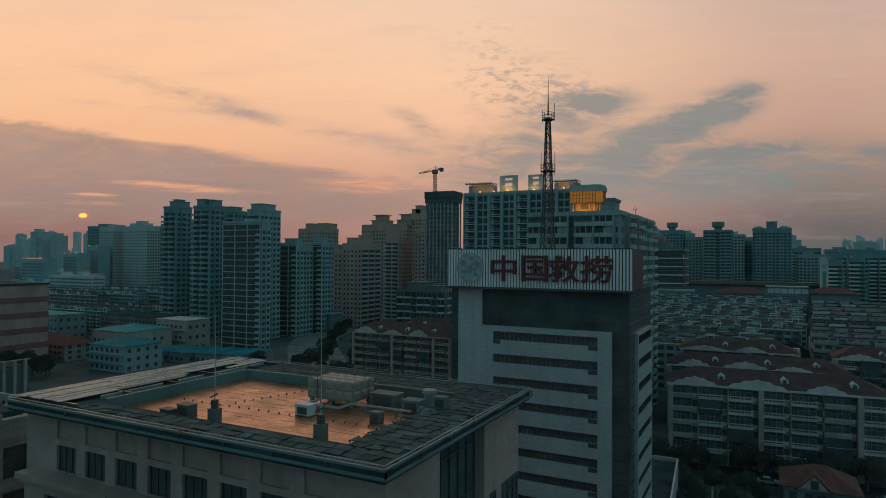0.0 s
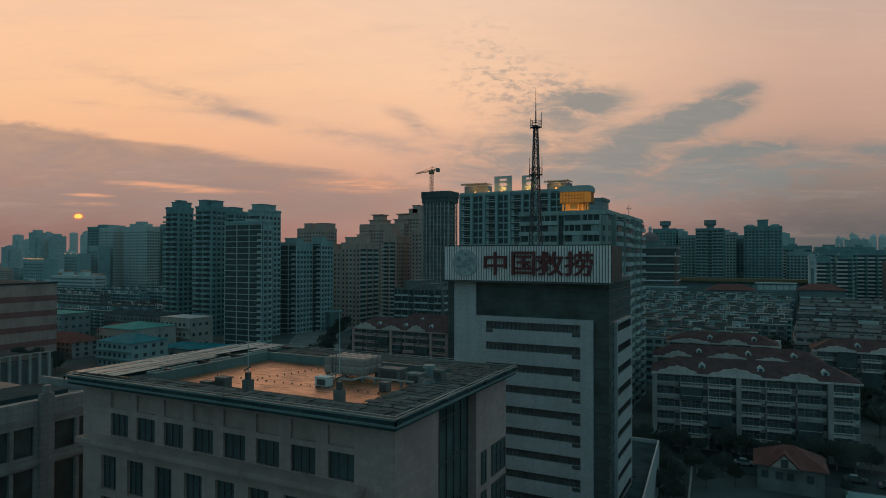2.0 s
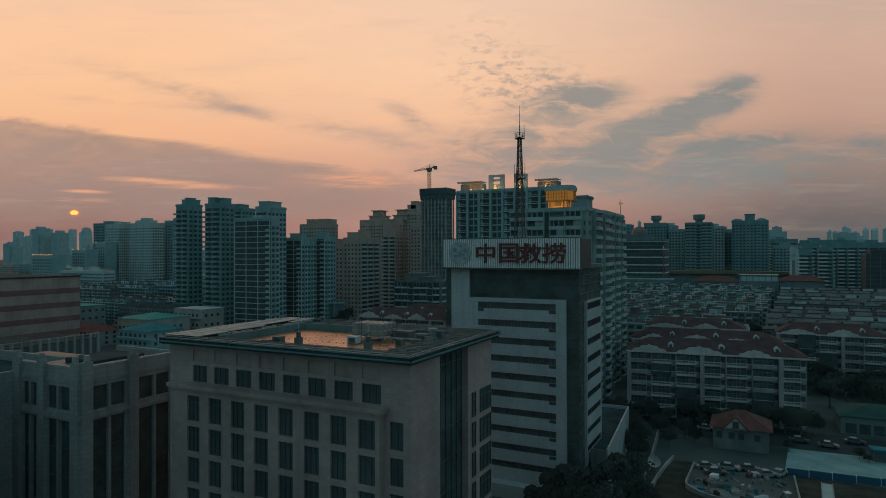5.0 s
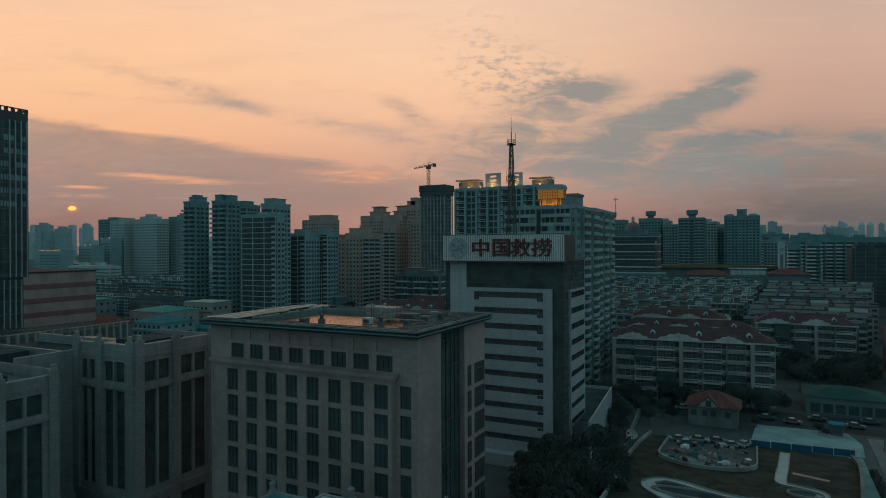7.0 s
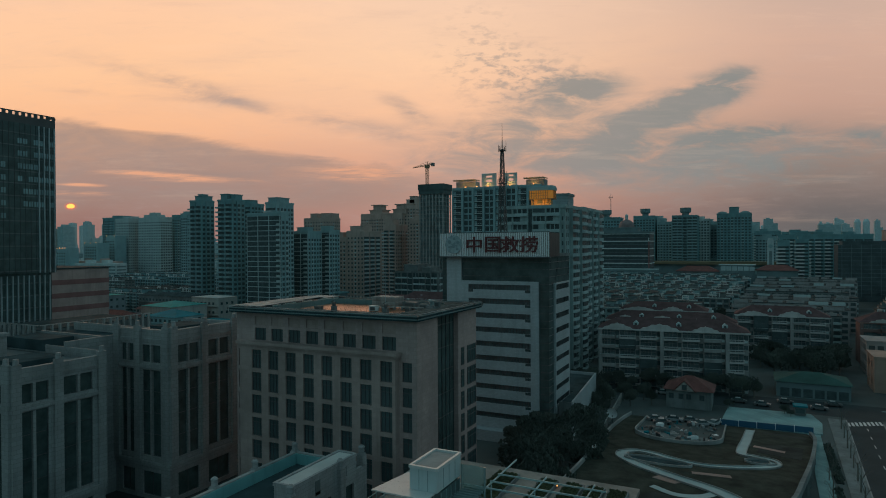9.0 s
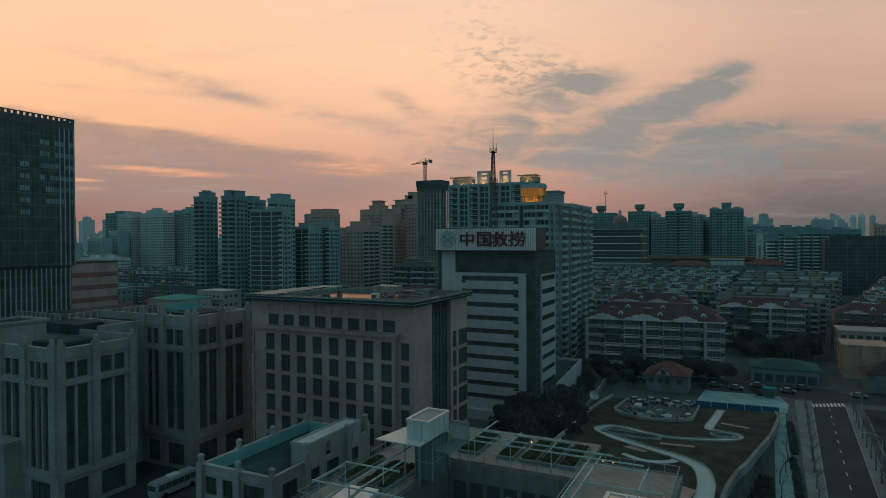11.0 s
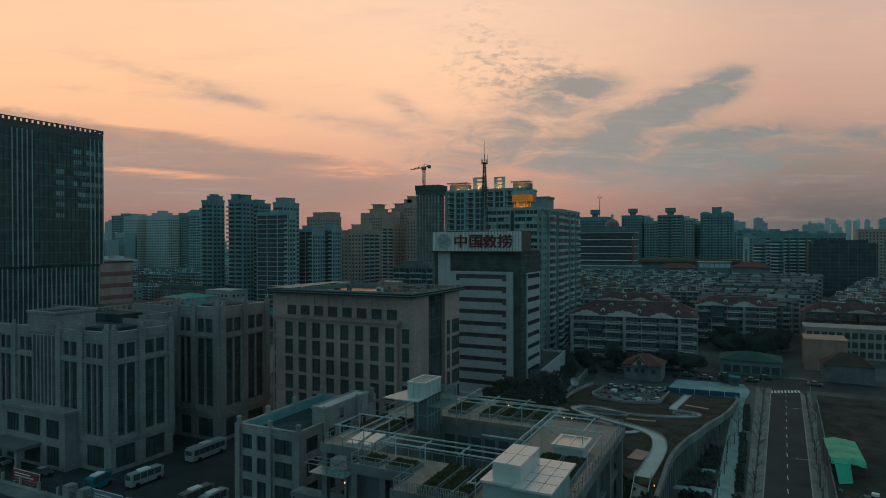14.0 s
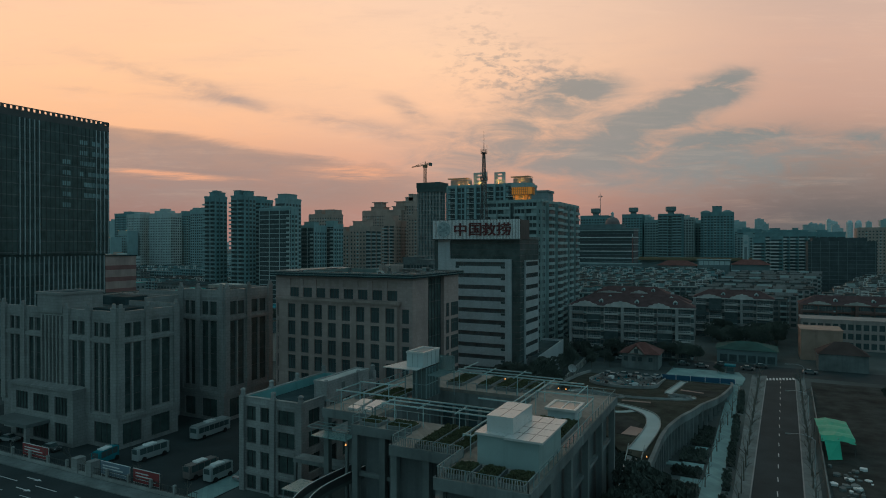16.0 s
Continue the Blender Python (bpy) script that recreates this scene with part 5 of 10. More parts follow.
def roof_garden_building():
    t = thing("garden_building", (10, -12, 0), "stepped concrete building with a planted roof terrace and open court", "building")
    Z = ZR
    # deck in strips round the open court
    CX0, CX1, CY0, CY1 = 0.4, 16.5, -20.2, -1.8
    parts("roof_deck", boxes((-8.0, CX0, -20.6, 11, Z - 0.5, Z), (CX0, CX1, -25.4, CY0, Z - 0.5, Z), (CX0, CX1, CY1, 11, Z - 0.5, Z), (CX1, 27, -25.4, 4, Z - 0.5, Z),
                               (8.5, 17.5, -30.2, -25.4, Z - 0.5, Z), (17.5, 27, -36.8, -25.4, Z - 0.5, Z)), DECKTAN, t)
    fas = [(0.0, 8.5, -25.6, -25.42), (-8.1, -0.02, -20.8, -20.62), (-0.2, -0.02, -25.4, -20.82), (8.4, 17.5, -30.4, -30.22), (17.4, 27.1, -37.0, -36.82), (27.02, 27.2, -36.8, 4), (8.3, 8.48, -30.2, -25.62), (17.3, 17.48, -36.8, -30.42), (13.0, 27.0, 4.02, 4.2), (-8.2, -8.02, -20.6, 11)]
    parts("fascia", boxes(*[(a, b, c, d, Z - 1.05, Z + 0.12) for a, b, c, d in fas]), CONC, t)
    # court walls and inner storeys
    parts("court_wall", boxes((CX0 - 0.3, CX0 - 0.02, CY0, CY1, 6, Z - 0.5), (CX1 + 0.02, CX1 + 0.3, CY0, CY1, 6, Z - 0.5), (CX0, CX1, CY1 + 0.02, CY1 + 0.3, 6, Z - 0.5), (CX0, CX1, CY0 - 0.3, CY0 - 0.02, 6, Z - 0.5)), CONC, t)
    parts("court_window", boxes(*[(CX0 + 0.8 + i * 2.2, CX0 + 2.4 + i * 2.2, CY1 - 0.04, CY1 + 0.01, 13.2, 16.4) for i in range(7)]), GLASS, t)
    part("court_floor", Geo().box(CX0 - 0.3, CX1 + 0.3, CY0 - 0.3, CY1 + 0.3, 5.7, 6.0), CONC, t)
    # added walls behind the columns; the undercroft's shade is in their dark colour
    parts("inner_wall", boxes((-6.6, 0.05, -15, 10, 0, Z - 0.52), (16.9, 23.5, -26, 3, 0, Z - 0.52), (0.1, 16.5, -1.45, 10, 0, Z - 0.52), (1.5, 13.5, -24.4, -20.4, 0, Z - 0.52), (25.2, 25.8, -35.6, 3.0, 0, Z - 1.07), (18.0, 25.1, -35.6, -35.0, 0, Z - 1.07), (9.0, 17.3, -29.2, -28.6, 0, Z - 1.07), (17.4, 17.9, -35.0, -29.3, 0, Z - 1.07), (23.55, 25.15, 2.4, 3.0, 0, Z - 1.07)), UNDERCROFT, t, "walls added under the deck, coloured as dark as its shade")
    parts("lower_slab", boxes((-0.2, 26, -25, -24.45, 12.6, 13.1), (16.1, 26.4, -34, -26.05, 12.6, 13.1), (23.6, 26.4, -20, 3, 12.6, 13.1), (-16, -6.7, -17.4, -15.05, 9.4, 10.0), (16.1, 26.4, -34, -26.05, 6.2, 6.7)), CONC, t)
    for x, y in ((-7.6, -20.2), (-3.6, -20.2), (0.4, -25), (4.4, -25), (8.9, -29.8), (13, -29.8), (17.9, -36.3), (22, -36.3), (26.5, -36.3), (26.5, -29), (26.5, -21), (26.5, -13), (26.5, -5), (26.5, 3.4)):
        part("column", Geo().box(x - 0.4, x + 0.4, y - 0.4, y + 0.4, 0, Z - 0.5), CONC, t)
    # lower terrace on the west
    part("west_terrace", Geo().box(-13.5, -8.25, -14.5, 2, 12.6, 13.2), CONC, t)
    part("west_glass_canopy", Geo().box(-8.0, -2.4, -23.4, -20.9, 16.0, 16.1), TEALPANEL, t, "pale teal glass canopy")
    fr = Geo()
    for y in (-23.4, -22.1, -20.9):
        fr.beam((-8.6, y, 17.2), (-2.2, y, 17.2), 0.09)
    for x in (-8.6, -6.5, -4.4, -2.2):
        fr.beam((x, -23.4, 17.2), (x, -20.9, 17.2), 0.09)
    for x, y in ((-8.0, -23.3), (-2.4, -23.3), (-5.2, -23.3)):
        fr.beam((x, y, 16.0), (x, y, 17.2), 0.08)
    part("canopy_frame", fr, TEALSTEEL, t)
    parts("canopy_column", boxes((-2.7, -2.3, -23.1, -22.7, 0, 15.98), (-15.9, -15.5, -17.4, -17.0, 0, 9.4)), CONC, t)
    # stair house, lift house, white rooms
    # walls take the shaded teal copy, roofs the plain white panel
    part("white_room", Geo().box(19.6, 26.2, -31.2, -23.2, Z, 22.1), TEALCLAD, t, "white panel-clad roof room")
    parts("room_roof", boxes((19.4, 22.7, -31.5, -23.0, 22.1, 22.34), (22.76, 26.8, -31.9, -22.8, 22.1, 22.32)), WHITEPANEL, t)
    part("lift_house", Geo().box(20.4, 23.3, -30.6, -24.4, 22.34, 24.0), WHITEPANEL, t)
    sm = Geo()
    for i in range(1, 4):
        sm.box(22.8, 26.75, -31.9 + i * 2.27 - 0.03, -31.9 + i * 2.27 + 0.03, 22.325, 22.335)
    sm.box(24.1, 24.16, -31.8, -22.9, 22.325, 22.336).box(25.4, 25.46, -31.8, -22.9, 22.325, 22.336)
    part("roof_seam", sm, FRAME, t)
    parts("lift_seam", boxes((20.4, 23.32, -27.53, -27.47, 24.0, 24.012), (21.84, 21.9, -30.62, -24.4, 24.0, 24.012)), FRAME, t)
    part("stair_room", Geo().box(0.0, 2.2, -9.6, -5.6, Z, 23.5), STAIRGLASS, t, "grey teal glazed stair room")
    parts("mullion", boxes(*[(0.0 + i * 0.73, 0.07 + i * 0.73, -9.68, -9.6, Z, 23.5) for i in range(4)], (0.0, 2.2, -9.69, -9.6, Z + 2.0, Z + 2.1), *[(2.2, 2.28, -9.6 + i * 1.0, -9.53 + i * 1.0, Z, 23.5) for i in range(5)], (2.2, 2.29, -9.6, -5.6, Z + 2.0, Z + 2.1)), TEALSTEEL, t)
    parts("canopy_post", boxes((-0.2, -0.08, -11.7, -11.58, Z, 23.5), (1.6, 1.72, -11.7, -11.58, Z, 23.5)), TEALSTEEL, t)
    part("stair_canopy", Geo().add([(-3.7, -12.1, 23.6), (2.0, -12.1, 23.6), (2.0, -5.4, 23.6), (-2.6, -5.4, 23.6), (-3.7, -12.1, 23.72), (2.0, -12.1, 23.72), (2.0, -5.4, 23.72), (-2.6, -5.4, 23.72)], [(3, 2, 1, 0), (4, 5, 6, 7), (0, 1, 5, 4), (1, 2, 6, 5), (2, 3, 7, 6), (3, 0, 4, 7)]), WHITEPANEL, t, "thin white projecting canopy")
    part("stair_tower", Geo().box(-0.55, 2.25, -10.5, -5.4, 23.74, 25.7), TEALWHITE, t)
    parts("stair_seam", boxes(*[(x, x + 0.04, -10.53, -10.5, 23.8, 25.7) for x in (0.4, 1.3)], *[(2.25, 2.28, y, y + 0.04, 23.8, 25.7) for y in (-9.2, -8.0, -6.7)]), TEALSTEEL, t)
    parts("stair_coping", boxes((-0.62, 2.32, -10.57, -10.32, 25.7, 25.98), (-0.62, 2.32, -5.58, -5.33, 25.7, 25.98), (-0.62, -0.37, -10.32, -5.58, 25.7, 25.98), (2.07, 2.32, -10.32, -5.58, 25.7, 25.98)), WHITEPANEL, t)
    part("stair_roof", Geo().box(-0.37, 2.07, -10.32, -5.58, 25.7, 25.8), PALECONC, t)
    # glass screen and louvres beside the stair
    part("glass_screen", Geo().box(2.35, 4.9, -5.5, -5.42, 22.3, 24.9), SCREENGLASS, t, "pale teal clear glass screen")
    parts("screen_post", boxes((4.8, 4.9, -5.62, -5.52, Z, 24.9), (2.4, 2.5, -5.62, -5.52, Z, 24.9)), TEALSTEEL, t)
    parts("louvre", boxes(*[(2.4, 4.6, -9.4 + i * 0.55, -9.3 + i * 0.55, 22.4, 22.6) for i in range(9)]), TEALSTEEL, t)
    # railings of the terrace edges
    for a, b in (((17.6, -36.6), (26.9, -36.6)), ((26.9, -36.6), (26.9, 3.8)), ((8.6, -30.1), (17.4, -30.1)), ((17.6, -36.6), (17.6, -30.3)), ((8.6, -30.1), (8.6, -25.5)), ((0.1, -25.3), (8.5, -25.3)), ((-7.8, -20.5), (-0.1, -20.5)), ((-7.8, -20.5), (-7.8, 10.8)), ((-0.1, -25.2), (-0.1, -20.6)),
                 ((CX0 - 0.2, CY0 - 0.2), (CX1 + 0.2, CY0 - 0.2)), ((CX0 - 0.2, CY1 + 0.2), (CX1 + 0.2, CY1 + 0.2)), ((CX0 - 0.2, CY0), (CX0 - 0.2, CY1)), ((CX1 + 0.2, CY0), (CX1 + 0.2, CY1)), ((13.5, 3.8), (26.9, 3.8))):
        railing(t, a, b, Z + 0.02, a[1] < -30 and b[1] < -30)
    # open steel pergola
    p = thing("pergola", (4, -10, Z), "open pale teal steel pergola frame over the court", "pergola")
    for y, x0, x1 in ((-24.8, 4.0, 19.2), (-23.0, 4.0, 19.2), (-21.5, -5.2, 19.2), (-15.8, -5.2, 1.6), (-17.3, 13.8, 19.2), (-3.4, -0.5, 24.0), (-1.6, 3.8, 20.5), (0.6, 3.8, 15.0), (-10.4, 19.2, 26.9), (-5.0, 19.2, 24.6), (-32.0, 18.3, 19.2)):
        part("beam", Geo().beam((x0, y, 22.1), (x1, y, 22.1), 0.09, 0.16), PERGOLA, p)
    for x, y0, y1 in ((-5.2, -21.5, -15.8), (-1.5, -25.2, -4.0), (0.1, -21.5, -12.2), (4.0, -24.8, -21.5), (9.0, -24.8, -21.5), (14.0, -24.8, -21.5), (18.3, -32.0, -3.4), (19.2, -32.0, -1.6), (24.5, -10.4, -3.4), (26.9, -17.8, -10.4), (3.9, -3.4, 6.0), (8.5, -3.4, 2.4), (13.5, -3.4, 2.4)):
        part("cross_beam", Geo().beam((x, y0, 21.93), (x, y1, 21.93), 0.09, 0.16), PERGOLA, p)
    for x, y in ((-5.2, -20.4), (-5.2, -15.8), (-1.5, -20.4), (-1.5, -14), (4.0, -21.6), (8.6, -22.5), (13.4, -22.2), (18.3, -30.0), (18.3, -24.9), (18.3, -12), (19.2, -20.4), (18.3, -3.4), (24.5, -3.4), (24.5, -10.4), (26.8, -10.4), (26.8, -17.8), (3.9, -1.6), (8.5, -1.6), (13.5, -1.6), (19.2, -10.4)):
        part("post", Geo().box(x - 0.05, x + 0.05, y - 0.05, y + 0.05, Z, 21.86), PERGOLA, p)
    # raised skylight
    s = thing("skylight", (23, -10.6, Z), "square raised skylight with a white frame", "skylight")
    part("upstand", Geo().box(21.5, 25.0, -12.6, -8.8, Z, 20.5), TEALWHITE, s)
    part("rim", Geo().box(21.2, 25.3, -13.0, -12.6, 20.5, 20.8).box(21.2, 25.3, -8.8, -8.4, 20.5, 20.8).box(21.2, 21.6, -12.6, -8.8, 20.5, 20.8).box(24.9, 25.3, -12.6, -8.8, 20.5, 20.8).box(23.17, 23.33, -12.6, -8.8, 20.65, 20.78), WHITEPANEL, s)
    part("pane", Geo().box(21.6, 24.9, -12.6, -8.8, 20.52, 20.68), GLOSSPANE, s)
    for i, (x, y) in enumerate(((-4.0, -17.6), (-1.9, -17.4))):
        k = thing("skylight", (x, y, Z), "low white angled roof light panel", "skylight", "low roof lights")
        part("panel", Geo().add([(x - 0.8, y - 1.9, Z + 0.3), (x + 0.8, y - 1.9, Z + 0.3), (x + 0.8, y + 1.9, Z + 0.7), (x - 0.8, y + 1.9, Z + 0.7), (x - 0.8, y - 1.9, Z), (x + 0.8, y - 1.9, Z), (x + 0.8, y + 1.9, Z), (x - 0.8, y + 1.9, Z)],
                                [(0, 1, 2, 3), (4, 7, 6, 5), (0, 4, 5, 1), (1, 5, 6, 2), (2, 6, 7, 3), (3, 7, 4, 0)]), WHITEPANEL, k)
    # curved walkway with white rails, and a low glass canopy beside it
    wk = thing("walkway", (-2.6, -26, 0), "curved elevated walkway with thin white handrails", "walkway")
    line = smooth_line([(3.0, -40.5), (-0.6, -36.0), (-2.4, -32.0), (-3.1, -28.4), (-2.9, -24), (-2.4, -20.0)], 6)
    L_, R_ = ribbon(line, 1.9)
    part("deck", Geo().strip(L_, R_, 10.95, 0.5), SLATE, wk)
    for e_ in (L_, R_):
        a_, b_ = ribbon(e_, 0.09)
        part("handrail", Geo().strip(a_, b_, 12.05, 0.09), WHITE, wk, "white handrail")
        part("balustrade", Geo().strip(*ribbon(e_, 0.03), 11.9, 0.95), FRAME, wk)
    for x_, y_ in ((-0.6, -36.0), (-3.1, -28.4), (-2.6, -21.5)):
        part("column", Geo().cyl(x_, y_, 0, 10.45, 0.3, n=10), CONC, wk)
    part("lower_canopy", Geo().box(-11.2, -7.2, -25.6, -21.6, 9.0, 9.12), TEALPANEL, wk, "pale teal glass canopy")
    parts("canopy_post", boxes(*[(x_ - 0.08, x_ + 0.08, y_ - 0.08, y_ + 0.08, 0, 9.0) for x_, y_ in ((-11, -25.4), (-7.4, -25.4), (-11, -21.8), (-7.4, -21.8))]), TEALSTEEL, wk)
    # planting beds
    n = 0
    for r in ((18.2, 20.6, -36.2, -32.3), (21.0, 23.4, -36.2, -32.3), (23.8, 26.4, -36.2, -32.3), (11.3, 13.1, -29.7, -21.2), (13.35, 15.2, -29.7, -21.2), (15.45, 17.2, -29.7, -21.2),
              (0.8, 3.6, -24.9, -22.2), (4.6, 8.2, -24.9, -22.2), (20.0, 22.7, -22.3, -12.7), (22.95, 25.7, -22.3, -12.7),
              (0.7, 3.5, 0.3, 8.4), (6.0, 8.1, 0.3, 8.4), (8.9, 11.0, 0.3, 8.4), (11.3, 13.3, 0.3, 8.4), (13.7, 15.8, 0.3, 8.4), (-4.6, -2.6, -14.6, -6.6), (-2.3, -0.9, -14.6, -6.6), (-7.4, -6.0, -14, -6)):
        planter(*r, Z, 100 + n)
        n += 1
    pv = mesh_of("paver", Geo().box(-0.35, 0.35, -0.65, 0.65, 0, 0.08), PINKPAVE)
    for i in range(9):
        o = new("paver", pv)
        o.location = (26.3, -21.6 + i * 1.45, Z)
        tagged(o, "pinkish rectangular stepping slab on the terrace", "paver", "terrace stepping slabs")


# ---------------------------------------------------------------- raised garden with the winding white path
ZG = 5.6
GARDEN = [(-2, 36), (-0.8, 55.8), (-2.7, 87.1), (-1.7, 111.6), (18.6, 111.6), (39.8, 111.6), (40.1, 101.5), (37.9, 80.8), (34.3, 55.1), (31.8, 44.5), (30.3, 33.2), (30.3, 18), (30.3, 2), (28.7, 2), (28.4, 19), (24.6, 20.5), (20.5, 29), (10, 33)]
# the terrace falls away to the yard behind it: y, height
FALL = [(-60, 5.6), (50, 5.6), (60, 5.2), (76, 3.2), (84, 2.35), (103, 1.2), (113, 0.25), (300, 0.25)]


def fall(y):
    for (y0, z0), (y1, z1) in zip(FALL, FALL[1:]):
        if y <= y1:
            return z0 + (z1 - z0) * (y - y0) / (y1 - y0)
    return FALL[-1][1]


def drape(g):
    """Let a mesh built on the level terrace follow its fall; feet near the ground stay."""
    g.v = [(x, y, max(0.02, z + fall(y) - ZG) if z > 1.0 else z) for x, y, z in g.v]
    return g


def terrace(poly, step, z0, thick):
    """A sheet over a plan outline, cut into strips across y so that it can follow the fall."""
    ys = []
    y0, y1 = min(p[1] for p in poly) + 0.05, max(p[1] for p in poly) - 0.05
    n = int((y1 - y0) / step)
    left, right = [], []
    for i in range(n + 1):
        y = y0 + (y1 - y0) * i / n
        xs = [p[0] + (q[0] - p[0]) * (y - p[1]) / (q[1] - p[1]) for p, q in zip(poly, poly[1:] + poly[:1]) if (p[1] - y) * (q[1] - y) <= 0 and p[1] != q[1]]
        left.append((min(xs), y))
        right.append((max(xs), y))
    return Geo().strip(left, right, z0, thick)


def smooth_line(pts, n=6):
    """Points of a smooth curve through plan points."""
    out = []
    for i in range(len(pts) - 1):
        p0, p1, p2, p3 = pts[max(0, i - 1)], pts[i], pts[i + 1], pts[min(len(pts) - 1, i + 2)]
        for k in range(n):
            s = k / n
            out.append(tuple(0.5 * (2 * b + (c - a) * s + (2 * a - 5 * b + 4 * c - d) * s * s + (3 * b - a - 3 * c + d) * s ** 3) for a, b, c, d in zip(p0, p1, p2, p3)))
    return out + [pts[-1]]


def ribbon(pts, w0, w1=None):
    """Left and right edges of a path along a curve."""
    w1 = w0 if w1 is None else w1
    L, R = [], []
    n = len(pts)
    for i, p in enumerate(pts):
        a, b = pts[max(0, i - 1)], pts[min(n - 1, i + 1)]
        dx, dy = b[0] - a[0], b[1] - a[1]
        k = math.hypot(dx, dy) or 1
        w = (w0 + (w1 - w0) * i / (n - 1)) / 2
        L.append((p[0] - dy / k * w, p[1] + dx / k * w))
        R.append((p[0] + dy / k * w, p[1] - dx / k * w))
    return L, R


def park_garden():
    t = thing("garden_terrace", (18, 55, 0), "raised park terrace of dull lawn on a colonnaded wall", "garden", kind="structure")
    part("lawn", drape(terrace(GARDEN, 1.5, ZG, 0.6)), LAWN, t)
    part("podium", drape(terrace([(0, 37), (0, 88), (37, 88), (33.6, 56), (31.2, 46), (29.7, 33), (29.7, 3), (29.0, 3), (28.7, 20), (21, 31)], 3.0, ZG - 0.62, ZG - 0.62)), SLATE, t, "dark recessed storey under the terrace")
    edge = smooth_line([(39.8, 111), (40.1, 101.5), (37.9, 80.8), (34.3, 55.1), (31.8, 44.5), (30.3, 33.2), (30.3, 18), (30.3, 2)], 5)
    L, R = ribbon(edge, 0.5)
    part("parapet", drape(Geo().strip(L, R, ZG + 0.75, 1.5)), CONC, t)
    L, R = ribbon(edge, 0.7)
    part("coping", drape(Geo().strip(L, R, ZG + 0.86, 0.1)), CONC, t)
    for i in range(0, len(edge)):
        x, y = edge[i]
        if y < 92:
            part("column", Geo().box(x - 0.35, x + 0.35, y - 0.35, y + 0.35, 0, fall(y) - 0.6), CONC, t)
    west = smooth_line([(-2, 36), (-0.8, 55.8), (-2.7, 87.1), (-1.7, 112.3)], 5)
    L, R = ribbon(west, 0.4)
    part("parapet", drape(Geo().strip(L, R, ZG + 0.8, 1.4)), PALECONC, t)
    # paths
    main = smooth_line([(27.0, 22.4), (27.2, 25), (27.6, 33), (27.5, 40), (26, 46.6), (22.2, 50.7), (16.7, 53.9), (12.3, 56.5), (7.9, 59.7), (4.9, 63.9), (4.2, 68.3)], 6)
    loop = smooth_line([(4.2, 68.3), (6.2, 71.3), (9.8, 70.6), (14.7, 67.2), (20, 66.1), (25, 68.3), (29.6, 71.7), (31.6, 75.9), (30.9, 79.8), (27.9, 81.2), (25.7, 82.3), (25.6, 87.1), (26.3, 95.7), (27.1, 108.5)], 6)
    for pts, w0, w1, nm in ((main, 2.9, 2.3, "curving white garden path"), (loop, 2.3, 1.9, "curving white garden path round a hollow")):
        L, R = ribbon(pts, w0, w1)
        p = part("path", drape(Geo().strip(L, R, ZG + 0.06, 0.05)), PATHWHITE, t, nm)
        for side, nm2 in ((L, "path_kerb"), (R, "path_kerb")):
            a, b = ribbon(side, 0.14)
            part(nm2, drape(Geo().strip(a, b, ZG + 0.3, 0.3)), PALECONC, p)
    L, R = ribbon(smooth_line([(22.6, 50.2), (20.4, 47.4), (16.5, 46.4), (12.5, 48.6)], 6), 1.6, 1.2)
    part("path", drape(Geo().strip(L, R, ZG + 0.065, 0.05)), PATHWHITE, t, "white branch path")
    # handrails of the ramp that leads down from the path
    for x0, x1 in ((25.7, 27.4), (28.4, 29.4)):
        part("ramp_rail", Geo().beam((x0, 22.3, ZG + 1.1), (x1, 3.0, ZG - 0.4), 0.1).beam((x0, 22.3, ZG + 0.6), (x1, 3.0, ZG - 0.9), 0.07), TEALSTEEL, t)
    part("ramp", Geo().add([(25.7, 22.3, ZG), (28.4, 22.3, ZG), (29.3, 3, ZG - 1.5), (27.4, 3, ZG - 1.5), (25.7, 22.3, ZG - 0.4), (28.4, 22.3, ZG - 0.4), (29.3, 3, ZG - 1.9), (27.4, 3, ZG - 1.9)], [(0, 3, 2, 1), (4, 5, 6, 7), (0, 1, 5, 4), (1, 2, 6, 5), (2, 3, 7, 6), (3, 0, 4, 7)]), CONC, t)
    # sunken basins: dark mouths with low white rims
    for cx, cy, rx, ry, a in ((11.4, 63.8, 6.2, 2.8, -0.1), (29.0, 76.4, 2.8, 2.4, 0.2)):
        ring = [(cx + rx * math.cos(k) * math.cos(a) - ry * math.sin(k) * math.sin(a), cy + rx * math.cos(k) * math.sin(a) + ry * math.sin(k) * math.cos(a)) for k in [2 * math.pi * i / 32 for i in range(33)]]
        part("basin", drape(Geo().prism(ring[:-1], ZG + 0.01, ZG + 0.05)), ROOFFELT, t, "dark sunken basin floor")
        L, R = ribbon(ring, 0.25)
        part("basin_rim", drape(Geo().strip(L, R, ZG + 0.4, 0.4)), PALECONC, t)
    # earth beds and pinkish flagging
    for pts in ([(22.8, 31), (25.6, 31), (26.2, 36), (23.6, 37)], [(11.9, 52.9), (15.8, 51.1), (16.9, 52.8), (12.9, 54.6)], [(18, 58.3), (24.4, 59), (24.1, 60.5), (17.8, 59.5)], [(27.6, 90.5), (33.6, 88.3), (33.8, 89.7), (27.9, 92)]):
        part("flagging", drape(Geo().prism(pts, ZG, ZG + 0.07)), PINKPAVE, t, "pinkish stone flagging")
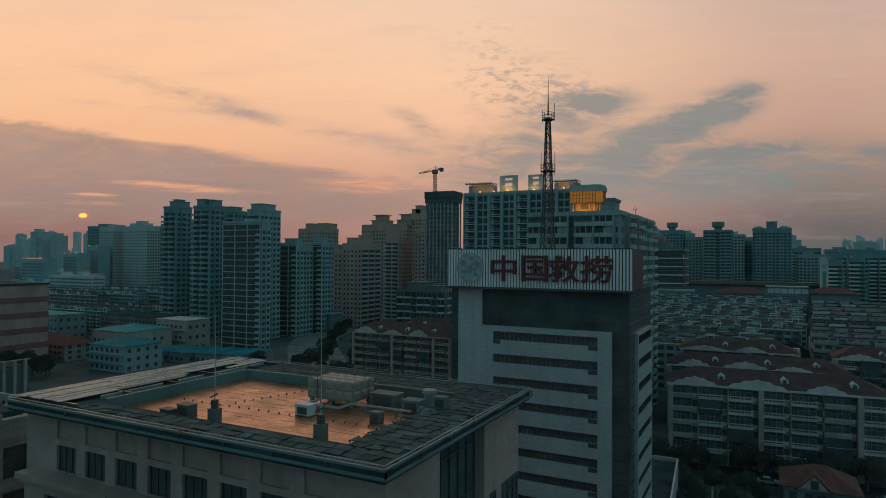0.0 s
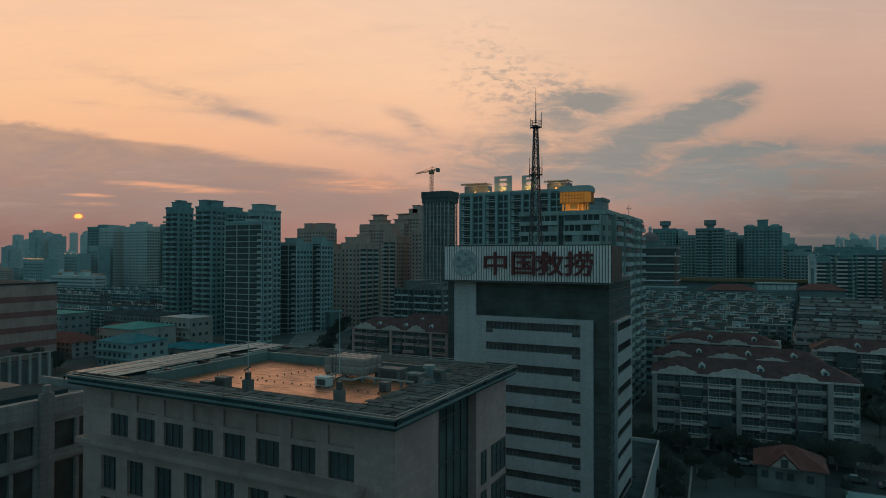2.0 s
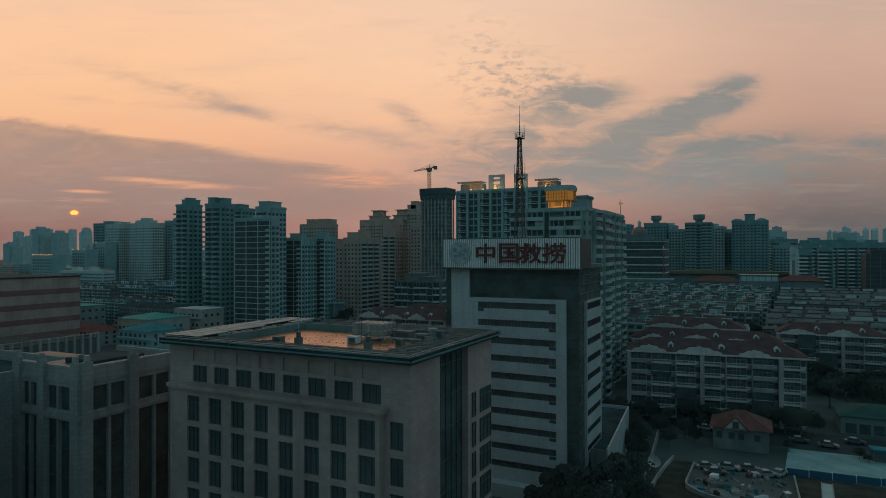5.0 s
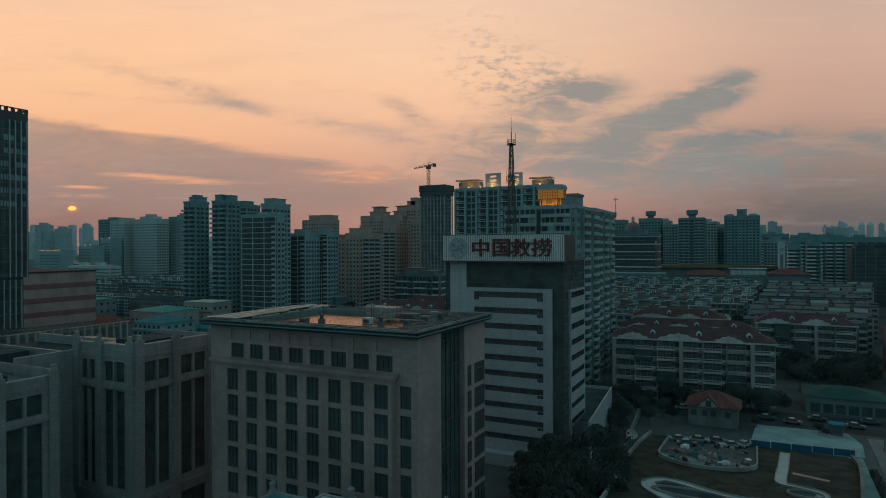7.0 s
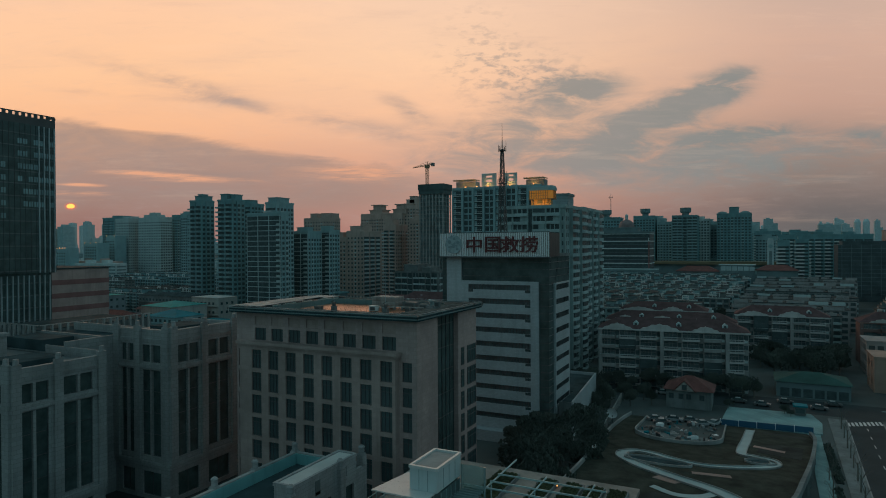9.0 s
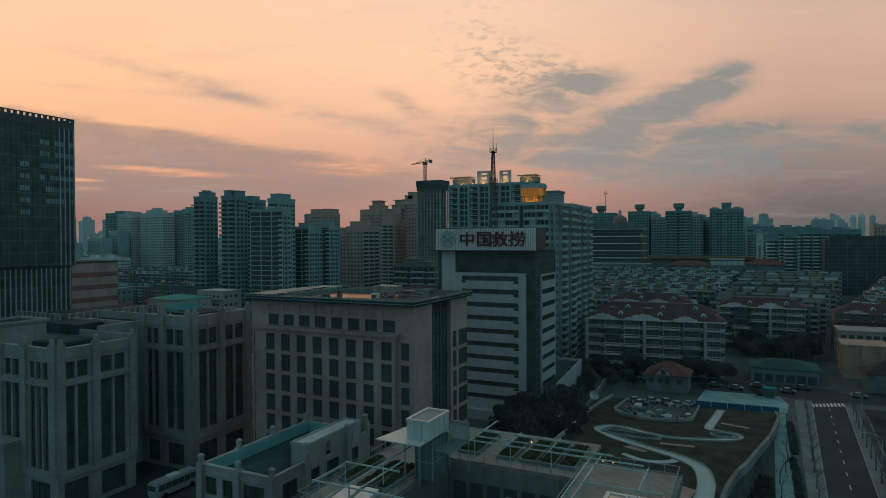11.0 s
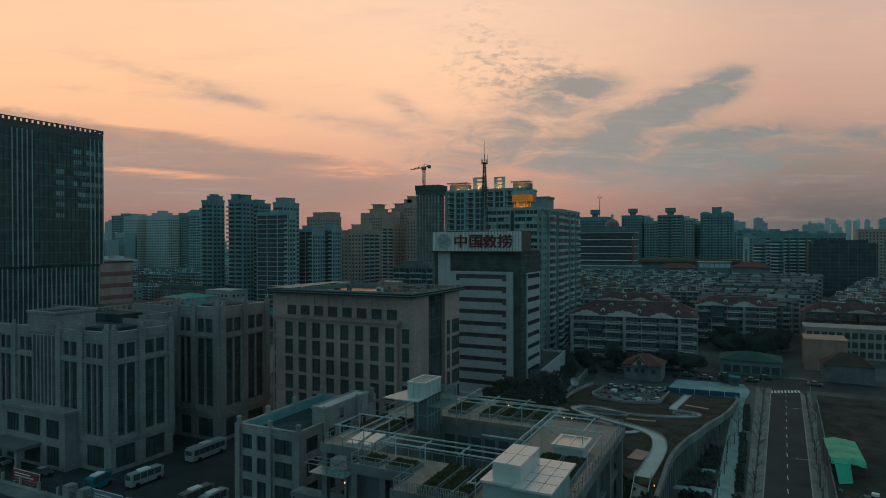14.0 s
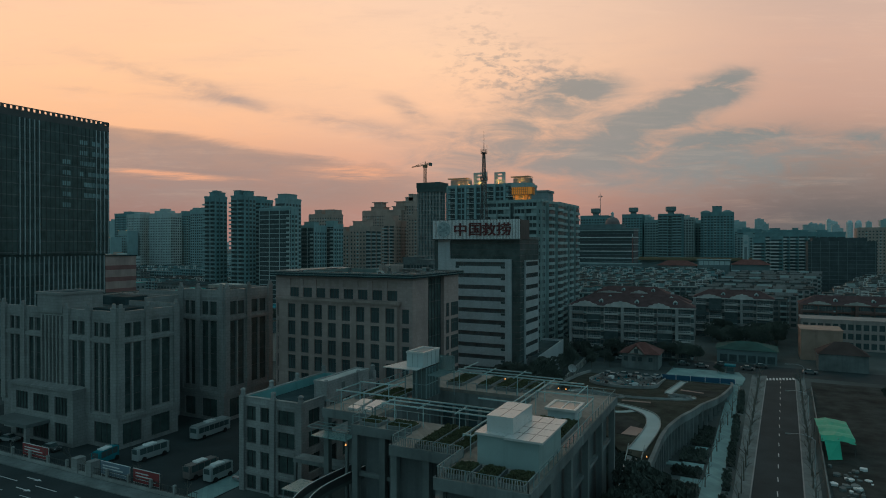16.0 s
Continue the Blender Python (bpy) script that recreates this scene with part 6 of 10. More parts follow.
    for i, pts in enumerate(([(22, 31), (25, 30), (25, 40), (21, 45), (13, 46), (8, 38)], [(28.4, 86), (36.4, 84), (38.6, 106), (29.5, 108)])):
        part("planting_bed", drape(Geo().prism(pts, ZG, ZG + 0.05)), EARTH, t)
    # boat-shaped terrace of clutter
    ZP = 1.75
    b = thing("walled_platform", (12.2, 92, 1.8), "walled yard with a rounded pale rim, strewn with site clutter", "yard")
    arc = [(12.2 + 9.4 * math.cos(k), 92 + 6.6 * math.sin(k)) for k in [math.pi + math.pi * i / 18 for i in range(19)]]
    part("floor", Geo().prism(arc, 0.5, ZP + 0.5), CONC, b)
    part("sloping_floor", Geo().add([(2.8, 92, 2.25), (21.6, 92, 2.25), (21.6, 112, 0.35), (2.8, 112, 0.35), (2.8, 92, 0), (21.6, 92, 0), (21.6, 112, 0), (2.8, 112, 0)], [(0, 1, 2, 3), (4, 7, 6, 5), (0, 4, 5, 1), (1, 5, 6, 2), (2, 6, 7, 3), (3, 7, 4, 0)]), GROUND, b, "dark trodden yard floor")
    L, R = ribbon(arc, 0.3)
    part("rim", Geo().strip(L, R, ZP + 1.2, 1.6), PALECONC, b)
    for x in (2.8, 21.6):
        part("side_rim", Geo().add([(x + dx, y, z) for y, zs in ((92, (1.2, 2.95)), (110, (0.1, 1.1))) for z in zs for dx in (-0.15, 0.15)], [(0, 1, 3, 2), (4, 6, 7, 5), (2, 3, 7, 6), (0, 2, 6, 4), (1, 5, 7, 3), (0, 4, 5, 1)]), PALECONC, b)
    rnd = random.Random(8)
    for i in range(78):
        a, r = rnd.uniform(math.pi, 6.28), math.sqrt(rnd.random())
        x, y = 12.2 + 8.2 * r * math.cos(a), 92 + 5.6 * r * math.sin(a)
        if i > 34:
            x, y = rnd.uniform(4, 20.5), 92 + 15 * rnd.random() ** 1.4
        low = min(0.0, (92 - y) * 0.095) - 0.05
        w, d, h = 0.2 + 1.3 * rnd.random() ** 2, 0.2 + 0.8 * rnd.random() ** 2, 0.15 + 0.9 * rnd.random() ** 2
        q = rnd.uniform(0, 3)
        g = Geo()
        c, s_ = math.cos(q), math.sin(q)
        g.prism([(x + w * c, y + w * s_), (x - d * s_, y + d * c), (x - w * c, y - w * s_), (x + d * s_, y - d * c)], ZP + 0.5 + low, ZP + 0.5 + h + low)
        g.prism([(x + w * c * 0.7, y + w * s_ * 0.7), (x - d * s_ * 0.7, y + d * c * 0.7), (x - w * c * 0.4, y - w * s_ * 0.4)], ZP + 0.5 + h + low, ZP + 0.62 + h + low)
        ob = part("rubble_lump", g, rnd.choice((WHITE, PALECONC, CONC, CONC, FRAME, FRAME, KERB, BLUEROOF)))
        tagged(ob, "lump of building rubble and scrap in the walled yard", "rubble", "clutter in the yard")


def hoarding():
    t = thing("hoarding", (30, 112.5, 0), "long blue sheet-metal hoarding with white posts", "fence")
    m = mesh_of("sheet", Geo().box(-2.0, 2.0, -0.04, 0.04, 0.05, 1.5), BLUEFENCE)
    for i in range(5):
        piece("sheet", m, t, (22.3 + i * 4.1, 112.3 + i * 0.3, 0.2))
    m = mesh_of("post", Geo().box(-0.08, 0.08, -0.1, 0.1, 0, 1.6), WHITE)
    for i in range(6):
        piece("post", m, t, (20.25 + i * 4.1, 112.2 + i * 0.3, 0.2))
    k = thing("kiosk", (38.8, 131, 0), "small teal-roofed guard kiosk", "kiosk")
    part("wall", Geo().box(37.6, 40.2, 129.8, 132.2, 0, 2.6), SLATE, k)
    part("window", Geo().box(37.9, 39.9, 129.74, 129.79, 1.0, 2.1), GLASS, k)
    part("roof", Geo().box(37.2, 40.6, 129.4, 132.6, 2.6, 3.0), BLUEROOF, k)


def gable_house():
    t = thing("house", (11.5, 131, 0), "old two-storey house with a red tiled cross-gabled roof", "house")
    X0, X1, Y0, Y1 = 5.6, 17.4, 126.0, 136.0
    part("wall", Geo().box(X0, X1, Y0, Y1, 0, 5.2), CONC, t)
    part("roof", Geo().hip(X0, X1, Y0, Y1, 5.2, 8.4, over=0.8), REDROOF, t)
    gx = 10.5
    part("gable", Geo().add([(gx - 2.6, Y0 - 0.7, 5.0), (gx + 2.6, Y0 - 0.7, 5.0), (gx, Y0 - 0.7, 7.6), (gx - 2.6, Y0 + 4, 5.0), (gx + 2.6, Y0 + 4, 5.0), (gx, Y0 + 4, 7.6)], [(0, 1, 2), (3, 5, 4), (0, 2, 5, 3), (1, 4, 5, 2), (0, 3, 4, 1)]), PLASTER, t)
    for s in (-1, 1):
        part("gable_roof", Geo().add([(gx + s * 3.1, Y0 - 1.1, 4.75), (gx, Y0 - 1.1, 7.9), (gx, Y0 + 4.5, 7.9), (gx + s * 3.1, Y0 + 4.5, 4.75), (gx + s * 3.1, Y0 - 1.1, 4.9), (gx, Y0 - 1.1, 8.05), (gx, Y0 + 4.5, 8.05), (gx + s * 3.1, Y0 + 4.5, 4.9)],
                                         [(0, 1, 2, 3), (4, 7, 6, 5), (0, 4, 5, 1), (2, 6, 7, 3), (0, 3, 7, 4), (1, 5, 6, 2)]), REDROOF, t)
    w = window_mesh("window", 1.3, 1.5, 2)
    for x, z in ((7.0, 2.6), (9.6, 2.6), (11.6, 2.6), (15.0, 2.6), (10.5, 5.3)):
        place_window(t, w, (x, Y0 - (0.72 if z > 5 else 0.02), z))


def neighbourhood():
    BRICKBROWN = mat("brown_brick_wall", (0.20, 0.12, 0.105), 0.85, var=0.25, stain=0.3)
    BROWNTILE = mat("dark_brown_roof_tile", (0.085, 0.06, 0.055), 0.9, var=0.3, spec=0.1)
    SCHOOLWALL = mat("pinkish_grey_school_wall", (0.36, 0.31, 0.285), 0.85, var=0.2, stain=0.35)
    PINKPLASTER = mat("pinkish_plaster", (0.40, 0.27, 0.21), 0.85, var=0.2, stain=0.3)
    row_of_flats("apartment_block", -18.6, 26, 150.5, 162, 18.5, 21.7, "six-storey pale flats with balconies and a shallow red tiled roof", FLATGREY, DARKRED, floors=6, group="red-roofed flats", rz=0.11)
    row_of_flats("apartment_block", -23, 22, 184, 195, 17.5, 20.5, "pale walk-up flats under a shallow red tiled roof", FLATGREY, DARKRED, floors=6, group="red-roofed flats", rz=0.09)
    row_of_flats("apartment_block", -22, 11, 207, 218.5, 19.1, 22.0, "pale walk-up flats with wavy gables under a red tiled roof", FLATGREY, DARKRED, floors=6, group="red-roofed flats", rz=0.04)
    row_of_flats("apartment_block", 21.5, 53.5, 215.5, 227, 17.8, 21.2, "pale flats with balconies under a dull red tiled roof", FLATGREY, DARKRED, floors=6, group="red-roofed flats")
    row_of_flats("apartment_block", -147, -104, 203, 215, 17.3, 21.5, "pinkish walk-up flats under red tiled roofs with dormers", PINKWALL, DARKRED, floors=6, group="pink flats by the avenue")
    row_of_flats("apartment_block", -140, -100, 226, 238, 17.3, 21.5, "pinkish walk-up flats under red tiled roofs", PINKWALL, DARKRED, floors=6, group="pink flats by the avenue")
    row_of_flats("apartment_block", 64, 118, 222, 234, 16.0, 19.6, "long brown brick flats under a dull brown-red roof", BRICKBROWN, DARKRED, group="brown flats")
    rnd = random.Random(21)
    for i in range(16):
        flat_row(-66 - i * 2 + rnd.uniform(-3, 3), (5 - i * 0.8 if i < 5 else 14 + i * 0.8) + rnd.uniform(-2, 2), 230 + i * 15.5, 16.8 + max(0, i - 8) * 0.5 + rnd.uniform(-0.8, 0.8), rnd, rnd.choice((FARDIM, FARTEAL, CONC)))
    for i in range(10):
        flat_row(17 + i * 1.4 + rnd.uniform(-1, 1), 62 + i * 3.4 + rnd.uniform(-3, 3), 238 + i * 25, 16.2 + max(0, i - 4) * 0.7 + rnd.uniform(-0.4, 0.4), rnd, rnd.choice((FLATGREY, CONC, FLATGREY)), "attic")
    for i in range(14):
        flat_row(72 + i * 4, 150 + i * 8, 246 + i * 19, 16.4, rnd, rnd.choice((FARPALE, FLATGREY, CONC)), "attic" if i % 3 == 1 else "frames")
    e = thing("end_block", (8.5, 226, 0), "pale teal end block of stepped balconies", "building")
    part("wall", Geo().box(5.4, 12.6, 221, 231, 0, 17.5), FARTEAL, e)
    parts("stepped_wall", boxes((5.2, 7.2, 219.5, 220.95, 0, 19.2), (7.9, 9.8, 220.0, 220.95, 0, 18.0), (10.6, 12.4, 219.7, 220.95, 0, 19.4)), TEALWHITE, e)
    for i in range(11):
        flat_row(-600 + i * 20 + rnd.uniform(-8, 8), -455 + i * 18, 300 + i * 21, 17 + rnd.uniform(-2, 2), rnd, rnd.choice((FARDIM, FARTEAL, CONC)))
    for i in range(5):
        flat_row(-425 + i * 10, -345 + i * 8, 236 + i * 15, 12 + rnd.uniform(-2, 2), rnd, rnd.choice((FARDIM, CONC)))
    # school hall and its pink porch, across the street
    t = tower("school_building", 63, 120, 200, 214, 11.5, "pinkish grey school block with rows of square windows", SCHOOLWALL, bay=2.6, pier=0.7, floor=3.6, span=1.3)
    tower("porch_building", 61, 74, 170, 184, 10.6, "low pinkish hall with a curved parapet", PINKPLASTER, bay=6.5, pier=2.6, floor=5.2, span=3.0, glass=PINKPLASTER)
    for x in (65,):
        s = thing("shed", (x + 7, 155, 0), "low street hall with a dark brown pitched roof", "shed", "street sheds")
        part("wall", Geo().box(x, x + 14, 150, 160, 0, 5.6), CONC, s)
        part("roof", Geo().hip(x, x + 14, 150, 160, 5.6, 9.2, over=0.5), BROWNTILE, s)
    s = thing("market_shed", (43, 158, 0), "teal-roofed low market building with a pale front", "shed")
    part("wall", Geo().box(34, 53, 153, 167, 0, 4.6), FARDARK, s)
    part("roof", Geo().hip(34, 53, 153, 167, 4.6, 6.8, over=0.6), DARKTEAL, s)
    parts("shopfront", boxes(*[(35 + i * 3, 37.4 + i * 3, 152.9, 152.98, 0.3, 2.8) for i in range(6)]), FARGLASS, s)
    # west side: mall, teal-roofed works, red-roofed low houses
    m = thing("shopping_hall", (-305, 136, 0), "pale pink banded shopping hall with a flat roof", "building")
    part("wall", Geo().box(-345, -270.6, 118, 153, 0, 35.2), PINKWALL, m)
    parts("red_band", boxes(*[(-345.1, -270.5, 117.9, 153.1, 8.5 + k * 6.4, 10.9 + k * 6.4) for k in range(4)]), DULLRED, m)
    part("roof", Geo().box(-345.4, -270.2, 117.6, 153.4, 35.2, 35.8), ROOFFELT, m)
    def works(name, x0, x1, y0, y1, h, roof_h, wall, roof, label, floors=3):
        b = thing(name, ((x0 + x1) / 2, (y0 + y1) / 2, 0), label, "building")
        part("wall", Geo().box(x0, x1, y0, y1, 0, h), wall, b)
        part("roof", Geo().hip(x0, x1, y0, y1, h, h + roof_h, over=0.5), roof, b)
        w = mesh_of("window", Geo().box(-0.8, 0.8, -0.05, 0.02, 0.9, 2.4), GLASS)
        w2 = mesh_of("window", Geo().box(-0.02, 0.05, -0.8, 0.8, 0.9, 2.4), GLASS)
        for k in range(floors):
            for i in range(int((x1 - x0) / 3.2)):
                piece("window", w, b, (x0 + 1.8 + i * 3.2, y0, k * h / floors))
            for i in range(int((y1 - y0) / 4.2)):
                piece("window", w2, b, (x1, y0 + 2.4 + i * 4.2, k * h / floors))
        parts("ledge", boxes(*[(x0 - 0.1, x1 + 0.9, y0 - 0.9, y0 - 0.06, k * h / floors - 0.2, k * h / floors + 0.5) for k in range(1, floors)]), wall, b)
    works("works_building", -281, -257, 180, 205, 12.6, 2.4, PLASTER, TEALROOF, "white works building with a flat teal roof", 2)
    works("works_building", -250, -228, 158, 176, 10.6, 3.0, FARTEAL, BLUEROOF, "white three-storey building with a blue-teal roof")
    works("works_building", -276, -254, 211, 226, 15.4, 0.8, PLASTER, PALEROOF, "white three-storey building with a pale roof")
    works("low_house", -303, -275, 163, 178, 7.2, 3.8, FLATGREY, REDROOF, "low house with a bright red roof")
    works("low_house", -306, -284, 196, 208, 8.6, 3.4, FLATGREY, REDROOF, "low house with a coral red hipped roof")
    works("low_house", -322, -304, 160, 172, 7.0, 3.6, FARTEAL, REDROOF, "low house with a dull red roof")
    works("long_building", -345, -285, 228, 240, 13.2, 2.2, CONC, ROOFFELT, "long grey building with a dark pitched roof")
    works("long_building", -395, -350, 205, 222, 14, 1.0, COOLTILE, TEALROOF, "low blue-grey building with a teal roof")
    for i in range(4):
        works("factory_shed", -250 + i * 13, -238.5 + i * 13, 184 + i * 3, 204 + i * 3, 4.6, 1.1, COOLTILE, BLUEROOF, "low shed with a blue-teal metal roof", 1)
    # annex beside the sign tower and its white wall
    a = thing("annex_building", (-17, 108, 0), "low annex with a white side wall beside the office tower", "building")
    plan = [(-13.3, 83.8), (-10.3, 83.8), (-12.7, 118.3), (-20.0, 118.3), (-20.0, 96.6), (-13.3, 96.6)]
    part("wall", Geo().prism(plan, 0, 8.5), CONC, a)
    part("roof", Geo().prism(plan, 8.5, 8.65), ROOFFELT, a)
    part("white_wall", Geo().prism([(-10.28, 83.5), (-9.98, 83.5), (-12.4, 118.6), (-12.7, 118.6)], 0, 9.4), WHITETILE, a)
    part("front_wall", Geo().box(-13.3, -10.3, 83.5, 83.78, 0, 9.1), CONC, a)
    part("parapet", Geo().box(-20.2, -12.72, 118.32, 118.6, 0, 9.4), WHITETILE, a)
    d = thing("yard_fence", (-6, 108, 0), "low dark yard wall with a row of white posts", "fence")
    part("wall", Geo().prism([(-5.0, 91), (-4.8, 91), (-7.0, 127), (-7.2, 127)], 0, 1.7), SLATE, d)
    for i in range(15):
        y = 91.5 + i * 2.5
        x = -4.75 - (y - 91) * 0.061
        part("post", Geo().box(x - 0.14, x + 0.14, y - 0.14, y + 0.14, 0, 2.5), PLASTER, d)
    part("rail", Geo().beam((-4.75, 91.2, 2.3), (-6.95, 127, 2.3), 0.12), PLASTER, d)
    k = thing("dish_aerial", (-3.6, 97, 0), "white dish aerial on a short pole in the yard", "aerial")
    part("pole", Geo().cyl(-3.6, 97, 0, 3.6, 0.1, 0.1, 8), FRAME, k)
    bowl = Geo()
    rings = [(0.12, 0.0), (0.6, 0.08), (1.0, 0.24), (1.3, 0.45)]
    for r, h in rings:
        bowl.v += [(-3.6 + r * math.cos(q * math.pi / 9), 97 - h - 0.2 * r * math.sin(q * math.pi / 9), 4.2 + r * math.sin(q * math.pi / 9)) for q in range(18)]
    for m_ in range(3):
        bowl.f += [(m_ * 18 + q, m_ * 18 + (q + 1) % 18, m_ * 18 + 18 + (q + 1) % 18, m_ * 18 + 18 + q) for q in range(18)]
    part("bowl", bowl, WHITE, k)
    # the avenue between the west towers
    av = smooth_line([(-120, 150), (-175, 215), (-229, 282), (-262, 370), (-310, 500), (-360, 640)], 5)
    L, R = ribbon(av, 26)
    solid("road", Geo().strip(L, R, 0.05, 0.15), CONC, "wide pale avenue between the western towers", "road")

# ---------------------------------------------------------------- trees
def bare_tree_mesh(seed, h):
    """Tapered trunk, limbs and twigs of a leafless tree, as two meshes."""
    rnd = random.Random(seed)
    trunk, twigs = Geo(), Geo()

    def limb(p, d, length, r, depth):
        q = p + d * length
        g = trunk if depth < 1 else twigs
        s = d.cross(Vector((0.3, 0.7, 0.2))).normalized()
        t = d.cross(s)
        n = 6 if depth == 0 else 3
        ring = [(math.cos(2 * math.pi * i / n), math.sin(2 * math.pi * i / n)) for i in range(n)]
        r1 = r * 0.62
        g.add([tuple(p + s * a * r + t * b * r) for a, b in ring] + [tuple(q + s * a * r1 + t * b * r1) for a, b in ring],
              [(i, (i + 1) % n, n + (i + 1) % n, n + i) for i in range(n)])
        if depth >= 4:
            return
        for k in range(rnd.randint(3, 4) if depth < 3 else 3):
            f = rnd.uniform(0.45, 1.0)
            a = rnd.uniform(0, 6.28)
            nd = (d * rnd.uniform(0.7, 1.1) + Vector((math.cos(a), math.sin(a), rnd.uniform(0.1, 0.5))) * rnd.uniform(0.45, 0.8)).normalized()
            limb(p + d * length * f, nd, length * rnd.uniform(0.5, 0.72), r1 * 0.62, depth + 1)

    limb(Vector((0, 0, 0)), Vector((0, 0, 1)), h * 0.42, h * 0.021, 0)
    return mesh_of("trunk", trunk, BARK), mesh_of("crown", twigs, BARK)


def evergreen_mesh(seed, h, r):
    rnd = random.Random(seed)
    trunk = Geo().cyl(0, 0, 0, h * 0.55, h * 0.03, h * 0.018, 7)
    for k in range(5):
        a = rnd.uniform(0, 6.28)
        trunk.beam((0, 0, h * (0.3 + 0.05 * k)), (r * 0.6 * math.cos(a), r * 0.6 * math.sin(a), h * (0.5 + 0.06 * k)), h * 0.012)
    g = Geo()
    lumps = [(rnd.uniform(-0.55, 0.55) * r, rnd.uniform(-0.55, 0.55) * r, h * rnd.uniform(0.45, 0.82), r * rnd.uniform(0.32, 0.6)) for _ in range(11)]
    for x, y, z, q in lumps:
        for i in range(110):
            a, b = rnd.uniform(0, 6.28), math.acos(rnd.uniform(-0.7, 1))
            k = q * rnd.uniform(0.7, 1.06)
            leaf_tuft(g, rnd, x + k * math.sin(b) * math.cos(a), y + k * math.sin(b) * math.sin(a), z + k * math.cos(b) * 0.8, 0.3)
    return mesh_of("trunk", trunk, BARK), mesh_of("crown", g, LEAF)


def plant(kind, meshes, x, y, z, s, rz, label, group):
    t = thing(kind, (x, y, z), label, "tree", group, rz=rz)
    t.scale = (s, s, s)
    for nm, me in zip(("trunk", "crown"), meshes):
        o = new(nm, me)
        o.parent = t
    return t


def trees():
    rnd = random.Random(4)
    bare = [bare_tree_mesh(30 + k, 8.0) for k in range(4)]
    for i in range(20):
        y = -20 + i * 7.4
        for x0 in (43.6, 54.3):
            plant("street_tree", rnd.choice(bare), x0 + (y - 24) * 0.037, y + rnd.uniform(-1, 1), 0.12, rnd.uniform(0.8, 1.1), rnd.uniform(0, 6), "leafless young street tree in a kerbside strip", "bare street trees")
    for i in range(11):
        plant("street_tree", rnd.choice(bare), -100 + i * 6.2, -17.2 + rnd.uniform(-0.4, 0.4), 0.05, rnd.uniform(0.45, 0.7), rnd.uniform(0, 6), "small leafless tree behind the avenue fence", "bare trees by the fence")
    for i in range(16):
        plant("bare_tree", rnd.choice(bare), 30 + rnd.uniform(4.5, 7.0) + 0.06 * (i * 7 - 10), -10 + i * 7, 0, rnd.uniform(0.6, 0.9), rnd.uniform(0, 6), "leafless tree between the garden wall and the footpath", "bare trees by the garden")
    ever = [evergreen_mesh(60 + k, 10.0, 4.6) for k in range(4)]
    spots = [(-8, 66), (-3, 72), (-11, 58), (-2, 60), (-14, 70), (-6, 78), (-16, 62), (-10, 50), (-5, 44), (-13, 74)]
    for x, y in spots:
        plant("evergreen_tree", rnd.choice(ever), x, y, 0, rnd.uniform(0.85, 1.15), rnd.uniform(0, 6), "dark dense evergreen tree beside the office tower", "evergreens by the tower")
    for i in range(15):
        plant("evergreen_tree", rnd.choice(ever), -26 + i * 3.9 + rnd.uniform(-1, 1), 141.2 + i * 0.4 + rnd.uniform(-1.5, 1.5), 0, rnd.uniform(0.45, 0.75), rnd.uniform(0, 6), "dark evergreen tree in front of red-roofed flats", "evergreens before the flats")
    for i in range(14):
        plant("evergreen_tree", rnd.choice(ever), 30 + rnd.uniform(-1, 28), rnd.uniform(180, 209), 0, rnd.uniform(0.7, 1.05), rnd.uniform(0, 6), "dark evergreen tree between rows of flats", "evergreens between the flats")
    for i in range(30):
        plant("evergreen_tree", rnd.choice(ever), rnd.uniform(31.2, 34.0), -36 + i * 1.75 + rnd.uniform(-1, 1), 0, rnd.uniform(0.8, 1.3) if i < 20 else rnd.uniform(0.35, 0.5), rnd.uniform(0, 6), "dark evergreen tree below the garden building", "evergreens below the terrace")
    for i in range(16):
        plant("evergreen_tree", rnd.choice(ever), rnd.uniform(11, 26), rnd.uniform(8, 24), 0, rnd.uniform(0.5, 0.62), rnd.uniform(0, 6), "dark evergreen tree in the garden hollow", "evergreens in the hollow")
    for i in range(12):
        plant("evergreen_tree", rnd.choice(ever), rnd.uniform(-18, 8), rnd.uniform(-36, -27), 0, rnd.uniform(0.5, 0.8), rnd.uniform(0, 6), "dark evergreen tree before the garden building", "evergreens before the building")
    bed_rnd = random.Random(14)
    for x0, x1, y0, y1 in ((32.2, 37.0, 20, 24.2), (32.0, 36.9, 29, 33.4), (32.6, 37.4, 37.4, 44.6), (34.0, 37.8, 48.5, 62), (40.5, 41.6, 14, 22), (40.6, 41.8, 25, 34), (40.9, 42.2, 38, 52), (41.3, 42.6, 55, 76), (41.9, 43.3, 80, 104)):
        b = thing("planting_bed", ((x0 + x1) / 2, (y0 + y1) / 2, 0), "dark low planting bed in the pale footpath", "planting bed", "footpath beds")
        part("soil", Geo().box(x0, x1, y0, y1, 0, 0.2), EARTH, b)
        g = Geo()
        for i in range(int((x1 - x0) * (y1 - y0) * 5)):
            leaf_tuft(g, bed_rnd, bed_rnd.uniform(x0, x1), bed_rnd.uniform(y0, y1), bed_rnd.uniform(0.3, 0.8), 0.35)
        part("shrub", g, LEAF, b, kind="stuff")
    for i in range(16):
        plant("evergreen_tree", rnd.choice(ever), rnd.uniform(6, 15), rnd.uniform(215, 420), 0, rnd.uniform(0.9, 1.3), rnd.uniform(0, 6), "dark evergreen tree in a lane between old flats", "evergreens in the lane")
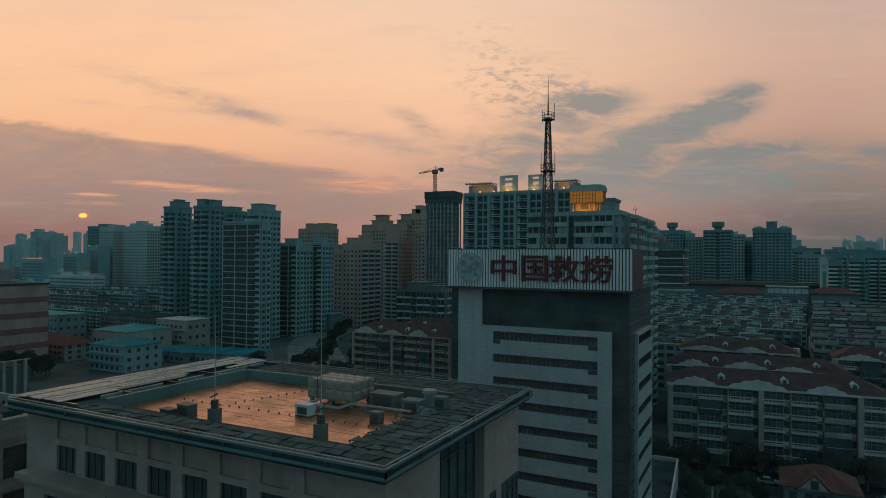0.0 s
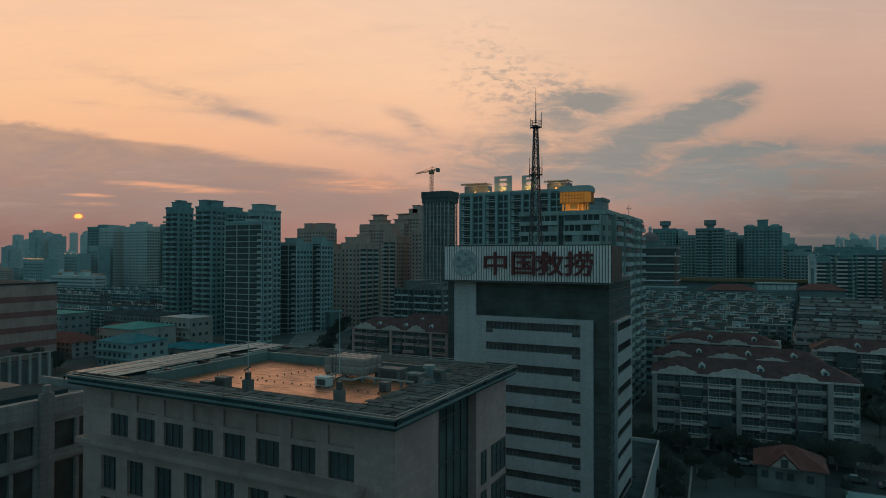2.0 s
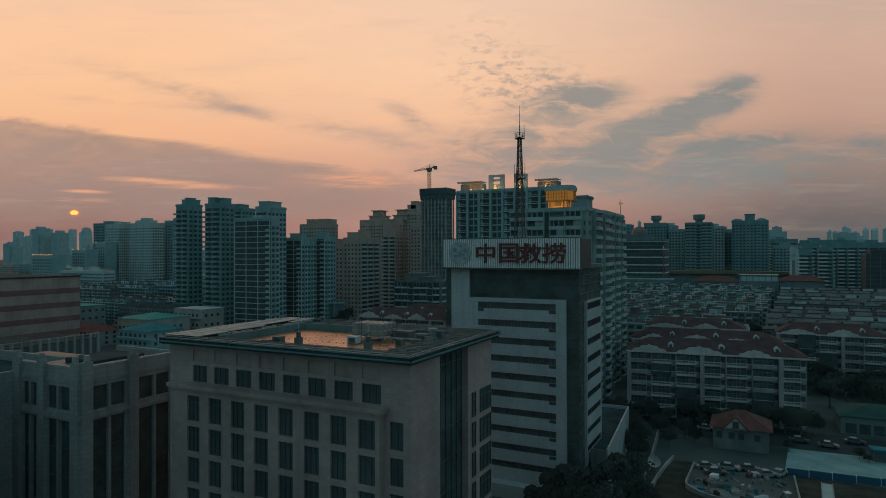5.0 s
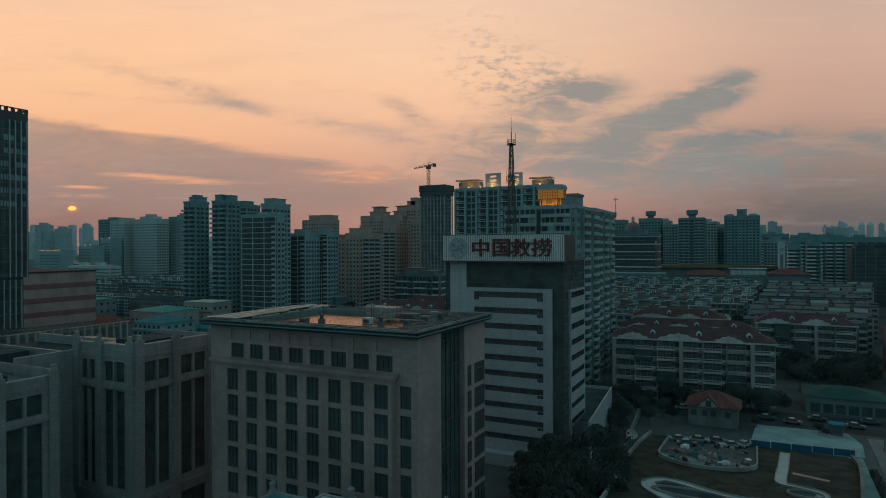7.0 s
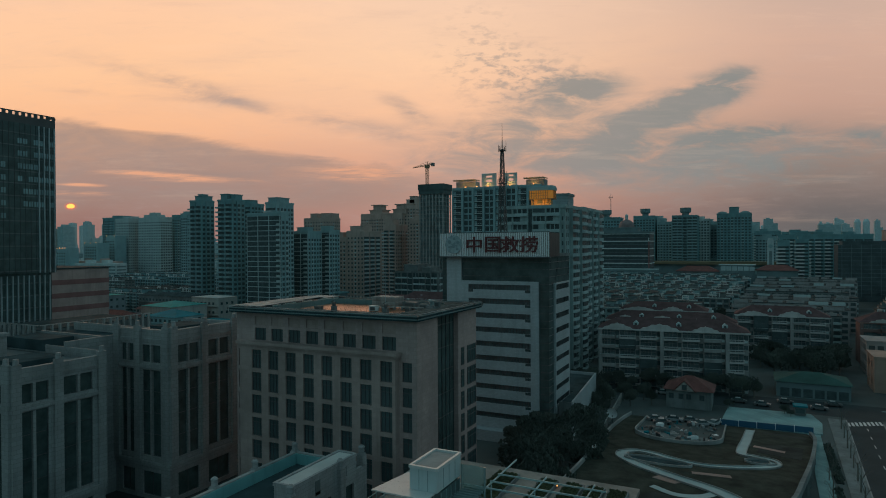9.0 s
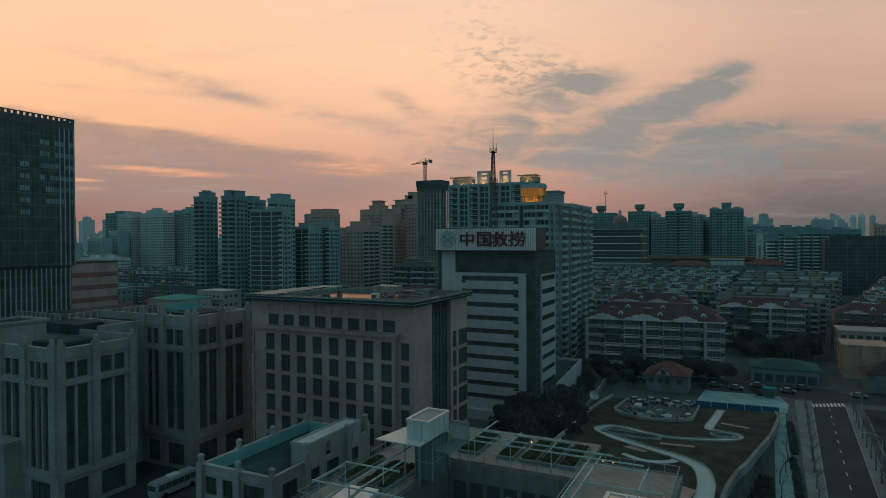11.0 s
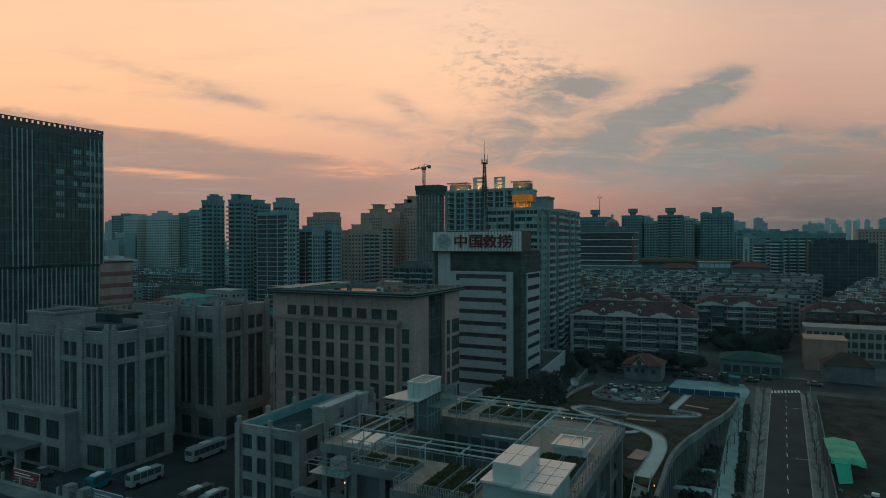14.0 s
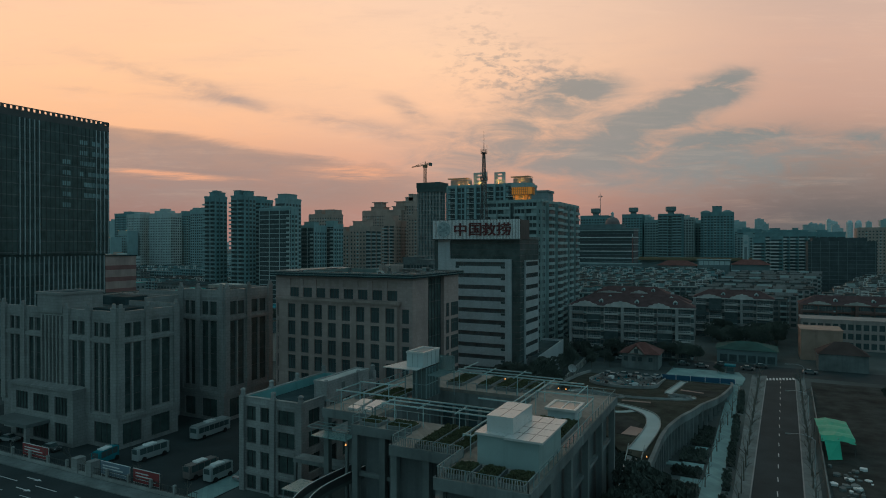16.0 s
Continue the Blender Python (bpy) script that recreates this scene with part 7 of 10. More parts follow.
    # woods and gardens west of the offices, seen over the roof
    for i in range(104):
        u = rnd.random()
        x, y = -300 + u * 180 + rnd.uniform(-12, 12), 120 + u * 60 + rnd.uniform(-38, 46)
        if -290 < x < -196 and 152 < y < 230 or -348 < x < -268 and 150 < y < 194:
            continue
        if rnd.random() < 0.55:
            plant("garden_tree", rnd.choice(ever), x, y, 0, rnd.uniform(0.6, 1.0), rnd.uniform(0, 6), "dark bushy tree among low houses", "trees of the west gardens")
        else:
            plant("garden_tree", rnd.choice(bare), x, y, 0, rnd.uniform(0.8, 1.3), rnd.uniform(0, 6), "leafless tree among low houses", "trees of the west gardens")
    for i in range(34):
        s = i / 33
        for side in (-17, 17):
            x, y = -150 - 110 * s + side * 0.8, 190 + 180 * s + side * -0.45
            plant("avenue_tree", rnd.choice(ever if i % 3 else bare), x + rnd.uniform(-2, 2), y + rnd.uniform(-3, 3), 0, rnd.uniform(0.5, 0.85), rnd.uniform(0, 6), "dark tree lining the western avenue", "avenue trees")
    for x, y, k in ((-12.5, 124, 0.62), (-9.0, 118, 0.7), (-6.4, 128, 0.6), (-11.5, 112, 0.6), (-3.6, 122, 0.5), (-8.6, 108, 0.55), (-14, 131, 0.6), (1.6, 126, 0.45), (-1.2, 131, 0.5), (35.2, 130.5, 0.28), (36.6, 128.2, 0.22), (21.5, 130, 0.3)):
        plant("evergreen_tree", rnd.choice(ever), x, y, 0, k, rnd.uniform(0, 6), "dark small evergreen tree growing in the yards", "yard trees")
    for i in range(7):
        plant("evergreen_tree", rnd.choice(ever), rnd.uniform(76, 110), rnd.uniform(96, 128), 0, rnd.uniform(0.4, 0.8), rnd.uniform(0, 6), "dark scrubby tree at the edge of a building lot", "scrub of the building lot")


# ---------------------------------------------------------------- vehicles
def bus(x, y, rz, length, body, label):
    t = thing("bus", (x, y, 0.05), label, "bus", "parked coaches", rz=rz)
    BASE[t.name] = Vector((0, 0, 0))
    L, W, H = length / 2, 1.2 if length > 8 else 0.98, 3.0 if length > 8 else 2.65
    g = Geo().prism([(-L + 0.1, -W), (L - 0.35, -W), (L, -W + 0.3), (L, W - 0.3), (L - 0.35, W), (-L + 0.1, W), (-L, W - 0.1), (-L, -W + 0.1)], 0.4, H - 0.25)
    g.prism([(-L + 0.3, -W + 0.15), (L - 0.5, -W + 0.15), (L - 0.5, W - 0.15), (-L + 0.3, W - 0.15)], H - 0.25, H)
    part("body", g, body, t)
    n = int(length / 1.5)
    for s in (-1, 1):
        for i in range(n):
            x0 = -L + 0.5 + i * (2 * L - 1.2) / n
            part("window", Geo().box(x0, x0 + (2 * L - 1.2) / n - 0.12, s * W - 0.02, s * W + 0.02, 1.45, 2.55), GLASS, t)
    part("windscreen", Geo().box(L - 0.02, L + 0.03, -W + 0.35, W - 0.35, 1.3, 2.6), GLASS, t)
    part("rear_window", Geo().box(-L - 0.03, -L + 0.02, -W + 0.3, W - 0.3, 1.6, 2.5), GLASS, t)
    part("roof_unit", Geo().box(-1.4, 0.8, -0.7, 0.7, H, H + 0.25), WHITE, t)
    for xx in (-L * 0.62, L * 0.62):
        for s in (-1, 1):
            w = Geo()
            k = [(0.48 * math.cos(a), 0.48 * math.sin(a)) for a in [2 * math.pi * i / 14 for i in range(14)]]
            w.add([(xx + a, s * W - 0.14, 0.45 + b) for a, b in k] + [(xx + a, s * W + 0.06, 0.45 + b) for a, b in k], [tuple(range(14)), tuple(range(14, 28))[::-1]] + [(i, 14 + i, 14 + (i + 1) % 14, (i + 1) % 14) for i in range(14)])
            part("wheel", w, TYRE, t)
    return t


def car_template():
    t = thing("car", (0, -300, 0), "parked white saloon car", "car", "parked cars")
    BASE[t.name] = Vector((0, 0, 0))
    prof = [(-2.1, 0.3), (2.1, 0.3), (2.15, 0.75), (1.15, 0.92), (-1.75, 0.95), (-2.15, 0.85)]
    cab = [(1.1, 0.92), (0.4, 1.42), (-1.0, 1.44), (-1.7, 0.95)]
    for nm, pr, w, m in (("body", prof, 0.86, CARPAINT), ("cabin", cab, 0.74, GLASS)):
        n = len(pr)
        part(nm, Geo().add([(a, -w, b) for a, b in pr] + [(a, w, b) for a, b in pr], [tuple(range(n)), tuple(range(n, 2 * n))[::-1]] + [(i, n + i, n + (i + 1) % n, (i + 1) % n) for i in range(n)]), m, t)
    part("roof_panel", Geo().box(-0.95, 0.35, -0.66, 0.66, 1.43, 1.47), CARWHITE, t)
    for xx in (-1.3, 1.3):
        for s in (-1, 1):
            k = [(0.32 * math.cos(a), 0.32 * math.sin(a)) for a in [2 * math.pi * i / 12 for i in range(12)]]
            part("wheel", Geo().add([(xx + a, s * 0.86 - 0.1, 0.32 + b) for a, b in k] + [(xx + a, s * 0.86 + 0.04, 0.32 + b) for a, b in k], [tuple(range(12)), tuple(range(12, 24))[::-1]] + [(i, 12 + i, 12 + (i + 1) % 12, (i + 1) % 12) for i in range(12)]), TYRE, t)
    for xx, m, nm in ((2.12, PAINT, "headlight"), (-2.16, DULLRED, "tail_light")):
        for s in (-0.6, 0.6):
            part(nm, Geo().box(xx - 0.05, xx + 0.03, s - 0.16, s + 0.16, 0.62, 0.76), m, t)
    return t


def vehicles():
    bus(-61.2, 9.6, math.pi / 2, 9.6, CARWHITE, "white coach parked between the offices")
    bus(-60.2, -6.4, math.pi / 2 - 0.06, 7.1, CARWHITE, "white coach parked before the grey offices")
    bus(-44.0, -8.9, math.pi / 2 - 0.05, 6.6, COACHBROWN, "brown coach parked beside the annex")
    bus(-40.0, -8.7, math.pi / 2, 5.5, CARWHITE, "white minibus parked beside the annex")
    bus(-65.8, -12.0, 1.8, 5.4, BLUEROOF, "teal minibus parked at the gate")
    bus(-50.0, 12.0, math.pi / 2, 5.0, CARWHITE, "white minibus parked by the stone block")
    c = car_template()
    n = 0
    for x, y, r in ((-104, -12.2, 0.3), (-98, -15.6, 0.1), (-82, -12.4, 0.0), (-36, -6.5, 1.57), (44, 140, 0.0), (36, 144, 0.1), (30, 138, 0.0), (48, 146, 0.05), (24, 139.5, 0), (62, 142, 0), (3, 141, 0.1), (5.4, 107, 0.4), (9.6, 109, 0.1), (13.4, 110.4, 0.2), (16.6, 107.4, 0.5), (19.0, 110, 1.2), (7.4, 103.2, 0.3), (-96, -12.6, 0.2)):
        o = c if n == 0 else copy_thing(c, Matrix.Identity(4))
        o.matrix_basis = pose(x, y, 2.25 - (y - 92) * 0.095 if 3 < x < 21 and 92 < y < 112 else 0.04, 0, 0, math.degrees(r))
        n += 1


# ---------------------------------------------------------------- street furniture
def street_things():
    f = thing("fence", (-70, -18.2, 0), "low white railing fence on a stone base along the avenue", "fence")
    part("base", Geo().box(-125, -36, -18.4, -18.0, 0, 0.6), PALECONC, f)
    pm = mesh_of("post", Geo().box(-0.2, 0.2, -0.22, 0.22, 0, 2.1), PALECONC)
    rm = mesh_of("panel", Geo().box(-2.6, 2.6, -0.03, 0.03, 1.7, 1.78).box(-2.6, 2.6, -0.03, 0.03, 0.8, 0.88), FRAME)
    bm_ = mesh_of("bar", Geo().box(-0.02, 0.02, -0.02, 0.02, 0.6, 1.9), FRAME)
    for i in range(16):
        x = -124 + i * 5.6
        piece("post", pm, f, (x, -18.2, 0))
        piece("panel", rm, f, (x + 2.8, -18.2, 0))
        for k in range(9):
            piece("bar", bm_, f, (x + 0.6 + k * 0.55, -18.2, 0))
    for x, w, m, lab in ((-78.5, 8.0, BANNERRED, "long red banner board with faded panels at the gate"), (-55.5, 7.6, BANNERBLUE, "blue-grey information board by the gate"), (-47.5, 6.4, BANNERRED, "red banner board beside the avenue")):
        b = thing("banner_board", (x, -17.6, 0), lab, "board")
        part("sheet", Geo().box(x - w / 2, x + w / 2, -17.66, -17.6, 0.8, 3.0), m, b)
        part("frame", Geo().box(x - w / 2 - 0.1, x + w / 2 + 0.1, -17.6, -17.5, 2.95, 3.1).box(x - w / 2 - 0.1, x + w / 2 + 0.1, -17.6, -17.5, 0.7, 0.82), WHITE, b)
        parts("leg", boxes((x - w / 2, x - w / 2 + 0.12, -17.59, -17.49, 0, 2.95), (x + w / 2 - 0.12, x + w / 2, -17.59, -17.49, 0, 2.95)), WHITE, b)
        parts("plain_bar", boxes(*[(x - w / 2 + 0.6, x + w / 2 - 0.8 - 0.9 * k, -17.68, -17.665, 1.3 + 0.5 * k, 1.5 + 0.5 * k) for k in range(3)]), PAINT, b)
    g = thing("gate_house", (-64, -17.4, 0), "small stone gate pillar block", "gate")
    part("pillar", Geo().box(-66.2, -64.6, -18.6, -16.8, 0, 2.8), GREYSTONE, g)
    part("pillar", Geo().box(-62.0, -60.6, -18.6, -16.8, 0, 2.8), GREYSTONE, g)
    # street lamps over the side street
    for y in (35, 72, 108):
        x = 54.6 + (y - 24) * 0.041
        l = thing("street_lamp", (x, y, 0.12), "grey street lamp with a curved arm over the road", "street lamp", "side street lamps")
        part("pole", Geo().cyl(x, y, 0.12, 7.6, 0.09, 0.06, 8), SILVER, l)
        a = Geo()
        pts = [(0, 7.6), (-0.5, 8.1), (-1.4, 8.4), (-2.6, 8.5), (-3.8, 8.4)]
        for p, q in zip(pts, pts[1:]):
            a.beam((x + p[0], y, p[1]), (x + q[0], y, q[1]), 0.08)
        part("arm", a, SILVER, l)
        part("lamp_head", Geo().box(x - 4.6, x - 3.7, y - 0.14, y + 0.14, 8.26, 8.42), TEALSTEEL, l)
    # green tarpaulin shelter on the building lot
    t = thing("tarpaulin_shelter", (60.4, 61.5, 0), "shelter roofed with bright green tarpaulin on the lot", "shelter")
    g = Geo()
    nx, ny = 9, 11
    rnd = random.Random(2)
    for i in range(nx):
        for j in range(ny):
            x, y = 57.5 + i * 0.73, 53.0 + j * 1.75
            g.v.append((x, y, 3.4 + 0.35 * math.sin(math.pi * i / (nx - 1)) + rnd.uniform(-0.13, 0.13) + (0.12 if j % 3 else -0.1) - (0.5 if j in (0, ny - 1) else 0)))
    for i in range(nx - 1):
        for j in range(ny - 1):
            a = i * ny + j
            g.f.append((a, a + ny, a + ny + 1, a + 1))
    part("sheet", g, GREENSHEET, t, "sagging bright green sheet")
    hang = Geo().add([(58.0, 52.9, 3.2), (60.6, 52.7, 3.3), (60.8, 50.6, 0.4), (58.4, 49.4, 0.3), (58.0, 53.1, 3.2), (60.6, 52.9, 3.3), (60.8, 50.8, 0.4), (58.4, 49.6, 0.3)], [(0, 1, 2, 3), (7, 6, 5, 4), (0, 3, 7, 4), (1, 5, 6, 2), (0, 4, 5, 1), (3, 2, 6, 7)])
    part("hanging_sheet", hang, GREENSHEET, t)
    for x, y in ((57.7, 53.4), (63.2, 53.4), (57.7, 70), (63.2, 70), (57.7, 62), (63.2, 62)):
        part("pole", Geo().cyl(x, y, 0, 3.35, 0.06, n=6), FRAME, t)
    part("ridge_pole", Geo().beam((60.4, 53.4, 3.5), (60.4, 70.3, 3.5), 0.08), FRAME, t)
    for i in range(40):
        x, y = rnd.uniform(57.0, 64), rnd.uniform(24, 47)
        w = rnd.uniform(0.2, 0.9)
        ob = part("rubble_lump", Geo().prism([(x + w * math.cos(k * 1.26 + i) * rnd.uniform(0.6, 1.2), y + w * math.sin(k * 1.26 + i) * rnd.uniform(0.6, 1.2)) for k in range(5)], 0.05, rnd.uniform(0.15, 0.6)), WHITE if i % 4 == 0 else CONC)
        tagged(ob, "pale lump of rubble on the bare lot", "rubble", "rubble on the lot")
    w = thing("lot_wall", (58.6, 60, 0), "low grey wall between the street and the building lot", "wall", kind="structure")
    part("wall", Geo().prism([(55.2, 0), (55.45, 0), (60.6, 117), (60.35, 117)], 0, 0.9), CONC, w)


def lamps_glow():
    """Small warm lamps on the terrace edge and the old flats."""
    for x, y, z in ((26.5, -36.8, 17.0), (18.2, 4.1, 19.3), (19.4, 4.1, 19.3), (-2.5, -23.15, 15.4), (29.6, 16.5, 6.6), (17.9, -36.8, 16.8), (8.2, 7.4, 19.2), (9.8, 6.7, 19.2)):
        l = thing("wall_lamp", (x, y, z), "small glowing warm wall lamp", "lamp", "warm terrace lamps")
        part("bracket", Geo().box(x - 0.08, x + 0.08, y - 0.05, y + 0.12, z - 0.1, z + 0.02), FRAME, l)
        part("bulb", Geo().cyl(x, y - 0.06, z + 0.02, z + 0.2, 0.1, 0.07, 8), LAMPWARM, l)
    # far flats with a line of amber lamps along the roof edge
    for x0, x1, y0, z, n in ((-656, -622, 356, 44.6, 8), (-634, -612, 384, 50.0, 3), (-634, -618, 410, 58.0, 2)):
        b = thing("lamp_lit_flats", ((x0 + x1) / 2, y0 + 7, 0), "far block of flats with amber lamps along its roof edge", "building", "lamp-lit far flats")
        part("wall", Geo().box(x0, x1, y0, y0 + 14, 0, z), FARTEAL, b)
        g = Geo()
        for k in range(int(z / 3.1) - 1):
            for i in range(int((x1 - x0) / 3)):
                g.box(x0 + 0.8 + i * 3, x0 + 2.2 + i * 3, y0 - 0.08, y0 + 0.02, 1 + k * 3.1, 2.5 + k * 3.1)
        part("window", g, FARGLASS, b, kind="stuff")
        for i in range(n):
            x = x0 + 1.5 + (x1 - x0 - 3) * i / max(1, n - 1)
            part("lamp", Geo().box(x - 0.5, x + 0.5, y0 - 0.5, y0 - 0.1, z - 0.2, z + 0.25), LAMPWARM, b, "glowing amber lamp")


# ---------------------------------------------------------------- things on the wide roof
def roof_things():
    ZD = 34.75
    w = thing("water_tank", (-32.58, 36.59, ZD), "pressed-panel rooftop water tank on steel legs", "water tank")
    X0, X1, Y0, Y1, Z0, Z1 = -33.5, -28.7, 34.4, 37.6, ZD + 0.5, ZD + 2.1
    part("tank_body", Geo().box(X0 + 0.02, X1 - 0.02, Y0 + 0.02, Y1 - 0.02, Z0, Z1 - 0.02), TANK, w)
    def dimple(axis):
        a, b, c = 0.42, 0.22, 0.09
        pts = [(-a, -a, 0), (a, -a, 0), (a, a, 0), (-a, a, 0), (-b, -b, c), (b, -b, c), (b, b, c), (-b, b, c)]
        f = {"x": lambda p: (p[2], p[0], p[1]), "y": lambda p: (p[0], -p[2], p[1]), "z": lambda p: p}[axis]
        return mesh_of("panel", Geo().add([f(p) for p in pts], [(4, 5, 6, 7), (0, 1, 5, 4), (1, 2, 6, 5), (2, 3, 7, 6), (3, 0, 4, 7)]), TANK)
    dy, dx, dz = dimple("y"), dimple("x"), dimple("z")
    for i in range(5):
        for k in range(2):
            piece("panel", dy, w, (X0 + 0.48 + i * 0.96, Y0, Z0 + 0.46 + k * 0.84))
        for j in range(3):
            piece("panel", dz, w, (X0 + 0.48 + i * 0.96, Y0 + 0.58 + j * 1.12, Z1))
    for j in range(3):
        for k in range(2):
            piece("panel", dx, w, (X1, Y0 + 0.58 + j * 1.12, Z0 + 0.46 + k * 0.84))
    for x in (X0 + 0.3, (X0 + X1) / 2, X1 - 0.3):
        for y in (Y0 + 0.3, Y1 - 0.3):
            part("leg", Geo().box(x - 0.15, x + 0.15, y - 0.15, y + 0.15, ZD, Z0), CONC, w)
    part("ladder", Geo().beam((X0 + 1.2, Y0 - 0.25, ZD), (X0 + 1.2, Y0 - 0.15, Z1 + 0.5), 0.05).beam((X0 + 1.6, Y0 - 0.25, ZD), (X0 + 1.6, Y0 - 0.15, Z1 + 0.5), 0.05), FRAME, w)
    for x, y, hh, lab in ((-35.39, 25.67, 9.0, "tall whip aerial on a dark concrete block"), (-25.43, 25.96, 9.5, "tall whip aerial on a dark concrete block beside the deck edge")):
        a = thing("whip_aerial", (x, y, ZD), lab, "aerial", "roof aerials")
        part("block", Geo().box(x - 0.37, x + 0.37, y - 0.37, y + 0.37, ZD, ZD + 1.15), SLATE, a)
        part("bracket", Geo().box(x - 0.2, x + 0.2, y - 0.2, y + 0.2, ZD + 1.15, ZD + 1.8).beam((x - 0.5, y, ZD + 1.9), (x + 0.3, y, ZD + 2.3), 0.1), FRAME, a)
        part("rod", Geo().cyl(x, y, ZD + 1.8, ZD + hh, 0.05, 0.02, 6), SILVER, a)
    for x, y, sx, sy, h, m, lab in ((-38.96, 26.15, 1.3, 0.9, 0.95, SLATE, "dark boxy air-conditioning unit on the roof"), (-40.51, 25.67, 1.2, 0.7, 0.5, SLATE, "low dark cable box on the roof"), (-30.84, 30.89, 1.4, 0.9, 0.9, TEALWHITE, "white roof cabinet beside the tank"), (-24.56, 31.76, 0.9, 0.7, 0.8, SLATE, "small dark roof cabinet"),
                                    (-26.59, 36.39, 2.6, 1.4, 1.2, SLATE, "dark plant cabinet by the parapet"), (-23.69, 36.01, 1.6, 1.2, 1.0, CONC, "grey plant cabinet by the parapet"), (-20.9, 35.6, 1.0, 0.8, 0.95, CONC, "white roof cabinet on the margin")):
        z = ZD if x < -21.95 else 35.42
        c = thing("roof_cabinet", (x, y, z), lab, "cabinet", "roof cabinets")
        part("case", Geo().box(x - sx / 2, x + sx / 2, y - sy / 2, y + sy / 2, z + 0.08, z + h), m, c)
        part("lid", Geo().box(x - sx / 2 - 0.05, x + sx / 2 + 0.05, y - sy / 2 - 0.05, y + sy / 2 + 0.05, z + h, z + h + 0.06), m, c)
        parts("foot", boxes((x - sx / 2, x - sx / 2 + 0.15, y - sy / 2, y + sy / 2, z, z + 0.08), (x + sx / 2 - 0.15, x + sx / 2, y - sy / 2, y + sy / 2, z, z + 0.08)), FRAME, c)
        part("grille", Geo().box(x - sx * 0.35, x + sx * 0.35, y - sy / 2 - 0.03, y - sy / 2 - 0.005, z + 0.2, z + h - 0.15), FRAME, c)
    p = thing("roof_pipe", (-26.98, 32.53, ZD), "pale pipe run from the tank across the roof", "pipe")
    g = Geo()
    for q, r in (((-31.81, 34.66, ZD + 0.6), (-31.81, 32.14, ZD + 0.6)), ((-31.81, 32.14, ZD + 0.6), (-28.43, 32.14, ZD + 0.6)), ((-28.43, 32.14, ZD + 0.6), (-28.43, 33.88, ZD + 0.6)), ((-28.43, 33.88, ZD + 0.6), (-22.73, 33.88, ZD + 0.6))):
        g.beam(q, r, 0.16)
    part("run", g, PALECONC, p)
    parts("support", boxes(*[(x - 0.1, x + 0.1, y - 0.12, y + 0.12, ZD, ZD + 0.52) for x, y in ((-31.81, 32.92), (-29.88, 32.14), (-26.98, 33.88), (-24.08, 33.88))]), CONC, p)
    d = thing("vent_duct", (-23.11, 37.75, ZD), "round teal roof extractor duct", "duct")
    part("duct", Geo().cyl(-23.11, 37.75, ZD, ZD + 1.3, 0.5, 0.45, 12).cyl(-23.11, 37.75, ZD + 1.3, ZD + 1.6, 0.65, 0.6, 12), TEALSTEEL, d)
    # rows of lightning-strip clips over the deck
    m = mesh_of("clip", Geo().cyl(0, 0, 0, 0.08, 0.06, 0.05, 7).cyl(0, 0, 0.08, 0.13, 0.085, 0.07, 7), FRAME)
    k = thing("lightning_strip", (-33.74, 29.63, ZD), "rows of small dark conductor clips on the wet deck", "roof fitting")
    for i in range(20):
        piece("clip", m, k, (-43.9 + i * 1.08, 30.1 + 0.02 * i, ZD))
    for i in range(11):
        piece("clip", m, k, (-23.4, 25.4 + i * 1.15, ZD))
    for i in range(9):
        piece("clip", m, k, (-38.8 + 0.24 * i, 31.2 + i * 0.82, ZD))
    rnd = random.Random(6)
    h = thing("debris_heap", (-20.41, 33.5, 35.45), "dark heap of cable and sacking on the roof margin", "debris")
    for i in range(7):
        x, y = -21.4 + rnd.uniform(-1.0, 1.0), 33.6 + rnd.uniform(-0.7, 0.7)
        part("sack", Geo().cyl(x, y, 35.45, 35.6 + rnd.uniform(0.05, 0.25), rnd.uniform(0.3, 0.5), rnd.uniform(0.1, 0.3), 7), SLATE, h)


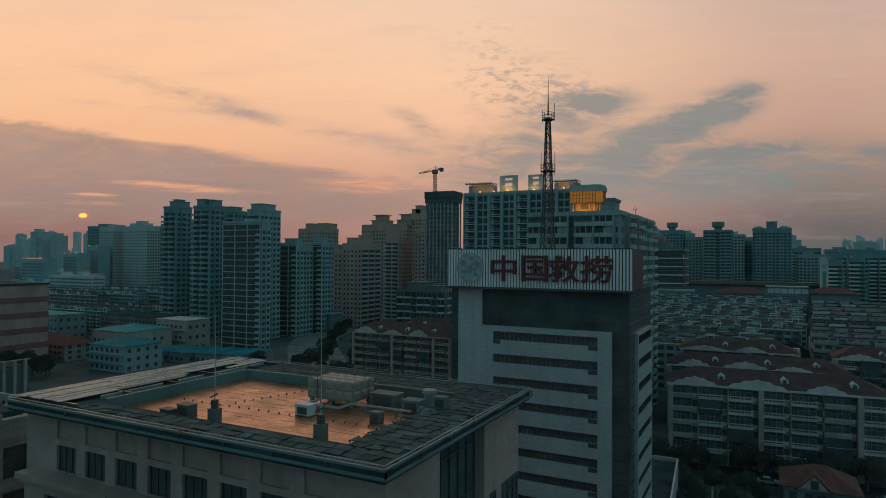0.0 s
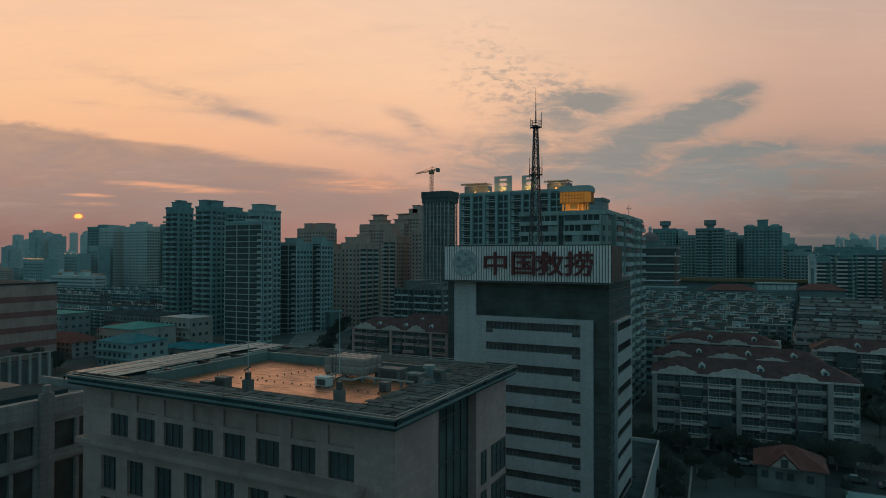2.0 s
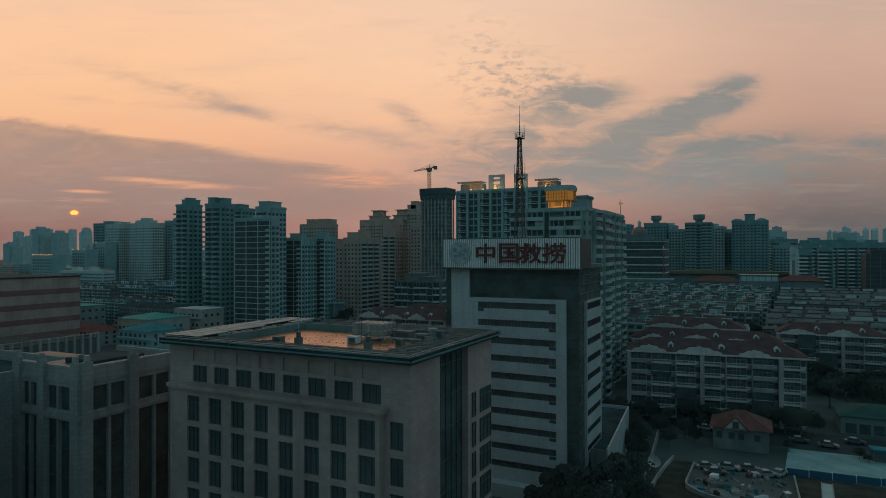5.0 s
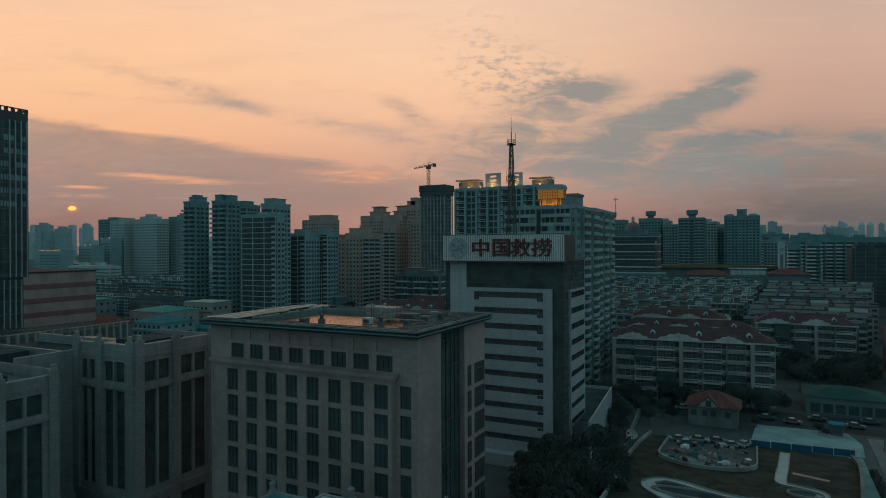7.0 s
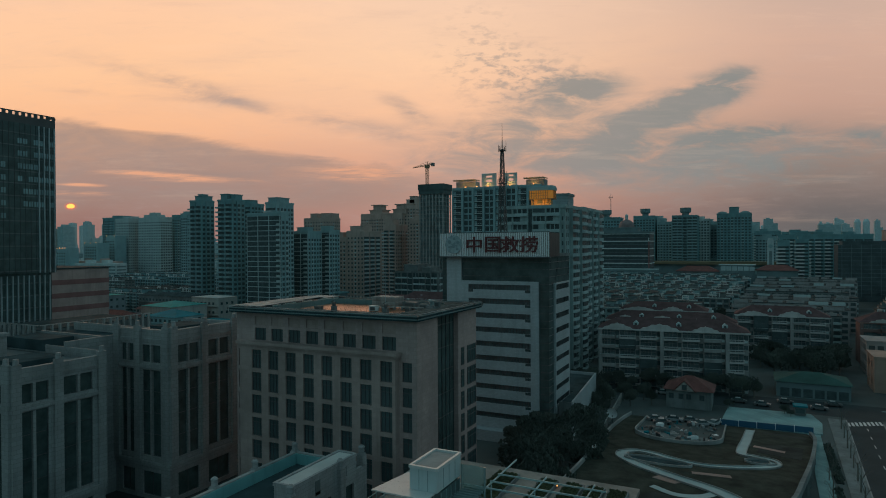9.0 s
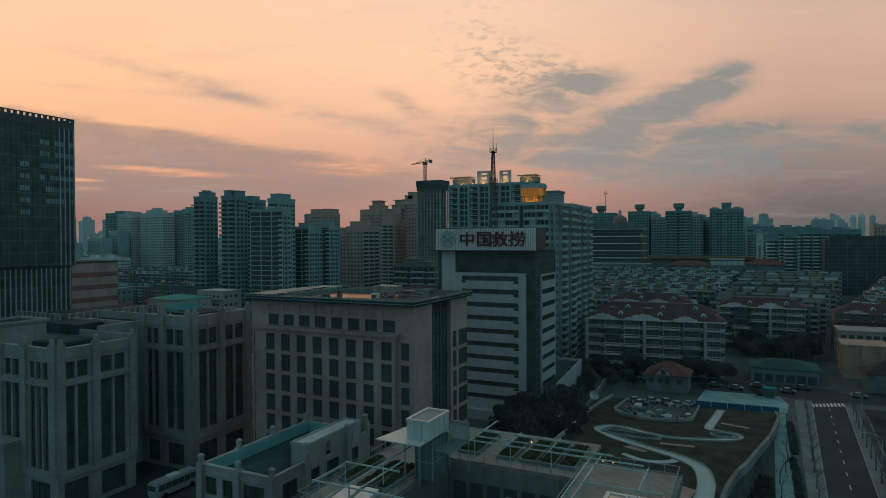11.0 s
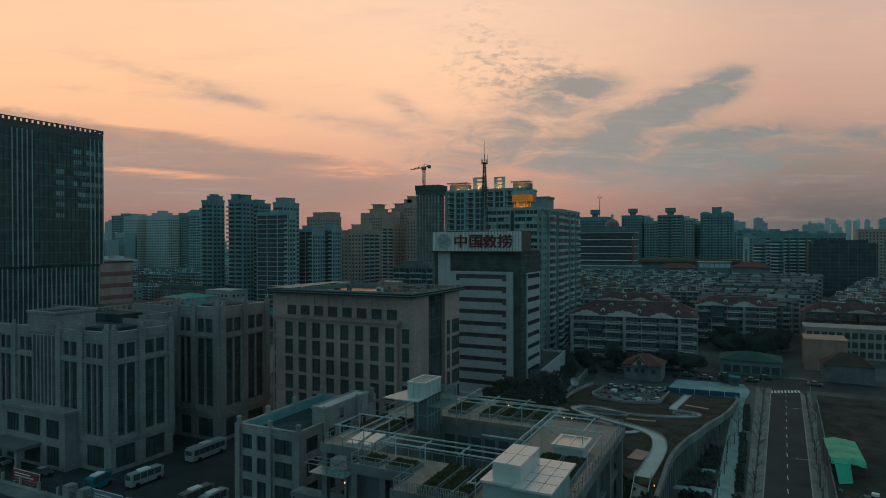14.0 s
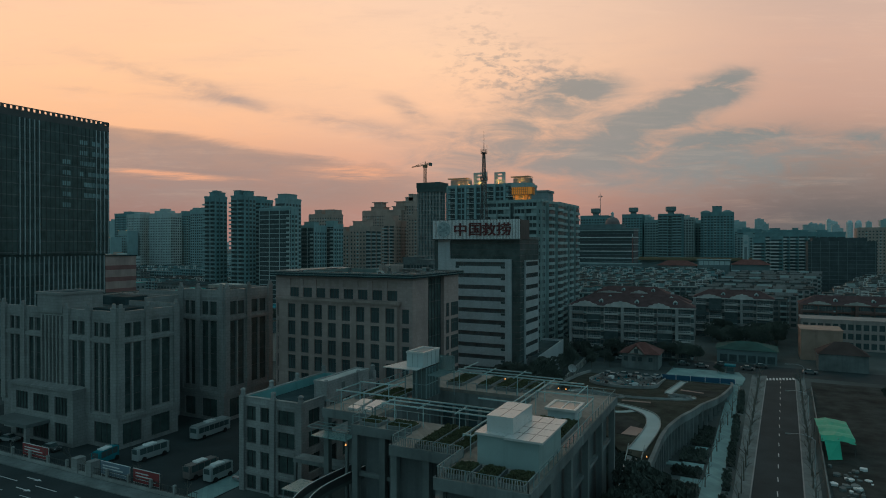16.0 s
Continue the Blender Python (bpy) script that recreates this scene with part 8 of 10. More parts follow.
# ---------------------------------------------------------------- roofs of the flats behind, crane
def lit_roofs():
    p = thing("roof_pavilion", (-38, 153, 58.9), "floodlit golden roof pavilion with a glazed upper room", "pavilion")
    part("body", Geo().box(-41.4, -35.6, 151.2, 154.8, 58.9, 61.7), GOLDWALL, p)
    part("door_opening", Geo().box(-40.0, -38.2, 151.1, 151.19, 60.3, 61.6), SLATE, p)
    parts("column", [Geo().cyl(x, 150.8, 58.9, 61.7, 0.28, 0.28, 10) for x in (-41.9, -37.6, -36.4, -35.0)], GOLDWALL, p)
    room = [(-42.5, 150), (-36.0, 150), (-34.9, 150.6), (-34.4, 151.6), (-34.4, 155), (-42.5, 155)]
    part("glazed_room", Geo().prism(room, 62.0, 64.8), LITGOLD, p, "glowing amber glazing")
    parts("mullion", boxes(*[(-42.5 + i * 0.83 - 0.07, -42.5 + i * 0.83 + 0.07, 149.85, 149.99, 62.0, 64.8) for i in range(9)], *[(-34.38, -34.25, 151.7 + i * 0.8, 151.82 + i * 0.8, 62.0, 64.8) for i in range(4)]), GOLDEDGE, p)
    parts("transom", boxes((-42.5, -36.0, 149.88, 149.98, 62.9, 63.02), (-42.5, -36.0, 149.88, 149.98, 63.8, 63.92)), GOLDEDGE, p)
    part("floor_ledge", Geo().prism([(a + (0.3 if a > -40 else -0.3), b - 0.3 if b < 153 else b) for a, b in room], 61.72, 61.98), GOLDEDGE, p)
    part("roof", Geo().prism([(a + (0.3 if a > -40 else -0.3), b - 0.3 if b < 153 else b) for a, b in room], 64.82, 66.0).prism([(a, b) for a, b in room], 66.0, 66.5), FARTEAL, p)
    e = thing("plant_room", (-45, 197, 60), "grey panelled plant room on the roof of the flats", "plant room")
    part("wall", Geo().box(-50, -40.4, 193, 202, 59.7, 66.0), COOLTILE, e)
    parts("seam", boxes(*[(-50.05, -40.35, 192.95, 202, 60.9 + k * 1.3, 61.0 + k * 1.3) for k in range(4)]), FARDARK, e)
    part("roof", Geo().box(-50.4, -40.0, 192.6, 202.4, 66.0, 67.0), FARDARK, e)
    lamp = bpy.data.lights.new("pavilion_lamp", "AREA")
    lamp.energy, lamp.color, lamp.size, lamp.size_y, lamp.shape = 150, (1.0, 0.42, 0.06), 6.5, 0.7, "RECTANGLE"
    o = new("pavilion_lamp", lamp)
    o.matrix_world = look((-38.4, 148.7, 59.3), (-38.4, 151.4, 61.6))
    t = thing("roof_structure", (-90, 246, 75.5), "white roof frames and pergolas with amber floodlights", "roof frame")
    for x0, x1, z in ((-98.4, -90.4, 82.7), (-85.6, -79.2, 82.4)):
        part("frame_wall", Geo().pierced((x0, 240), "x", [0, (x1 - x0) * 0.28, (x1 - x0) * 0.72, x1 - x0], [75.5, 78.3, 79.6, 80.6, 81.6, z], lambda i, j: i == 1 and j in (1, 3), 0.8), FARPALE, t)
    for x0, x1, z in ((-113.4, -102.0, 80.0), (-74.6, -65.0, 79.4)):
        for i in range(8):
            x = x0 + (x1 - x0) * i / 7
            part("pergola_bar", Geo().box(x - 0.16, x + 0.16, 237.4, 246, z - 0.35, z), GOLDWALL, t)
        part("pergola_beam", Geo().box(x0 - 0.5, x1 + 0.5, 238.4, 238.9, z - 0.7, z - 0.35), GOLDWALL, t)
        part("pergola_wall", Geo().box(x0, x1, 241, 246, 75.5, z - 0.9), PALECONC, t)
    for x, zz in ((-100.6, 76.0), (-94.4, 76.0), (-82.6, 76.0), (-107, 76.2), (-70, 76.2)):
        l = thing("floodlight", (x, 238.8, 75.5), "small amber floodlight on a flat roof", "lamp", "amber roof lights")
        part("bulb", Geo().cyl(x, 238.8, 75.6, 76.3, 0.5, 0.35, 10), LAMPWARM, l)
        part("base", Geo().box(x - 0.5, x + 0.5, 238.3, 239.3, 75.5, 75.6), FRAME, l)
        q = bpy.data.lights.new("floodlight_lamp", "POINT")
        q.energy, q.color, q.shadow_soft_size = 130, (1.0, 0.48, 0.10), 0.4
        o = new("floodlight_lamp", q)
        o.location = (x, 238.6, 77.2)
    # crane on the unfinished tower
    c = thing("tower_crane", (-210, 392, 94), "yellowish tower crane with a raised jib on the unfinished tower", "crane")
    cx, cy = -210.4, 392.5
    m = Geo()
    for a, b in ((-0.9, -0.9), (0.9, -0.9), (0.9, 0.9), (-0.9, 0.9)):
        m.beam((cx + a, cy + b, 94.5), (cx + a, cy + b, 108.5), 0.3)
    for k in range(7):
        z = 95 + k * 2.1
        m.beam((cx - 0.9, cy - 0.9, z), (cx + 0.9, cy - 0.9, z + 2.1), 0.2).beam((cx + 0.9, cy - 0.9, z), (cx + 0.9, cy + 0.9, z + 2.1), 0.2)
    part("mast", m, CRANE, c)
    part("cab", Geo().box(cx - 1.6, cx + 1.6, cy - 1.5, cy + 1.5, 108.5, 111.0), CRANE, c)
    j = Geo()
    def jib(p, q, w, n):
        p, q = Vector(p), Vector(q)
        for s in (-w, w):
            j.beam(p + Vector((0, s, 0)), q + Vector((0, s, 0)), 0.28)
        j.beam(p + Vector((0, 0, 1.2)), q + Vector((0, 0, 0.6)), 0.28)
        for k in range(n):
            a, b = p.lerp(q, k / n), p.lerp(q, (k + 1) / n)
            j.beam(a + Vector((0, w, 0)), b + Vector((0, 0, 0.9)), 0.18).beam(a + Vector((0, -w, 0)), b + Vector((0, 0, 0.9)), 0.18)
    jib((cx, cy, 110.6), (cx - 11.5, cy - 3, 108.9), 0.6, 9)
    jib((cx, cy, 110.6), (cx + 5.0, cy + 1.5, 112.0), 0.6, 4)
    part("jib", j, CRANE, c)
    part("counterweight", Geo().box(cx + 3.4, cx + 5.6, cy + 0.4, cy + 2.6, 110.0, 112.6), SLATE, c)
    part("apex", Geo().beam((cx, cy, 111.0), (cx + 0.6, cy, 113.8), 0.4).beam((cx + 0.6, cy, 113.8), (cx - 9, cy - 2.4, 110.0), 0.14).beam((cx + 0.6, cy, 113.8), (cx + 4.6, cy + 1.4, 112.6), 0.14), CRANE, c)
    # gold-edged long hall and red roofs before the eastern towers
    g = thing("long_hall", (5, 638, 0), "long pale hall with a flat gold-edged canopy roof", "building")
    part("wall", Geo().box(-66, 70, 632, 648, 0, 24.4), FARDARK, g)
    part("glazing", Geo().box(0, 60, 631.8, 631.98, 15.0, 22.0), TEALPANEL, g)
    part("canopy", Geo().box(-70, 74, 628, 650, 24.5, 27.4), GOLDEDGE, g)
    for x0, x1, z in ((-28.5, 2.5, 23.6), (30.2, 58, 25.0)):
        r = thing("red_roof_block", ((x0 + x1) / 2, 487, 0), "low block with a red hipped roof", "building", "red roofs by the hall")
        part("wall", Geo().box(x0, x1, 480, 495, 0, z), FARDARK, r)
        part("roof", Geo().hip(x0, x1, 480, 495, z, z + 4.2, over=1.2), REDROOF, r)
    q = thing("glazed_hall", (16.5, 487, 0), "teal glazed hall between two red-roofed blocks", "building")
    part("wall", Geo().box(3.8, 29.0, 482, 494, 0, 28.6), FARDARK, q)
    part("roof", Geo().box(3.0, 29.4, 481, 495, 28.6, 29.2), FARTEAL, q)
    parts("glazing", boxes(*[(4.6 + i * 4.1, 8.2 + i * 4.1, 481.8, 481.98, 24.4, 27.8) for i in range(6)]), FARPALE, q)
    # screened building with upright fins beyond the offices
    f = thing("finned_building", (-140, 50, 0), "dark building faced with upright pale fins", "building")
    part("wall", Geo().box(-152, -130.6, 34, 66, 0, 25.2), SLATE, f)
    part("cap", Geo().box(-151.6, -131.0, 34.4, 65.6, 25.2, 25.4), ROOFFELT, f)
    part("top_rail", Geo().box(-130.62, -130.3, 34, 66, 26.5, 26.7).box(-152, -130.62, 33.6, 33.9, 26.5, 26.7), PALECONC, f)
    a, b = mesh_of("fin", Geo().box(0, 0.6, -0.25, 0.25, 6, 26.6), PALECONC), mesh_of("fin", Geo().box(-0.25, 0.25, -0.6, 0, 6, 26.6), PALECONC)
    for i in range(16):
        piece("fin", a, f, (-130.6, 35 + i * 2.0, 0))
    for i in range(10):
        piece("fin", b, f, (-151 + i * 2.1, 34, 0))
    for x0, x1, y0, z in ((-128, -112, 56, 20), (-126, -108, 72, 17), (-160, -134, 92, 15), (-130, -104, 96, 14), (-176, -150, 122, 12)):
        h = thing("low_house", ((x0 + x1) / 2, y0 + 6, 0), "low pale house with a dark pitched roof", "house", "low houses behind the offices")
        part("wall", Geo().box(x0, x1, y0, y0 + 12, 0, z * 0.6), PLASTER, h)
        part("roof", Geo().hip(x0, x1, y0, y0 + 12, z * 0.6, z * 0.6 + 3, over=0.5), ROOFFELT, h)



# ---------------------------------------------------------------- high flats and the far city
# distance haze is put into FARTEAL as a lighter, bluer base colour
FARTEAL = mat("haze_tinted_grey_render", (0.27, 0.41, 0.42), 0.85, var=0.14, stain=0.2)
FARDIM = mat("dim_blue_grey_render", (0.175, 0.325, 0.34), 0.9, var=0.2, stain=0.25)
FLATTEAL = mat("weathered_grey_green_render", (0.285, 0.375, 0.365), 0.85, var=0.3, stain=0.5)
FARMID = mat("grey_balcony_render", (0.36, 0.46, 0.455), 0.85, var=0.18, stain=0.35)
FARPALE = mat("pale_grey_render", (0.45, 0.545, 0.54), 0.85, var=0.14, stain=0.25)
FARBEIGE = mat("beige_render", (0.46, 0.36, 0.31), 0.85, var=0.15, stain=0.25)
OFFICEDARK = mat("dark_blue_grey_panel", (0.062, 0.080, 0.084), 0.6, var=0.25)
DOMEPINK = mat("dull_pinkish_dome_sheet", (0.23, 0.175, 0.17), 0.8, var=0.25, stain=0.3)
FARDARK = mat("dark_grey_render", (0.16, 0.225, 0.23), 0.85, var=0.2)
# aerial haze over far windows is put into this glass colour
FARGLASS = mat("haze_lifted_glass", (0.075, 0.102, 0.104), 0.4, var=0.35, big=0.4, bump=0.02, spec=0.15)
NETTING = mat("dark_green_site_netting", (0.075, 0.11, 0.108), 0.95, var=0.3)
RAILWHITE = mat("white_balcony_rail", (0.66, 0.70, 0.68), 0.6, var=0.12)
DARKRED = mat("dull_red_roof_tile", (0.112, 0.070, 0.070), 0.9, var=0.3, big=0.35, fine=2.0, spec=0.1)
FLATGREY = mat("grey_weathered_plaster", (0.33, 0.325, 0.315), 0.85, var=0.25, stain=0.4)
RAILGREY = mat("weathered_pinkish_grey_paint", (0.53, 0.51, 0.49), 0.75, var=0.22, stain=0.35)
FLATROOF = mat("dark_flat_roof", (0.052, 0.072, 0.073), 0.95, var=0.35, spec=0.08)


def fbox(g, F, s0, s1, z0, z1, a, b):
    """A box on a facade: along it from s0 to s1, standing out from a to b."""
    kind, x, y = F
    if kind == "f":
        return g.box(x + s0, x + s1, y - b, y - a, z0, z1)
    return g.box(x + a, x + b, y + s0, y + s1, z0, z1)


def dress(F, L, zt, style, floor, out, base=0.0):
    """Windows, balconies, floor lines and piers of one facade, gathered by material."""
    win, pale, body = out["win"], out["pale"], out["body"]
    n = int((zt - base - 1.0) / floor)
    if style == "balcony":
        m = max(1, round(L / 7.0))
        u = L / m
        for k in range(n):
            z = base + k * floor
            for i in range(m):
                fbox(win, F, i * u + 0.4, (i + 1) * u - 0.5, z + 1.05, z + 2.75, 0.0, 0.06)
                fbox(pale, F, i * u + (-0.9 if i == 0 else 0.25), i * u + u * 0.66, z - 0.15, z + 0.12, 0.0, 1.5)
                fbox(pale, F, i * u + (-0.9 if i == 0 else 0.25), i * u + u * 0.66, z + 0.12, z + 0.95, 1.35, 1.5)
                fbox(body, F, i * u + u * 0.72, (i + 1) * u - 0.1, z - 0.5, z + 0.7, 0.0, 0.5)
        for i in range(m):
            fbox(body, F, (i + 1) * u - 0.5, (i + 1) * u, base, zt - 0.3, 0.0, 0.6)
    elif style == "columns":
        m = max(2, round(L / 3.3))
        u = L / m
        for i in range(m):
            c = (i + 0.5) * u
            if i % 2:
                fbox(body, F, i * u - 0.3, i * u + 0.3, base, zt, 0.0, 0.45)
            for k in range(n):
                z = base + k * floor
                fbox(win, F, c - u * 0.3, c + u * 0.3, z + 0.9, z + 2.6, 0.0, 0.06)
                if i % 3 == 1:
                    fbox(pale, F, c - u * 0.36, c + u * 0.36, z + 0.1, z + 0.8, 0.0, 0.5)
    elif style == "ribbon":
        fbox(win, F, 0.3, L - 0.3, base, zt - 1.0, 0.0, 0.05)
        for k in range(n + 1):
            z = base + k * floor
            fbox(pale, F, 0.0, L, z - 0.2, z + 0.2, 0.05, 0.5)
        for i in range(max(1, round(L / 8.5)) + 1):
            s = min(L - 0.3, i * 8.5)
            fbox(pale, F, s, s + 0.35, base, zt - 0.5, 0.05, 0.4)
        for k in range(n):
            fbox(pale, F, L - 3.4, L - 0.6, base + k * floor + 0.2, base + k * floor + 1.2, 0.4, 0.9)
    elif style == "punch":
        m = max(2, round(L / 2.9))
        u = L / m
        for i in range(m):
            c = (i + 0.5) * u
            for k in range(n):
                z = base + k * floor
                fbox(win, F, c - 0.62, c + 0.62, z + 0.9, z + 2.3, 0.0, 0.05)
                if i % 4 == 2:
                    fbox(pale, F, c - 1.0, c + 1.0, z + 0.0, z + 0.75, 0.05, 0.7)
            if i % 4 == 0:
                fbox(body, F, i * u - 0.35, i * u + 0.35, base, zt, 0.0, 0.5)
    elif style == "rails":
        m = max(1, round(L / 6.0))
        u = L / m
        for i in range(m + 1):
            fbox(body, F, max(0, i * u - 0.55), min(L, i * u + 0.55), base, zt + 0.6, 0.0, 1.4)
        for i in range(m):
            fbox(win, F, i * u + 0.6, (i + 1) * u - 0.6, base, zt - 0.6, 0.0, 0.05)
            for k in range(n + 1):
                z = base + k * floor
                if i % 2 == 0:
                    fbox(pale, F, i * u + 0.7, (i + 1) * u - 0.7, z - 0.1, z + 0.12, 0.0, 1.2)
                    fbox(pale, F, i * u + 0.7, (i + 1) * u - 0.7, z + 0.85, z + 0.98, 1.05, 1.2)
                    fbox(out["body"], F, i * u + 0.6, i * u + 1.9, z + 0.1, z + 2.4, 0.05, 0.3)
                else:
                    fbox(body, F, i * u + 0.6, (i + 1) * u - 0.6, z - 0.35, z + 0.35, 0.05, 0.35)
                    fbox(body, F, (i + 0.5) * u - 0.25, (i + 0.5) * u + 0.25, z, z + floor, 0.05, 0.3)
    elif style == "decks":
        # balcony bays of two depths between dark recesses
        m = max(2, round(L / 4.6))
        u = L / m
        for i in range(m):
            kind, a, b = i % 3, i * u + 0.2, (i + 1) * u - 0.2
            d = (1.4, 0.8, 0.0)[kind]
            for k in range(n + 1):
                z = base + k * floor
                top = min(zt - 0.1, z + floor - 0.3)
                if kind == 2:
                    fbox(win, F, a + 0.2, b - 0.2, z + 0.3, top, 0.0, 0.05)
                    fbox(pale, F, a, b, z - 0.2, z + 0.2, 0.0, 0.35)
                    if k % 2:
                        fbox(pale, F, a + 0.4, a + 1.3, z + 0.3, z + 0.95, 0.05, 0.5)
                    continue
                fbox(pale, F, a, b, z - 0.2, z - 0.02, 0.0, d)
                fbox(pale, F, a, b, z - 0.02, z + 0.95, d - 0.14, d)
                fbox(pale, F, a, a + 0.14, z - 0.02, z + 0.95, 0.0, d - 0.14)
                fbox(pale, F, b - 0.14, b, z - 0.02, z + 0.95, 0.0, d - 0.14)
                if (i * 5 + k * 3) % 7 < 3:
                    fbox(win, F, a + 0.1, b - 0.1, z + 0.95, top, d - 0.3, d - 0.2)
                    fbox(pale, F, (a + b) / 2 - 0.06, (a + b) / 2 + 0.06, z + 0.95, top, d - 0.2, d - 0.12)
                else:
                    fbox(win, F, a + 0.25, b - 0.25, z + 0.2, top, 0.0, 0.06)
            if kind == 0:
                fbox(body, F, i * u - 0.25, i * u + 0.25, base, zt + 0.5, 0.0, 1.5)


    elif style == "parapets":
        # wide balcony fronts with dark glazing behind, parted by a dark slot
        cut = L * 0.46
        for a, b in ((0.0, cut), (cut + 1.5, L - 1.6)):
            w = (b - a) / 2
            for k in range(n + 1):
                z = base + k * floor
                top = min(zt - 0.1, z + floor - 0.3)
                for i in range(2):
                    p, q = a + i * w + 0.15, a + (i + 1) * w - 0.15
                    d = 1.1 if (i + k) % 5 else 0.7
                    fbox(pale, F, p, q, z - 0.25, z + 0.85, d - 0.15, d)
                    fbox(pale, F, p, q, z - 0.25, z - 0.08, 0.0, d - 0.15)
                    fbox(win, F, p + 0.2, q - 0.2, z + 0.85, top, 0.05 if (i * 3 + k) % 4 else d - 0.3, 0.12 if (i * 3 + k) % 4 else d - 0.2)
                    for j in (0.3, 0.62):
                        if (i * 5 + k * 3) % 7 < 4:
                            fbox(pale, F, p + (q - p) * j, p + (q - p) * j + 0.1, z + 0.85, top, 0.12, d - 0.05)
                    fbox(body, F, q - 0.1, q + 0.3, z - 0.25, z + floor - 0.25, 0.0, 0.9)
                    if (i * 7 + k * 5 + int(a)) % 6 < 3:
                        fbox(pale, F, p + 0.6, p + 1.5, z + 0.05, z + 0.65, d, d + 0.4)
                    if (i * 3 + k * 7) % 5 == 1:
                        fbox(body, F, p + (q - p) * 0.5, q - 0.2, z + 0.85, top, d - 0.3, d - 0.1)
                    if (i + k * 3) % 4 == 0:
                        fbox(pale, F, p + 0.3, q - 1.0, z + 1.0, z + 1.07, d + 0.5, d + 0.57)
        fbox(win, F, cut + 0.1, cut + 1.4, base, zt - 0.2, 0.0, 0.05)
        for k in range(n):
            fbox(win, F, L - 1.1, L - 0.6, base + k * floor + 0.9, base + k * floor + 2.3, 0.0, 0.05)
    elif style == "stacks":
        # stacks of rounded balconies between dark recesses, after a flat bay of small windows
        flat = 5.0 if L < 32 else 1.0
        m = max(1, round((L - flat) / 11.5))
        u = (L - flat) / m
        for k in range(n + 1):
            z = base + k * floor
            top = min(zt - 0.15, z + floor - 0.35)
            if flat > 2:
                fbox(win, F, 1.4, 2.4, z + 0.9, top - 0.1, 0.0, 0.05)
                fbox(win, F, 3.4, 4.4, z + 0.9, top - 0.1, 0.0, 0.05)
                fbox(pale, F, 1.2, 2.6, z + 0.72, z + 0.88, 0.0, 0.3)
            for i in range(m):
                c = flat + (i + 0.42) * u
                w, d = u * 0.33, 1.9
                ring = [(-w, 0.0), (-w, 0.8), (-w * 0.8, d * 0.8), (-w * 0.4, d), (w * 0.4, d), (w * 0.8, d * 0.8), (w, 0.8), (w, 0.0)]
                inner = [(p * 0.94, q * 0.9 - (0.05 if q else 0.0)) for p, q in ring]
                fpoly(pale, F, [(c + p, max(0.0, q)) for p, q in ring], z - 0.25, z - 0.05)
                fpoly(pale, F, [(c + p, q) for p, q in ring] + [(c + p, max(0.0, q)) for p, q in inner[::-1]], z - 0.05, z + 0.85)
                fbox(win, F, c - w + 0.3, c + w - 0.3, z + 0.1, top, 0.0, 0.06)
                if (i * 5 + k * 3) % 7 < 2:
                    fbox(win, F, c - w * 0.75, c + w * 0.75, z + 0.85, top, d * 0.6, d * 0.68)
                if (i * 3 + k * 5) % 6 < 2:
                    fbox(body, F, c + w + 0.6, c + w + 1.4, z - 0.3, z + 0.1, 0.06, 0.7)
                if (i + k * 2) % 5 == 0:
                    fbox(pale, F, c - w * 0.4, c + w * 0.3, z + 1.3, z + 1.4, 0.3, d + 0.5)
                # recess with a kitchen window and a small ledge
                fbox(win, F, c + w + 0.5, flat + (i + 1) * u - 0.5, z + 0.7, top, 0.0, 0.06)
                fbox(pale, F, c + w + 0.5, flat + (i + 1) * u - 0.5, z + 0.1, z + 0.5, 0.06, 0.55)
        for i in range(m):
            c = flat + (i + 0.42) * u
            fbox(body, F, c - u * 0.33 - 0.4, c - u * 0.33 - 0.05, base, zt + 0.3, 0.0, 1.2)


def fpoly(g, F, pts, z0, z1):
    """A prism on a facade, from points along it and out of it."""
    kind, x, y = F
    return g.prism([(x + a, y - b) if kind == "f" else (x + b, y + a) for a, b in pts], z0, z1)


def high_flats(name, x0, x1, y0, y1, zt, label, wall, front, side, floor=3.1, tops=(), category="building", pale=None, glass=None, group="", left=None):
    t = thing(name, ((x0 + x1) / 2, (y0 + y1) / 2, 0), label, category, group)
    part("wall", Geo().box(x0, x1, y0, y1, 0, zt), wall, t)
    out = {"win": Geo(), "pale": Geo(), "body": Geo()}
    if front:
        dress(("f", x0, y0), x1 - x0, zt, front, floor, out)
    if side:
        dress(("s", x1, y0), y1 - y0, zt, side, floor, out)
    for key, nm, m in (("win", "window", glass or FARGLASS), ("pale", "balcony", pale or FARPALE), ("body", "pier", wall)):
        if out[key].v:
            part(nm, out[key], m, t, kind="stuff")
    part("parapet", Geo().box(x0 - 0.4, x1 + 0.4, y0 - 0.4, y1 + 0.4, zt, zt + 0.5).box(x0 - 0.2, x1 + 0.2, y0 - 0.2, y0 + 0.3, zt + 0.5, zt + 1.2).box(x1 - 0.3, x1 + 0.2, y0 + 0.3, y1, zt + 0.5, zt + 1.2), wall, t)
    for a, b, c, d, h in tops:
        X0, X1, Y0, Y1 = x0 + a * (x1 - x0), x0 + b * (x1 - x0), y0 + c * (y1 - y0), y0 + d * (y1 - y0)
        part("roof_house", Geo().box(X0, X1, Y0, Y1, zt + 0.5, zt + 0.5 + h).box(X0 - 0.4, X1 + 0.4, Y0 - 0.4, Y1 + 0.4, zt + 0.5 + h, zt + 0.9 + h), wall, t)
    return t


